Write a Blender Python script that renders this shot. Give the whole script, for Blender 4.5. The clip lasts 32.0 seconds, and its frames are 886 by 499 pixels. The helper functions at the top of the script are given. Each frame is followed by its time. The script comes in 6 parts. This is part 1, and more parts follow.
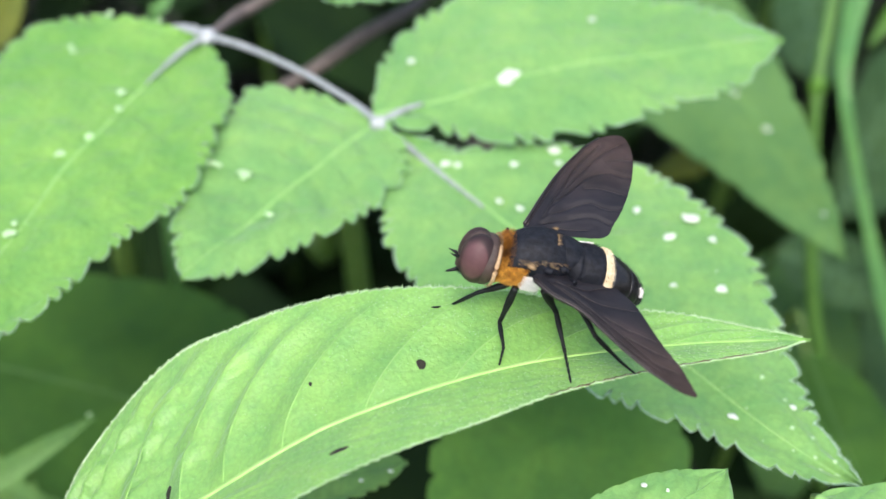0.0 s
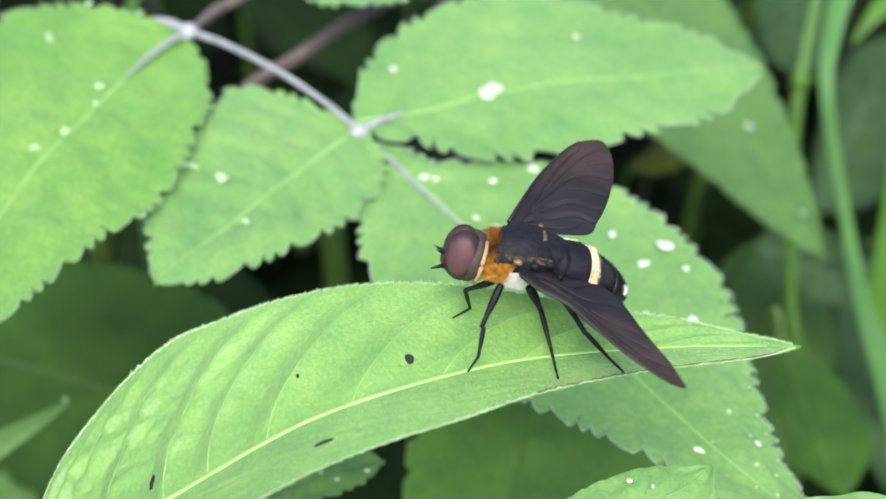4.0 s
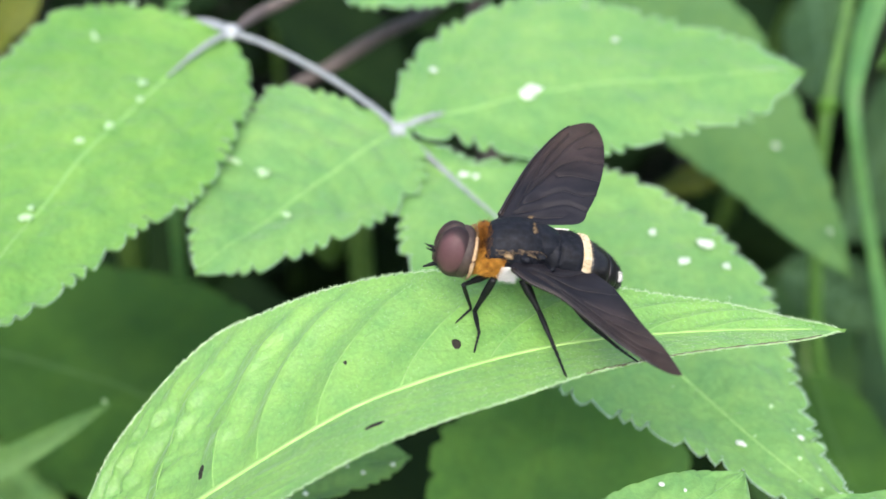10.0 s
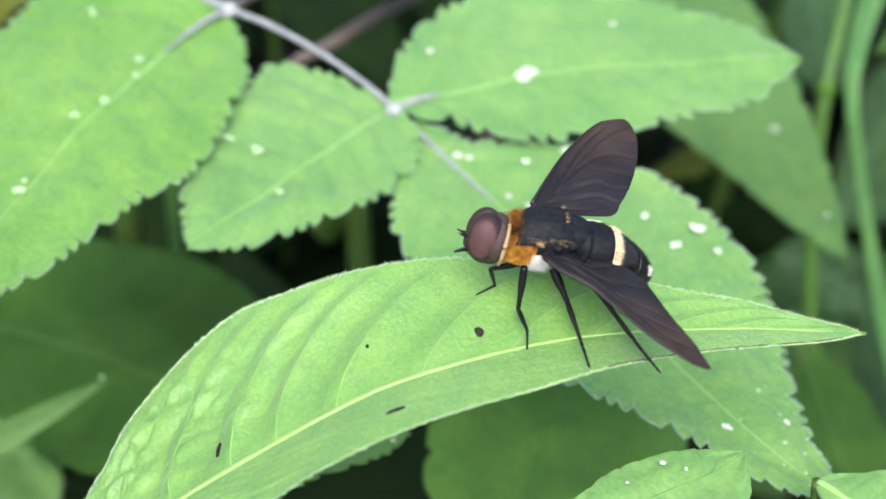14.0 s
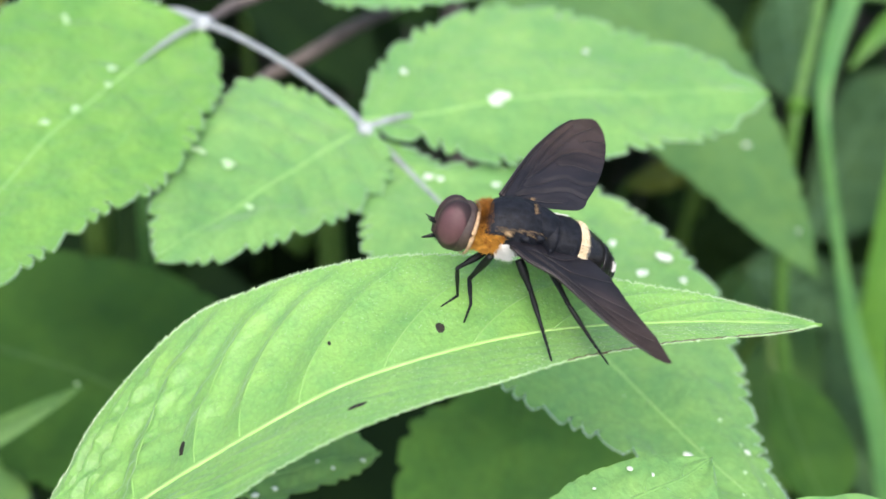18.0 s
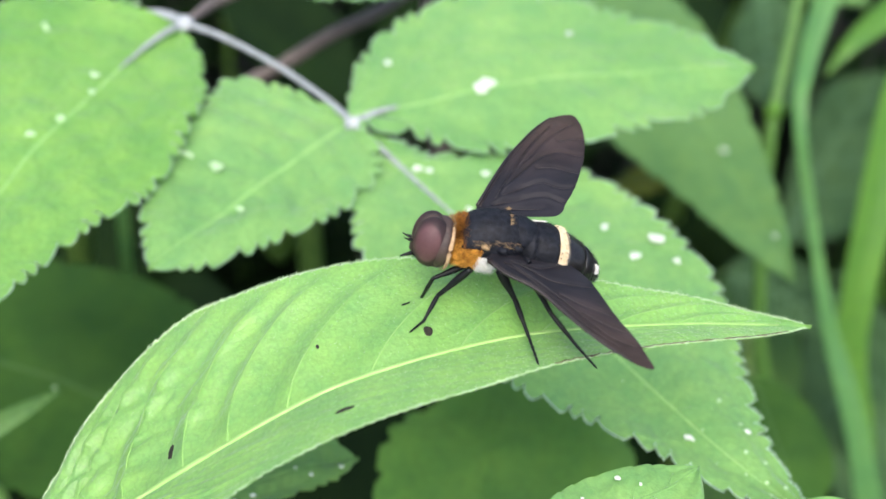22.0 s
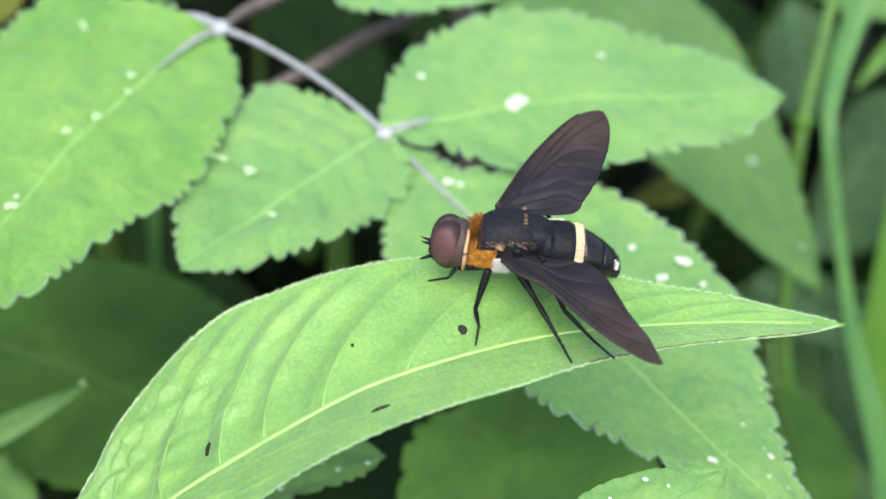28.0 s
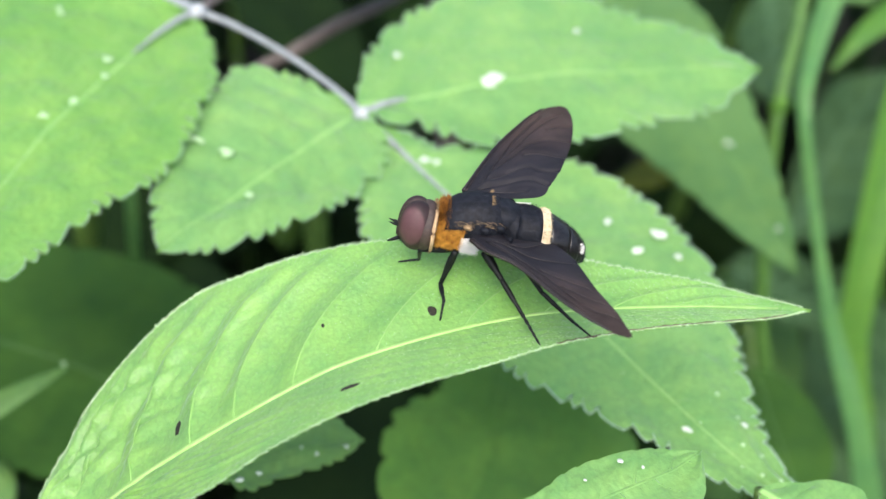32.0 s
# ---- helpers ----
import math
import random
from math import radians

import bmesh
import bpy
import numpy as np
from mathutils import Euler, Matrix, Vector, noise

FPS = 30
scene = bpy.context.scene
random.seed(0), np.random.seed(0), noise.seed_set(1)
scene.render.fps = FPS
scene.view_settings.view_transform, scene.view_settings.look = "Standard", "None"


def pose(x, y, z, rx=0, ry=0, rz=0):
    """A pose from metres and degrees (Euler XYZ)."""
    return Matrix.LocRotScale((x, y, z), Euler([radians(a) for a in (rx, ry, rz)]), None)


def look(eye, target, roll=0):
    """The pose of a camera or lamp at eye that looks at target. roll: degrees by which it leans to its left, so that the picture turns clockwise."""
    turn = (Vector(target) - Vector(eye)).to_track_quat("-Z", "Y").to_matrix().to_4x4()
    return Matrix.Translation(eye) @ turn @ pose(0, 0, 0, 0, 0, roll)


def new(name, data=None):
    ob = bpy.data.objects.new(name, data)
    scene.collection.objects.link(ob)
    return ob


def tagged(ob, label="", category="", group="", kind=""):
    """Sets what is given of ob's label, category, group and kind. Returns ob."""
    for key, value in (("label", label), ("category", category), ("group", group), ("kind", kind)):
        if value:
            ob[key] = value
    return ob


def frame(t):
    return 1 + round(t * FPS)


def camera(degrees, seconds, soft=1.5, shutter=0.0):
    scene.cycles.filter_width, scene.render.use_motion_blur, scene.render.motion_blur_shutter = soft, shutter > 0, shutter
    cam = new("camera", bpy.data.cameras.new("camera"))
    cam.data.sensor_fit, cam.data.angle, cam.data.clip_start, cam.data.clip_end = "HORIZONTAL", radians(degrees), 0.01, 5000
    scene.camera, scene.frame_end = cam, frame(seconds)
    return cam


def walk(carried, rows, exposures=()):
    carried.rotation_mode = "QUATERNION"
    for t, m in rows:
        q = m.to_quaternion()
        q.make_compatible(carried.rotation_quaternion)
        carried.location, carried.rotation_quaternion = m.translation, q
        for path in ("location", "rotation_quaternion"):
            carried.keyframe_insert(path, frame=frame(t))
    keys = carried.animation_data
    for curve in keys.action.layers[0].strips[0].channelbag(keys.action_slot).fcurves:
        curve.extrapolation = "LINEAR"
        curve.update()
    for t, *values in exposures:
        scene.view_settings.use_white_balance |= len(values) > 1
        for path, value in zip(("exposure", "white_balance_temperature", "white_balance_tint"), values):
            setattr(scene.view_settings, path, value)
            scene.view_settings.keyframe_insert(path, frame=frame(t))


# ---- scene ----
MM = 0.001
cam = camera(40, 32.0, 1.5)
# a phone held close: the fly is sharp, what lies behind it goes soft
cam.data.dof.use_dof = True
cam.data.dof.focus_distance = 0.0915
cam.data.dof.aperture_fstop = 25.0
CAMERA_ROWS = [
    (0, pose(-0.00116, 0.00010, 0.50014, 49.86, -0.43, -0.12)), (0.5, pose(-0.00122, 0.00028, 0.50030, 49.66, -0.58, -0.31)),
    (1, pose(-0.00074, 0.00056, 0.50012, 49.49, -0.66, -0.34)), (1.5, pose(-0.00112, 0.00039, 0.49988, 49.25, -0.78, -0.34)),
    (2, pose(-0.00173, 0.00074, 0.50018, 48.67, -0.77, -0.12)), (2.5, pose(-0.00188, 0.00018, 0.49945, 48.81, -0.94, -0.16)),
    (3, pose(-0.00219, 0.00104, 0.50009, 48.64, -1.45, -0.18)), (3.5, pose(-0.00185, 0.00213, 0.50110, 48.67, -1.88, -0.29)),
    (5.5, pose(-0.00093, 0.00086, 0.49983, 49.88, -1.80, -0.55)), (6, pose(-0.00063, 0.00154, 0.50010, 49.67, -2.19, -0.47)),
    (6.5, pose(-0.00088, 0.00112, 0.49964, 49.44, -2.25, -0.40)), (7, pose(-0.00120, 0.00167, 0.49962, 49.21, -2.34, -0.28)),
    (7.5, pose(-0.00134, 0.00201, 0.49969, 49.60, -2.28, -0.42)), (8, pose(-0.00133, 0.00209, 0.50057, 49.61, -2.42, -0.01)),
    (8.5, pose(-0.00223, 0.00015, 0.49952, 50.35, -1.94, 0.48)), (9, pose(-0.00264, -0.00039, 0.49994, 50.06, -1.89, 1.09)),
    (9.5, pose(-0.00328, -0.00110, 0.49903, 50.26, -1.97, 1.10)), (10, pose(-0.00222, -0.00163, 0.49894, 50.66, -2.12, 1.20)),
    (10.5, pose(-0.00275, -0.00044, 0.49981, 50.41, -2.58, 1.04)), (11, pose(-0.00274, -0.00071, 0.49948, 50.46, -2.52, 1.09)),
    (11.5, pose(-0.00318, -0.00088, 0.49934, 50.08, -2.62, 1.22)), (12, pose(-0.00295, -0.00135, 0.49871, 50.27, -2.34, 1.37)),
    (12.5, pose(-0.00404, -0.00128, 0.49908, 49.82, -3.00, 1.39)), (13, pose(-0.00327, -0.00144, 0.49877, 49.90, -2.54, 1.60)),
    (13.5, pose(-0.00269, -0.00220, 0.49894, 49.98, -2.06, 1.41)), (14, pose(-0.00336, -0.00206, 0.49848, 49.86, -2.97, 1.28)),
    (14.5, pose(-0.00320, -0.00167, 0.49863, 49.81, -2.97, 1.19)), (16.5, pose(-0.00413, -0.00033, 0.49988, 49.40, -3.69, 1.30)),
    (17, pose(-0.00435, -0.00180, 0.49919, 49.83, -3.74, 1.11)), (17.5, pose(-0.00409, -0.00144, 0.49925, 49.94, -4.00, 0.77)),
    (18, pose(-0.00315, -0.00089, 0.49951, 50.05, -3.96, 0.54)), (18.5, pose(-0.00365, -0.00004, 0.50036, 49.95, -4.00, 0.35)),
    (19, pose(-0.00233, -0.00137, 0.49985, 50.32, -3.67, 0.61)), (19.5, pose(-0.00341, -0.00200, 0.49885, 50.30, -4.06, 0.36)),
    (20, pose(-0.00300, -0.00177, 0.49889, 50.38, -4.04, 0.06)), (20.5, pose(-0.00310, -0.00091, 0.49988, 49.99, -4.22, 0.11)),
    (21, pose(-0.00308, -0.00063, 0.50010, 50.20, -4.19, -0.07)), (21.5, pose(-0.00179, -0.00167, 0.49948, 50.55, -4.06, -0.04)),
    (22, pose(-0.00252, -0.00120, 0.49994, 50.35, -4.27, -0.18)), (22.5, pose(-0.00231, -0.00084, 0.50031, 50.62, -4.43, -0.30)),
    (23, pose(-0.00254, -0.00144, 0.50016, 51.04, -4.72, -0.61)), (23.5, pose(-0.00205, -0.00169, 0.49973, 51.22, -4.46, -0.45)),
    (24, pose(-0.00236, -0.00099, 0.50051, 50.97, -4.58, -0.41)), (24.5, pose(-0.00274, -0.00187, 0.50015, 50.93, -4.37, -0.05)),
    (25, pose(-0.00204, -0.00283, 0.49925, 51.21, -4.16, 0.19)), (25.5, pose(-0.00144, -0.00137, 0.50127, 50.70, -4.07, 0.13)),
    (27.5, pose(-0.00349, -0.00313, 0.49938, 50.87, -4.47, 1.01)), (28, pose(-0.00336, -0.00265, 0.49996, 50.67, -4.61, 1.40)),
    (28.5, pose(-0.00291, -0.00270, 0.49991, 50.91, -4.41, 1.22)), (29, pose(-0.00503, -0.00207, 0.49978, 50.06, -5.59, 0.88)),
    (29.5, pose(-0.00373, -0.00413, 0.49900, 49.87, -5.45, 1.34)), (30, pose(-0.00424, -0.00432, 0.49831, 50.09, -5.11, 0.58)),
    (30.5, pose(-0.00329, -0.00414, 0.49866, 50.41, -4.94, 0.16)), (31, pose(-0.00360, -0.00273, 0.49973, 50.29, -5.27, 0.24)),
    (31.5, pose(-0.00346, -0.00364, 0.49916, 50.68, -4.72, 0.07)), (32, pose(-0.00281, -0.00308, 0.49978, 50.21, -4.72, 0.40)),
]
walk(cam, CAMERA_ROWS, [(0, 0.92), (32, 0.92)])

# ---- light: bright overcast day ----
world = bpy.data.worlds.new("world")
scene.world = world
world.use_nodes = True
sky = world.node_tree.nodes.new("ShaderNodeTexSky")
sky.sky_type, sky.sun_disc = "NISHITA", False
sky.sun_elevation, sky.sun_rotation = radians(59), radians(185)
sky.air_density, sky.dust_density = 1.0, 4.0
background = world.node_tree.nodes["Background"]
background.inputs["Strength"].default_value = 0.15
world.node_tree.links.new(sky.outputs[0], background.inputs["Color"])
sun = new("sun", bpy.data.lights.new("sun", "SUN"))
sun.data.energy, sun.data.angle, sun.data.color = 1.35, radians(60), (1.0, 0.97, 0.95)
sun.matrix_world = look((-0.08, -0.55, 1.0), (0, 0.05, 0))


# ---- materials ----
def material(name, rough=0.5, metal=0.0, spec=0.5):
    m = bpy.data.materials.new(name)
    m.use_nodes = True
    b = m.node_tree.nodes["Principled BSDF"]
    b.inputs["Roughness"].default_value = rough
    b.inputs["Metallic"].default_value = metal
    b.inputs["Specular IOR Level"].default_value = spec
    return m, m.node_tree.nodes, m.node_tree.links, b


def coords(nodes):
    return nodes.new("ShaderNodeTexCoord").outputs["Object"]


def noise_node(nodes, links, vec, scale, detail=3.0, rough=0.55):
    n = nodes.new("ShaderNodeTexNoise")
    n.inputs["Scale"].default_value, n.inputs["Detail"].default_value, n.inputs["Roughness"].default_value = scale, detail, rough
    links.new(vec, n.inputs["Vector"])
    return n.outputs["Fac"]


def ramp(nodes, links, fac, stops):
    r = nodes.new("ShaderNodeValToRGB")
    e = r.color_ramp.elements
    while len(e) < len(stops):
        e.new(0.5)
    for el, (p, c) in zip(e, stops):
        el.position, el.color = p, (*c, 1)
    links.new(fac, r.inputs["Fac"])
    return r.outputs["Color"]


def mixed(nodes, links, fac, a, b, mode="MIX"):
    m = nodes.new("ShaderNodeMix")
    m.data_type, m.blend_type = "RGBA", mode
    for sock, v in ((m.inputs[0], fac), (m.inputs[6], a), (m.inputs[7], b)):
        if isinstance(v, (int, float)):
            sock.default_value = v
        elif isinstance(v, tuple):
            sock.default_value = (*v, 1)
        else:
            links.new(v, sock)
    return m.outputs[2]


def bumped(nodes, links, b, height, strength, dist):
    n = nodes.new("ShaderNodeBump")
    n.inputs["Strength"].default_value, n.inputs["Distance"].default_value = strength, dist
    links.new(height, n.inputs["Height"])
    links.new(n.outputs["Normal"], b.inputs["Normal"])
    return n


def leaf_material(name, dark, light, rough=0.45, glow=0.3, cell=900, bump=0.5, fuzz=0.0, patch=90, spec=0.4, pucker=0.0):
    """Leaf tissue: broad patches, a fine net of cells, light coming through."""
    m, nodes, links, b = material(name, rough, 0, spec)
    vec = coords(nodes)
    broad = noise_node(nodes, links, vec, patch, 3)
    fine = noise_node(nodes, links, vec, cell * 1.7, 2)
    col = ramp(nodes, links, broad, [(0.3, dark), (0.7, light)])
    v = nodes.new("ShaderNodeTexVoronoi")
    v.feature = "DISTANCE_TO_EDGE"
    v.inputs["Scale"].default_value = cell
    links.new(vec, v.inputs["Vector"])
    mid = noise_node(nodes, links, vec, patch * 5, 4, 0.6)
    mott = ramp(nodes, links, mid, [(0.33, (0.80, 0.88, 0.90)), (0.68, (1.20, 1.10, 0.96))])
    col = mixed(nodes, links, 0.8, col, mott, "MULTIPLY")
    net = ramp(nodes, links, v.outputs["Distance"], [(0.0, (0.72, 0.72, 0.72)), (0.16, (1, 1, 1))])
    col = mixed(nodes, links, 0.25, col, net, "MULTIPLY")
    grain = ramp(nodes, links, fine, [(0.3, (0.86, 0.86, 0.86)), (0.75, (1.12, 1.12, 1.12))])
    col = mixed(nodes, links, 0.7, col, grain, "MULTIPLY")
    links.new(col, b.inputs["Base Color"])
    if fuzz:
        b.inputs["Sheen Weight"].default_value = fuzz
        b.inputs["Sheen Roughness"].default_value = 0.4
        b.inputs["Sheen Tint"].default_value = (0.85, 1, 0.93, 1)
    add = nodes.new("ShaderNodeMath")
    add.operation = "ADD"
    soft = nodes.new("ShaderNodeMath")
    soft.operation, soft.inputs[1].default_value = "MULTIPLY", 0.35
    links.new(v.outputs["Distance"], soft.inputs[0])
    links.new(soft.outputs[0], add.inputs[0])
    links.new(fine, add.inputs[1])
    height = add.outputs[0]
    if pucker:
        fold = nodes.new("ShaderNodeMath")
        fold.operation, fold.inputs[1].default_value = "MULTIPLY_ADD", pucker
        links.new(noise_node(nodes, links, vec, patch * 8, 2, 0.5), fold.inputs[0])
        links.new(height, fold.inputs[2])
        height = fold.outputs[0]
    nb = bumped(nodes, links, b, height, bump, 0.00012)
    t = nodes.new("ShaderNodeBsdfTranslucent")
    tint = mixed(nodes, links, 1.0, col, (1.0, 1.25, 0.45), "MULTIPLY")
    links.new(tint, t.inputs["Color"])
    links.new(nb.outputs["Normal"], t.inputs["Normal"])
    mx = nodes.new("ShaderNodeMixShader")
    mx.inputs[0].default_value = glow
    links.new(b.outputs[0], mx.inputs[1])
    links.new(t.outputs[0], mx.inputs[2])
    links.new(mx.outputs[0], nodes["Material Output"].inputs["Surface"])
    return m


def plain_material(name, dark, light, rough=0.5, scale=600, bump=0.3, depth=0.0001, metal=0.0, spec=0.5):
    m, nodes, links, b = material(name, rough, metal, spec)
    vec = coords(nodes)
    n = noise_node(nodes, links, vec, scale, 4)
    links.new(ramp(nodes, links, n, [(0.3, dark), (0.7, light)]), b.inputs["Base Color"])
    bumped(nodes, links, b, n, bump, depth)
    return m


LEAF_FRONT = leaf_material("fresh_leaf", (0.235, 0.485, 0.122), (0.30, 0.575, 0.165), 0.41, 0.33, 1500, 0.7, 0.45, 70, 0.7, 1.9)
LEAF_VEIN = plain_material("leaf_vein", (0.31, 0.56, 0.14), (0.40, 0.63, 0.20), 0.45)
LEAF_SIDE_VEIN = plain_material("side_vein", (0.235, 0.47, 0.11), (0.29, 0.54, 0.14), 0.45)
LEAF_SOFT = leaf_material("downy_leaf", (0.165, 0.374, 0.110), (0.230, 0.452, 0.145), 0.58, 0.22, 1000, 0.9, 0.6, 60, 0.3, 5.0)
LEAF_SOFT_WARM = leaf_material("yellow_downy_leaf", (0.158, 0.374, 0.079), (0.222, 0.455, 0.108), 0.58, 0.24, 1000, 0.9, 0.5, 60, 0.3, 5.0)
SOFT_VEIN = plain_material("downy_vein", (0.225, 0.465, 0.125), (0.295, 0.54, 0.16), 0.6)
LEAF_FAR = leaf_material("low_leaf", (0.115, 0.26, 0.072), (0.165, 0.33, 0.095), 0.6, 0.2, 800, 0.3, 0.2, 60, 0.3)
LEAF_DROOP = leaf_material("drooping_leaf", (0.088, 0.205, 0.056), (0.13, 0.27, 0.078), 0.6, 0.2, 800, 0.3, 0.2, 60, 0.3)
# Two darker leaf greens, with half and full shade put into the colour.
LEAF_MID = leaf_material("half_shade_toned_leaf", (0.05, 0.13, 0.026), (0.08, 0.18, 0.04), 0.6, 0.2, 700, 0.3, 0.0, 50, 0.35)
LEAF_DARK = leaf_material("shade_toned_leaf", (0.03, 0.09, 0.016), (0.058, 0.15, 0.024), 0.7, 0.25, 700, 0.3, 0.0, 50, 0.2)
# Brighter copy for one low leaf: its half-lit look is put into the colour.
LEAF_LIT = leaf_material("half_lit_toned_leaf", (0.11, 0.275, 0.052), (0.155, 0.34, 0.072), 0.6, 0.4, 700, 0.3, 0.0, 50, 0.3)
# Nearly black green: the deep shade of the undergrowth is put into this colour.
LEAF_DEEP = leaf_material("shade_toned_undergrowth", (0.005, 0.015, 0.0035), (0.012, 0.033, 0.006), 0.75, 0.15, 500, 0.3, 0.0, 30, 0.12)
# Grey-green leaf, its colour darkened further for the shade behind the grass.
LEAF_GREY = leaf_material("shade_toned_dull_leaf", (0.026, 0.075, 0.024), (0.06, 0.13, 0.048), 0.75, 0.15, 500, 0.3, 0.0, 40, 0.3)
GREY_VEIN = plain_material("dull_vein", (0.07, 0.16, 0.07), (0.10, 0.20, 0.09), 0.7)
GRASS = leaf_material("grass_blade", (0.10, 0.275, 0.082), (0.15, 0.345, 0.112), 0.45, 0.3, 500, 0.3, 0.0, 40, 0.4)
GRASS_YELLOW = leaf_material("yellow_grass", (0.10, 0.265, 0.04), (0.145, 0.335, 0.055), 0.45, 0.3, 500, 0.3, 0.0, 40, 0.4)
LEAF_OLIVE = leaf_material("olive_leaf", (0.095, 0.135, 0.014), (0.175, 0.215, 0.03), 0.6, 0.35, 500, 0.3, 0.0, 60, 0.3)
STEM_PALE = plain_material("downy_stem", (0.22, 0.25, 0.255), (0.355, 0.39, 0.40), 0.8, 1500, 0.5)
STEM_PURPLE = plain_material("purple_stem", (0.10, 0.082, 0.076), (0.175, 0.145, 0.132), 0.7, 900, 0.4)
# Stem colour darkened too, to carry the shade of the undergrowth.
UNDER_STEM = plain_material("shade_toned_stem", (0.006, 0.013, 0.004), (0.012, 0.023, 0.007), 0.6, 500, 0.3)
STEM_GREEN = plain_material("green_stem", (0.05, 0.11, 0.018), (0.085, 0.16, 0.03), 0.5, 500, 0.3)
CULM_GREEN = plain_material("grass_stem", (0.06, 0.16, 0.026), (0.10, 0.225, 0.042), 0.5, 500, 0.3)
JOINT_PALE = plain_material("pale_joint", (0.33, 0.36, 0.37), (0.47, 0.50, 0.51), 0.8, 1500, 0.5)
SPECK_FAINT = plain_material("faint_speck", (0.34, 0.56, 0.27), (0.50, 0.70, 0.40), 0.8, 2500, 0.5)
SPECK = plain_material("white_speck", (0.52, 0.62, 0.48), (0.74, 0.80, 0.70), 0.7, 2500, 0.5)
HOLE_EDGE = plain_material("eaten_edge", (0.006, 0.006, 0.003), (0.024, 0.02, 0.009), 0.8, 2500, 0.4)
PALE_HAIR = plain_material("pale_hair", (0.34, 0.54, 0.25), (0.52, 0.69, 0.41), 0.6)
DOWN_HAIR = plain_material("white_down", (0.30, 0.49, 0.33), (0.44, 0.61, 0.47), 0.7)
BROWN_EDGE = plain_material("brown_margin", (0.05, 0.036, 0.016), (0.14, 0.105, 0.045), 0.7, 1800)
# Soil kept nearly black: shade from the plants above is part of this colour.
SOIL = plain_material("shade_dark_soil", (0.005, 0.005, 0.004), (0.014, 0.013, 0.010), 1.0, 60, 0.8, 0.01)
BLACK_HAIR = plain_material("black_pile", (0.004, 0.005, 0.007), (0.016, 0.018, 0.025), 0.55, 2600, 0.8, 0.00008, 0, 0.18)
BLACK_SHELL = plain_material("black_shell", (0.004, 0.004, 0.005), (0.014, 0.012, 0.012), 0.3, 2000, 0.25, 0.00004)
LEG_BLACK = plain_material("black_leg", (0.003, 0.004, 0.004), (0.010, 0.012, 0.012), 0.5, 3000, 0.3, 0.00003, 0, 0.25)
ORANGE_HAIR = plain_material("orange_pile", (0.28, 0.095, 0.007), (0.90, 0.50, 0.075), 0.7, 2600, 0.8, 0.0001)
RUST_HAIR = plain_material("rust_pile", (0.10, 0.034, 0.005), (0.46, 0.19, 0.02), 0.7, 2600, 0.8, 0.0001)
CREAM_HAIR = plain_material("cream_pile", (0.60, 0.46, 0.26), (0.82, 0.72, 0.52), 0.8, 2600, 0.8, 0.0001)
WHITE_HAIR = plain_material("white_pile", (0.75, 0.74, 0.70), (0.9, 0.9, 0.87), 0.8, 2600, 0.8, 0.0001)
ORBIT_TAN = plain_material("tan_rim", (0.34, 0.21, 0.10), (0.58, 0.41, 0.24), 0.8, 2600, 0.8, 0.0001)
TAN_HAIR = plain_material("tan_pile", (0.15, 0.095, 0.042), (0.36, 0.25, 0.125), 0.8, 2600, 0.8, 0.0001)
FACE = plain_material("grey_face", (0.028, 0.018, 0.015), (0.07, 0.045, 0.036), 0.6, 2600, 0.5, 0.00005)


def eye_material():
    """Compound eye: dark brown, fine facets, a soft shine. A pinkish red-brown reflection is put into the colour of its
    outer face.
    """
    m, nodes, links, b = material("compound_eye", 0.5, 0, 0.28)
    vec = coords(nodes)
    n = noise_node(nodes, links, vec, 700, 3)
    place = nodes.new("ShaderNodeMapping")
    place.vector_type = "POINT"
    place.inputs["Scale"].default_value = (1 / (0.86 * MM), 0, 1 / (1.42 * MM))
    place.inputs["Location"].default_value = (-4.36 / 0.86, 0, 1.28 / 1.42)
    links.new(vec, place.inputs["Vector"])
    ln = nodes.new("ShaderNodeVectorMath")
    ln.operation = "LENGTH"
    links.new(place.outputs[0], ln.inputs[0])
    rim = nodes.new("ShaderNodeMapRange")
    rim.interpolation_type = "SMOOTHSTEP"
    rim.inputs["From Min"].default_value, rim.inputs["From Max"].default_value = 0.86, 1.16
    links.new(ln.outputs["Value"], rim.inputs["Value"])
    pink_sheen = ramp(nodes, links, n, [(0.3, (0.08, 0.039, 0.041)), (0.7, (0.122, 0.061, 0.064))])
    dark = ramp(nodes, links, n, [(0.3, (0.02, 0.012, 0.012)), (0.7, (0.04, 0.024, 0.024))])
    links.new(mixed(nodes, links, rim.outputs[0], pink_sheen, dark), b.inputs["Base Color"])
    v = nodes.new("ShaderNodeTexVoronoi")
    v.inputs["Scale"].default_value = 16000
    links.new(vec, v.inputs["Vector"])
    bumped(nodes, links, b, v.outputs["Distance"], 0.25, 0.00002)
    return m


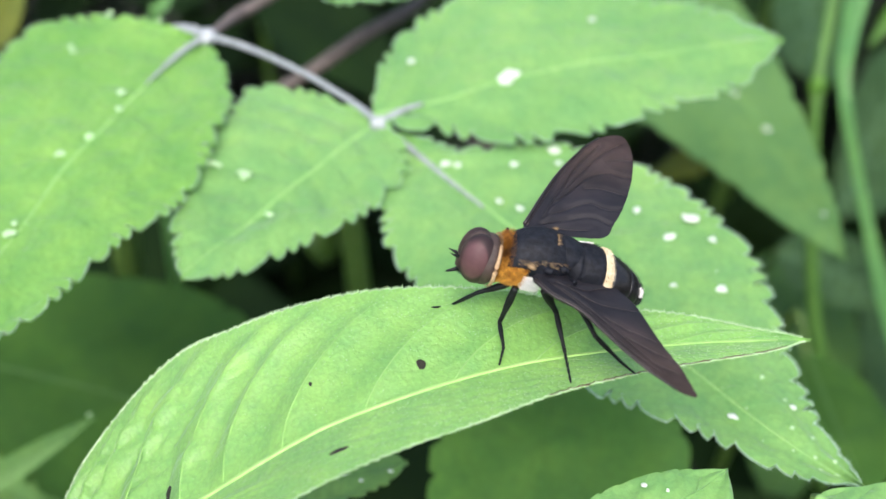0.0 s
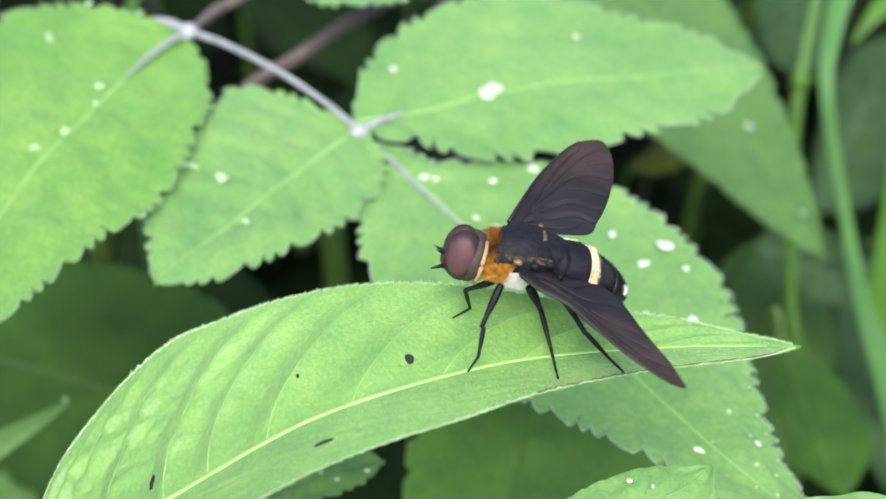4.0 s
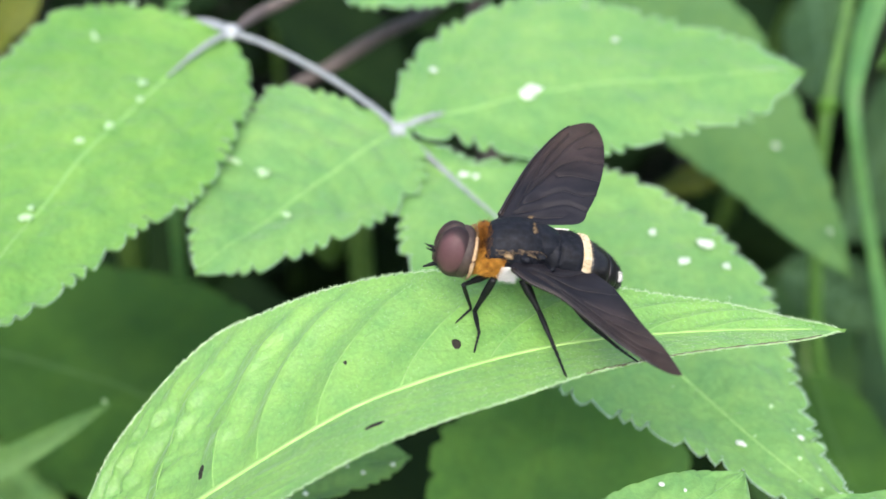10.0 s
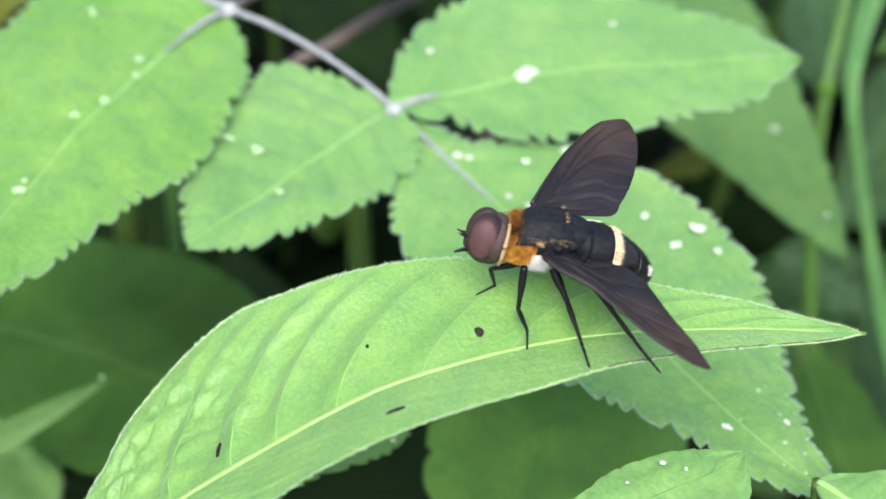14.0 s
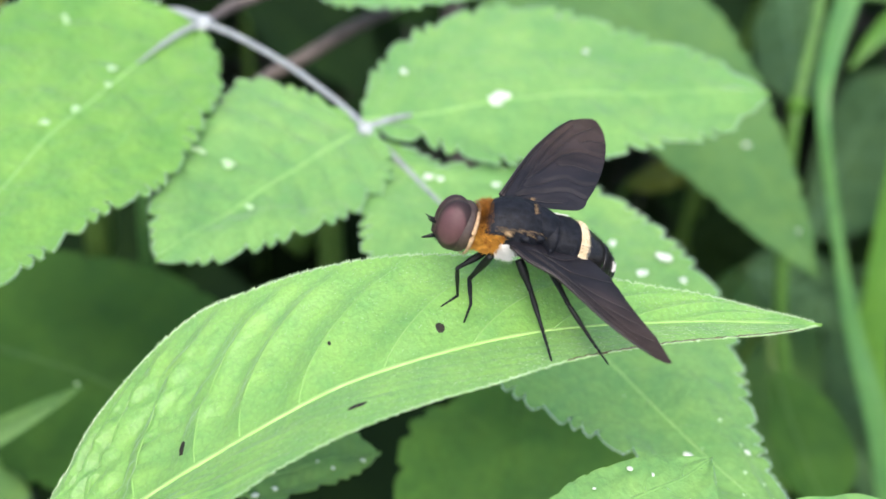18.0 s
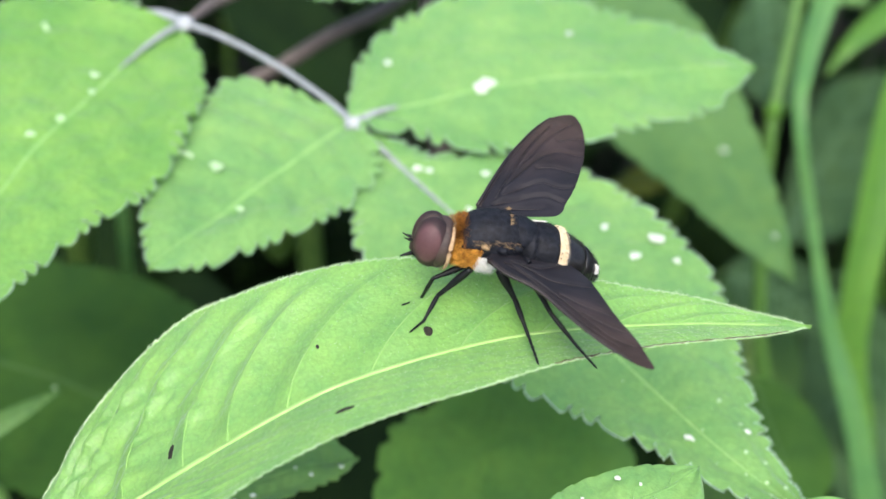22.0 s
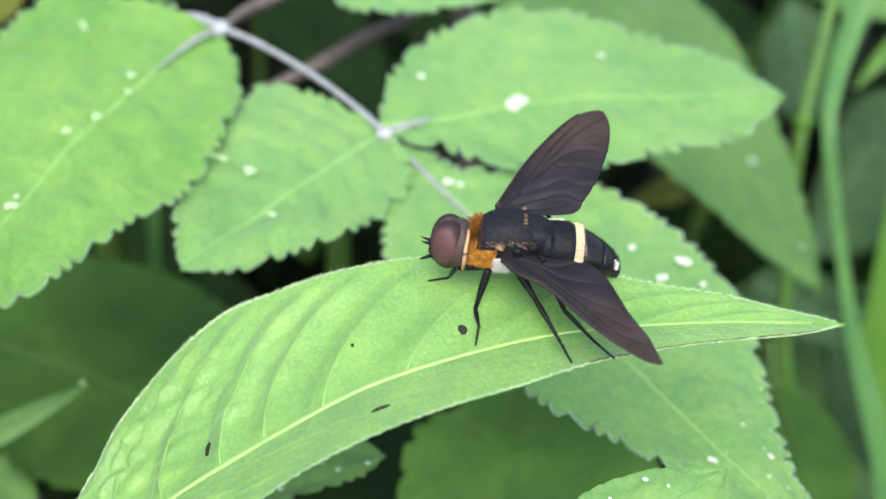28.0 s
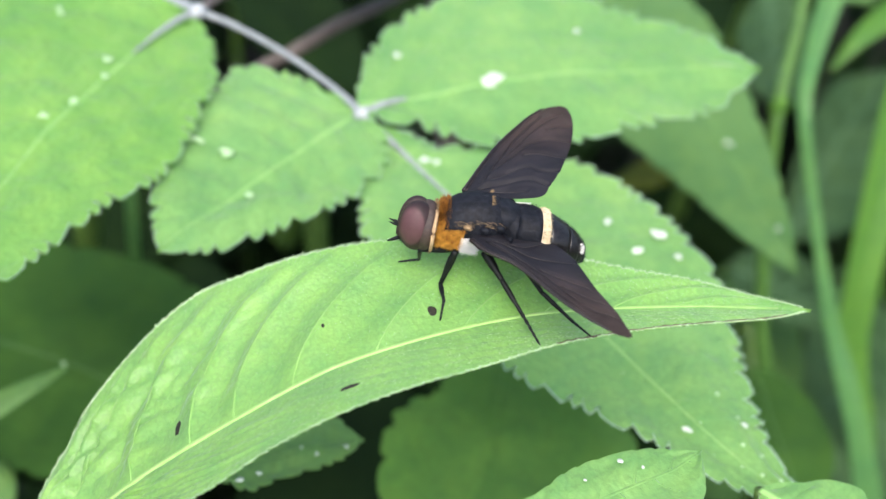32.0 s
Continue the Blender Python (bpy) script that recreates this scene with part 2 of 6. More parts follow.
def wing_material():
    """Smoky wing membrane: dark brown, faintly see-through, lightly puckered."""
    m, nodes, links, b = material("smoky_wing", 0.58, 0, 0.22)
    vec = coords(nodes)
    n = noise_node(nodes, links, vec, 420, 3)
    sep = nodes.new("ShaderNodeSeparateXYZ")
    links.new(vec, sep.inputs[0])
    out = nodes.new("ShaderNodeMapRange")
    out.inputs["From Min"].default_value, out.inputs["From Max"].default_value = 0.0045, 0.0105
    away = nodes.new("ShaderNodeMath")
    away.operation = "ABSOLUTE"
    links.new(sep.outputs[1], away.inputs[0])
    links.new(away.outputs[0], out.inputs["Value"])
    base = ramp(nodes, links, n, [(0.25, (0.010, 0.010, 0.013)), (0.75, (0.024, 0.022, 0.027))])
    outer = ramp(nodes, links, n, [(0.28, (0.030, 0.021, 0.019)), (0.72, (0.092, 0.063, 0.056))])
    links.new(mixed(nodes, links, out.outputs[0], base, outer), b.inputs["Base Color"])
    w = nodes.new("ShaderNodeTexNoise")
    w.inputs["Scale"].default_value, w.inputs["Detail"].default_value = 700, 2
    links.new(vec, w.inputs["Vector"])
    bumped(nodes, links, b, w.outputs["Fac"], 0.5, 0.0003)
    t = nodes.new("ShaderNodeBsdfTransparent")
    t.inputs["Color"].default_value = (0.42, 0.33, 0.30, 1)
    mx = nodes.new("ShaderNodeMixShader")
    clear = nodes.new("ShaderNodeMapRange")
    clear.inputs["From Min"].default_value, clear.inputs["From Max"].default_value = 0.003, 0.011
    clear.inputs["To Min"].default_value, clear.inputs["To Max"].default_value = 0.03, 0.3
    links.new(away.outputs[0], clear.inputs["Value"])
    links.new(clear.outputs[0], mx.inputs[0])
    links.new(b.outputs[0], mx.inputs[1])
    links.new(t.outputs[0], mx.inputs[2])
    links.new(mx.outputs[0], nodes["Material Output"].inputs["Surface"])
    return m


EYE = eye_material()
WING = wing_material()
WING_VEIN = plain_material("wing_vein", (0.012, 0.009, 0.008), (0.026, 0.018, 0.017), 0.4)


# ---- building helpers ----
def mesh_of(name, verts, faces, mat, smooth=True):
    me = bpy.data.meshes.new(name)
    me.from_pydata([tuple(v) for v in verts], [], faces)
    me.materials.append(mat)
    if smooth:
        me.polygons.foreach_set("use_smooth", [True] * len(me.polygons))
    me.update()
    return me


def part(name, me, parent, label="", at=None):
    ob = new(name, me)
    ob.parent = parent
    if at is not None:
        ob.matrix_basis = at
    if label:
        ob["label"] = label
    return ob


def anchor(name, origin, label, category, group=""):
    ob = tagged(new(name), label, category, group)
    ob.empty_display_size = 0.01
    ob.location = origin
    return ob


def spline(rows, s):
    """Catmull-Rom through rows of equal length, s from 0 to 1."""
    n = len(rows) - 1
    k = min(int(s * n), n - 1)
    t = s * n - k
    p = [np.array(rows[min(max(j, 0), n)], float) for j in (k - 1, k, k + 1, k + 2)]
    if k == 0:
        p[0] = 2 * p[1] - p[2]
    if k + 2 > n:
        p[3] = 2 * p[2] - p[1]
    return 0.5 * (2 * p[1] + (p[2] - p[0]) * t + (2 * p[0] - 5 * p[1] + 4 * p[2] - p[3]) * t * t + (3 * p[1] - p[0] - 3 * p[2] + p[3]) * t ** 3)


def tube(points, radii, sides=8, flat=1.0, up=Vector((0, 0, 1))):
    """Verts and faces of a tapering tube with rounded ends."""
    verts, faces = [], []
    pts = [Vector(p) for p in points]
    n = len(pts)
    for i, p in enumerate(pts):
        t = (pts[min(i + 1, n - 1)] - pts[max(i - 1, 0)]).normalized()
        a = t.cross(up)
        a = a.normalized() if a.length > 1e-6 else t.orthogonal().normalized()
        b = a.cross(t).normalized()
        for j in range(sides):
            w = 2 * math.pi * j / sides
            verts.append(p + (a * math.cos(w) + b * math.sin(w) * flat) * radii[i])
    for i in range(n - 1):
        for j in range(sides):
            k = (j + 1) % sides
            faces.append((i * sides + j, i * sides + k, (i + 1) * sides + k, (i + 1) * sides + j))
    faces.append(tuple(range(sides))[::-1])
    faces.append(tuple(range((n - 1) * sides, n * sides)))
    return verts, faces


def tube_part(name, rows, mat, parent, origin=(0, 0, 0), steps=24, sides=10, label="", flat=1.0):
    """A stalk from rows of (x, y, z, radius) in millimetres."""
    q = [spline(rows, i / steps) for i in range(steps + 1)]
    o = Vector(origin)
    v, f = tube([Vector(p[:3]) * MM - o for p in q], [max(p[3], 0.03) * MM for p in q], sides, flat)
    return part(name, mesh_of(name, v, f, mat), parent, label)


def joined(groups):
    """Several (verts, faces) as one."""
    verts, faces = [], []
    for v, f in groups:
        k = len(verts)
        verts += v
        faces += [tuple(i + k for i in x) for x in f]
    return verts, faces


class Leaf:
    """A leaf blade on a midrib. rows: (x, y, z, left, right[, rise left, rise right]) in mm, from base to tip; left is the side of up x along."""

    def __init__(self, rows, fold=8.0, teeth=0.0, tooth=2.0, veins=9, lean=0.16, quilt=0.0, wave=0.0, seed=1, slope=(0.0, 0.0), skew=1.0, roots=()):
        self.skew, self.roots = skew, list(roots)
        self.normal, self.known, self.rims = Vector((-slope[0], -slope[1], 1)).normalized(), {}, {}
        self.rows, self.fold, self.teeth, self.tooth = rows, math.tan(radians(fold)), teeth, tooth
        self.veins, self.lean, self.quilt, self.wave, self.seed = veins, lean, quilt, wave, seed
        mids = [spline(rows, i / 60)[:3] for i in range(61)]
        self.length = sum(float(np.linalg.norm(b - a)) for a, b in zip(mids, mids[1:]))

    def frame_at(self, u):
        return self.station(u)[2:]

    def station(self, u):
        if u not in self.known:
            a, b = spline(self.rows, max(u - 0.07, 0)), spline(self.rows, min(u + 0.07, 1))
            t = Vector(b[:3] - a[:3]).normalized()
            side = self.normal.cross(t).normalized()
            p = spline(self.rows, u)
            self.known[u] = (Vector(p[:3]), (max(float(p[3]), 0.0), max(float(p[4]), 0.0), *(float(x) for x in p[5:7])), t, side, t.cross(side))
        return self.known[u]

    def sweep(self, root, v):
        """How far along the leaf a side vein has run at v; it bends more near the base."""
        return 0.172 * v ** float(np.interp(root, [0.15, 0.25, 0.4, 0.5], [2.2, 1.8, 1.25, 1.1]))

    def phase(self, u, v):
        """Whole numbers lie on the side veins."""
        if v > 0 and self.roots:
            root = u - 0.1 * v
            for _ in range(3):
                root = u - self.sweep(root, v)
            ends = [2 * self.roots[0] - self.roots[1], *self.roots, 2 * self.roots[-1] - self.roots[-2], 1.3]
            return float(np.interp(root, ends, range(len(ends))))
        return (u - self.lean * (1 if v > 0 else self.skew) * abs(v) ** 1.3) * self.veins + (0 if v > 0 else 0.5)

    def half(self, u, left):
        one = 1 / (len(self.rows) - 1)
        if self.skew != 1 and u < 2 * one:
            return self.station(max(u, one))[1][0 if left else 1] * math.sqrt(max(0.0, 1 - (1 - u / (2 * one)) ** 2))
        w = self.station(max(u, one))[1][0 if left else 1]
        if u < one:
            w *= (u / one) ** 0.5
        e = min(u, 1 - u)
        return w * min(1.0, (e / 0.03) ** 0.5) if e < 0.03 and u > 0.5 else w

    def margin(self, u, left):
        """How far the margin has run at u, and how steeply it leaves the midrib there."""
        if left not in self.rims:
            us = np.linspace(0, 1, 121) ** 1.5
            ws = np.array([self.half(float(x), left) for x in us])
            steps = np.hypot(np.diff(us) * self.length, np.diff(ws))
            self.rims[left] = (us, np.concatenate([[0.0], np.cumsum(steps)]), np.clip(np.gradient(ws, us * self.length), -4.0, 4.0))
        us, run, slope = self.rims[left]
        return float(np.interp(u, us, run)), float(np.interp(u, us, slope))

    def point(self, u, v, lift=0.0, jag=True):
        """v from -1 (right margin) to 1 (left margin)."""
        p, ws, t, side, up = self.station(u)
        w = self.half(u, v > 0)
        d = abs(v) * w
        along = 0.0
        if self.teeth and jag and abs(v) > 0.8:
            run, slope = self.margin(u, v > 0)
            k = run / self.tooth + (0.4 if v > 0 else 0) + 0.35 * math.sin(run * 0.8 + self.seed)
            saw = k % 1.0
            grow = (abs(v) - 0.8) / 0.2 * min(1, 6 * (1 - u), 30 * u)
            out = self.teeth * grow * ((math.sin(1.7 * saw / 0.86) ** 0.75 if saw < 0.86 else (1 - saw) / 0.14) - 0.5)
            flat = 1 / math.sqrt(1 + slope * slope)
            d += (out + 0.16 * self.teeth * grow * saw * slope) * flat
            along = (0.16 * self.teeth * grow * saw - out * slope) * flat
        rise = self.fold if len(ws) < 4 else ws[2 if v > 0 else 3] / max(w, 0.3)
        h = rise * d + lift
        if self.quilt:
            ph = self.phase(u, v)
            g = abs(math.sin(math.pi * ph)) ** 0.7
            if v > 0 and self.roots:
                step = ph % 1.0
                g = 0.25 * g + float(np.interp(u, [0.1, 0.3, 0.6], [1.7, 1.5, 1.0])) * ((1 - step / 0.55) ** 1.5 if step < 0.55 else ((step - 0.55) / 0.45) ** 1.5)
            q0 = self.quilt * (1.0 if v > 0 or self.skew == 1 else 0.12)
            h += q0 * (g - 0.6) * min(1, abs(v) * 5) * min(1, (1 - abs(v)) * 4) * min(1, 1.35 - u)
            if self.skew != 1:
                q = Vector((ph * 1.6, v * w * 0.55, self.seed))
                near = noise.voronoi(q)[0]
                h += self.quilt * (3.6 * min(near[1] - near[0], 0.5) - 0.95) * max(0.0, 1 - 2.4 * u) * min(1, (1 - abs(v)) * 4) * min(1, abs(v) * 3)
        if self.wave:
            h += self.wave * noise.noise(Vector((u * 4.0, v * 1.6, self.seed * 3.1)))
        return (p + side * (d if v > 0 else -d) + up * h + t * along) * MM

    def blade(self, origin, nu=120, nv=24, thick=0.22):
        """Upper and lower skin, closed along the margin."""
        o = Vector(origin)
        verts, faces = [], []
        vs = [math.copysign(abs(x) ** 0.8, x) for x in np.linspace(-1, 1, nv + 1)]
        us = [(i / nu) ** (1.0 if self.roots else 1.45) for i in range(nu + 1)]
        for lift in (0.0, -thick):
            for u in us:
                for v in vs:
                    verts.append(self.point(u, v, lift) - o)
        row, skin = nv + 1, (nu + 1) * (nv + 1)
        for i in range(nu):
            for j in range(nv):
                a, b, c, d = i * row + j, i * row + j + 1, (i + 1) * row + j + 1, (i + 1) * row + j
                faces.append((a, d, c, b))
                faces.append((a + skin, b + skin, c + skin, d + skin))
        for i in range(nu):
            for j in (0, nv):
                a, d, k = i * row + j, (i + 1) * row + j, len(verts)
                verts += [verts[a], verts[d], verts[d + skin], verts[a + skin]]
                faces.append((k, k + 3, k + 2, k + 1) if j == 0 else (k, k + 1, k + 2, k + 3))
        return verts, faces

    def midrib(self, origin, r0, r1, mat, parent, to=0.98, lift=0.0, label=""):
        o = Vector(origin)
        us = [to * i / 40 for i in range(41)]
        v, f = tube([self.point(u, 0.0, lift) - o for u in us], [(r0 + (r1 - r0) * u) * MM for u in us], 8, 0.6)
        return part("midrib", mesh_of("midrib", v, f, mat), parent, label)

    def side_veins(self, origin, r, mat, parent, reach=0.9, lift=0.0):
        o = Vector(origin)
        for sgn in (1, -1):
            own = self.roots if sgn > 0 and self.roots else [(k if sgn > 0 else k - 0.5) / self.veins for k in range(1, self.veins + 1)]
            for root in own:
                pts = []
                for i in range(13):
                    v = reach * i / 12
                    u = root + (self.sweep(root, v) if own is self.roots else self.lean * (1 if sgn > 0 else self.skew) * v ** 1.3)
                    if 0.02 < u < 0.975 and self.half(u, sgn > 0) > 0.6:
                        pts.append(self.point(u, sgn * max(v, 0.001), lift, False) - o)
                if len(pts) < 5:
                    continue
                n = len(pts)
                thin = 0.6 if self.skew != 1 and sgn < 0 else 1.0
                rr = [r * thin * MM * (1 - 0.75 * i / (n - 1)) for i in range(n)]
                v, f = tube(pts, rr, 5, 0.6)
                part("side_vein", mesh_of("side_vein", v, f, mat), parent)


def blob(rng, center, r, flat=0.5):
    """A small uneven crumb."""
    bm = bmesh.new()
    bmesh.ops.create_icosphere(bm, subdivisions=2, radius=1)
    off = Vector((rng.random() * 50, rng.random() * 50, 3))
    sx, sy = rng.uniform(0.8, 1.3), rng.uniform(0.7, 1.1)
    turn = rng.uniform(0, 6.3)
    for v in bm.verts:
        k = 1 + 0.45 * noise.noise(v.co * 1.4 + off)
        x, y, z = v.co.x * sx * k, v.co.y * sy * k, v.co.z * flat * k
        v.co = Vector(center) + Vector((x * math.cos(turn) - y * math.sin(turn), x * math.sin(turn) + y * math.cos(turn), z)) * r
    return bm


def bm_part(name, bm, mat, parent, label="", smooth=True):
    me = bpy.data.meshes.new(name)
    bm.to_mesh(me)
    bm.free()
    me.materials.append(mat)
    if smooth:
        me.polygons.foreach_set("use_smooth", [True] * len(me.polygons))
    return part(name, me, parent, label)


def specks_on(rows, parent, origin, lift=0.25, seed=3, mat=None):
    """rows: (x, y, z, radius) in mm."""
    rng = random.Random(seed)
    for x, y, z, r in rows:
        c = Vector((x, y, z + lift)) * MM - Vector(origin)
        lumps = []
        for k in range(4 if r > 0.3 else 2):
            off = Vector((rng.uniform(-1, 1), rng.uniform(-1, 1), 0)) * r * 0.7 * MM * (k > 0)
            bm = blob(rng, c + off - Vector((0, 0, 0.08 * MM)), r * MM * (0.75 if k == 0 else rng.uniform(0.3, 0.55)), 0.4)
            lumps.append(([v.co.copy() for v in bm.verts], [tuple(x.index for x in f.verts) for f in bm.faces]))
            bm.free()
        v, f = joined(lumps)
        part("speck", mesh_of("speck", v, f, mat or SPECK), parent, "chalky white speck")


def margin_hairs(leaf, origin, mat, parent, step, size, seed):
    """Short bristles along both margins."""
    rng = random.Random(seed)
    verts, faces = [], []
    o = Vector(origin)
    count = int(leaf.length / step)
    for v in (1, -1):
        for i in range(count):
            u = 0.02 + 0.97 * (i + rng.uniform(-0.3, 0.3)) / count
            p = leaf.point(u, v) - o
            t, side, up = leaf.frame_at(u)
            tip = p + (side * v * rng.uniform(0.5, 1) + t * rng.uniform(0, 0.6) + up * rng.uniform(-0.1, 0.5)) * size * MM
            k = len(verts)
            w = size * 0.16 * MM
            verts += [p + t * w, p - t * w, p + up * w, tip]
            faces += [(k, k + 1, k + 3), (k + 1, k + 2, k + 3), (k + 2, k, k + 3)]
    ob = part("margin_hairs", mesh_of("margin_hairs", verts, faces, mat, False), parent, "short pale bristles")
    ob["kind"] = "stuff"
    return ob


# ---- ground ----
def ground():
    n, verts, faces = 90, [], []
    for i in range(n + 1):
        for j in range(n + 1):
            a, b = 2 * i / n - 1, 2 * j / n - 1
            x, y = 300 * a ** 5 + 0.6 * a, 300 * b ** 5 + 0.6 * b + 0.3
            near = math.exp(-(x * x + y * y) / 4)
            z = (0.02 * noise.noise(Vector((x * 5, y * 5, 0))) + 0.008 * noise.noise(Vector((x * 24, y * 24, 5)))) * near
            verts.append((x, y, z - 0.012))
            faces.append((i * (n + 1) + j, (i + 1) * (n + 1) + j, (i + 1) * (n + 1) + j + 1, i * (n + 1) + j + 1)) if i < n and j < n else None
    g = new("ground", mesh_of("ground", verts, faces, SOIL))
    tagged(g, "soil under the plants, their shade put into its dark colour", "ground", kind="structure")


ground()


# ---- the leaf that the fly stands on ----
FRONT = [(-33.5, 53.0, 415.2, 0, 0, 0, 0), (-28.8, 53.6, 419.8, 12.0, 3.0, 0.8, 1.0), *[(-28.7, 53.7, 420, 0, 0, 0, 0), (-25, 54.3, 423.4, 14.7, 3.5, 0.8, 1.1), (-21.2, 55, 426.7, 15.8, 5.7, 0.7, 1.4), (-17.2, 55.8, 429.7, 15.2, 6.5, 0.6, 1.8), (-13.1, 56.9, 432.3, 13.6, 5.9, 0.6, 1.9), (-8.7, 58.3, 434.4, 11.9, 5.7, 0.9, 1.7), (-4, 59.7, 435.6, 10.5, 5.3, 1.3, 1.4), (0.7, 61.3, 436.1, 8.8, 5, 1.5, 1.1), (5.6, 62.9, 436.2, 6.8, 4.1, 1.4, 0.8), (10.3, 64.5, 435.7, 4.8, 3.4, 1.2, 0.6), (15.1, 66, 435, 3.3, 2.8, 0.9, 0.5), (19.9, 67.4, 434.2, 2.3, 2.2, 0.6, 0.3), (24.7, 68.7, 433.1, 1, 1.4, 0.3, 0.2), (29.5, 69.9, 432, 0, 0, 0, 0)][1:]]
FRONT = [(x, y, z, a * (0.775 if x < -28 else 0.815 if x < -24 else 0.89 if x < -20 else 0.95 if x < -15 else 0.965 if x < -10 else 0.99 if x < -5 else 1.0), b, c, d) for x, y, z, a, b, c, d in FRONT]
FRONT_AT = (-0.0017, 0.0616, 0.4336)
front_leaf = anchor("lance_leaf", FRONT_AT, "fresh green lance-shaped leaf with small dead brown spots", "leaf")
FRONT_VEINS = [0.02, 0.085, 0.172, 0.255, 0.312, 0.383, 0.475, 0.572, 0.66, 0.742, 0.82]
LF = Leaf(FRONT, veins=14, lean=0.158, skew=2.2, roots=FRONT_VEINS, quilt=0.56, wave=0.2, teeth=0.18, tooth=0.9, seed=2)
SPOTS = [(0.547, 0.23, 0.34, 0.42, 20), (0.433, 0.33, 0.13, 0.17, 0), (0.44, -0.575, 0.78, 0.18, 14), (0.239, 0.18, 0.36, 0.68, 10)]
v, f = LF.blade(FRONT_AT, 370, 86, 0.2)
part("blade", mesh_of("blade", v, f, LEAF_FRONT), front_leaf)
LF.midrib(FRONT_AT, 0.28, 0.08, LEAF_VEIN, front_leaf, 0.955, 0.02, "pale yellow-green midrib")
LF.side_veins(FRONT_AT, 0.07, LEAF_SIDE_VEIN, front_leaf, 0.9, 0.0)
margin_hairs(LF, FRONT_AT, PALE_HAIR, front_leaf, 0.075, 0.34, 4)


def dead_spots():
    """Small browned patches in the blade."""
    for x, y, rx, ry, turn in SPOTS:
        near = (x, y)
        wide = LF.half(near[0], near[1] > 0)
        t, side = LF.frame_at(near[0])[:2]
        c, d = math.cos(radians(turn)), math.sin(radians(turn))
        verts, faces, n = [], [], 28
        for ring in range(5):
            for k in range(n):
                a = 2 * math.pi * k / n
                rough = (1 + 0.3 * noise.noise(Vector((2 * math.cos(a), 2 * math.sin(a), 9 * x + y)))) * (1.08 if ring == 4 else ring / 3)
                ex, ey = rx * math.cos(a) * rough, ry * math.sin(a) * rough
                g = Vector((ex * c - ey * d, ex * d + ey * c, 0))
                verts.append(LF.point(near[0] + g.dot(t) / LF.length, near[1] + g.dot(side) / wide, -0.05 if ring == 4 else 0.05 - 0.01 * ring) - Vector(FRONT_AT))
        for ring in range(4):
            for k in range(n):
                m = (k + 1) % n
                faces.append((ring * n + k, (ring + 1) * n + k, (ring + 1) * n + m, ring * n + m))
        part("dead_spot", mesh_of("dead_spot", verts, faces, HOLE_EDGE), front_leaf, "small dead brown spot")


def leaf_down(count, size, seed):
    """Fine pale hairs scattered on the upper face, thicker towards the margins."""
    rng = random.Random(seed)
    verts, faces = [], []
    for _ in range(count):
        u, v = rng.uniform(0.03, 0.96), 1 - 2 * rng.random()
        v = math.copysign(abs(v) ** 0.6, v)
        p = LF.point(u, v) - Vector(FRONT_AT)
        t, side, up = LF.frame_at(u)
        d = (t * rng.uniform(-0.4, 1) + side * rng.uniform(-0.7, 0.7) + up * rng.uniform(0.2, 0.6)) * size * rng.uniform(0.5, 1.2) * MM
        a = d.orthogonal().normalized() * size * 0.09 * MM
        k = len(verts)
        verts += [p + a, p - a * 0.5 + d.cross(a).normalized() * a.length * 0.87, p - a * 0.5 - d.cross(a).normalized() * a.length * 0.87, p + d]
        faces += [(k, k + 1, k + 3), (k + 1, k + 2, k + 3), (k + 2, k, k + 3)]
    ob = part("leaf_hairs", mesh_of("leaf_hairs", verts, faces, PALE_HAIR, False), front_leaf, "fine pale hairs on the leaf")
    ob["kind"] = "stuff"


dead_spots()
leaf_down(5000, 0.2, 8)
us = [0.65 + 0.31 * i / 50 for i in range(51)]
v, f = tube([LF.point(u, -1.0) - Vector(FRONT_AT) for u in us], [(0.07 + 0.05 * noise.noise(Vector((u * 60, 0, 0)))) * MM for u in us], 6)
part("brown_margin", mesh_of("brown_margin", v, f, BROWN_EDGE), front_leaf, "dry brown margin")
tube_part("petiole", [(-50, 46, 392, 1.1), (-45, 48.5, 402, 0.9), (-39, 51.5, 409.5, 0.7), (-33.5, 53.0, 415.2, 0.5)], LEAF_VEIN, front_leaf, FRONT_AT)

front_stem = anchor("plant_stem", (-0.062, 0.05, 0), "upright green stem that bears the lance-shaped leaf", "stem")
tube_part("stalk", [(-62, 50, -12, 2.6), (-60, 49, 140, 2.3), (-56, 47, 280, 2.0), (-50, 46, 392, 1.6), (-49, 46, 402, 0.8)], STEM_GREEN, front_stem, (-0.062, 0.05, 0))

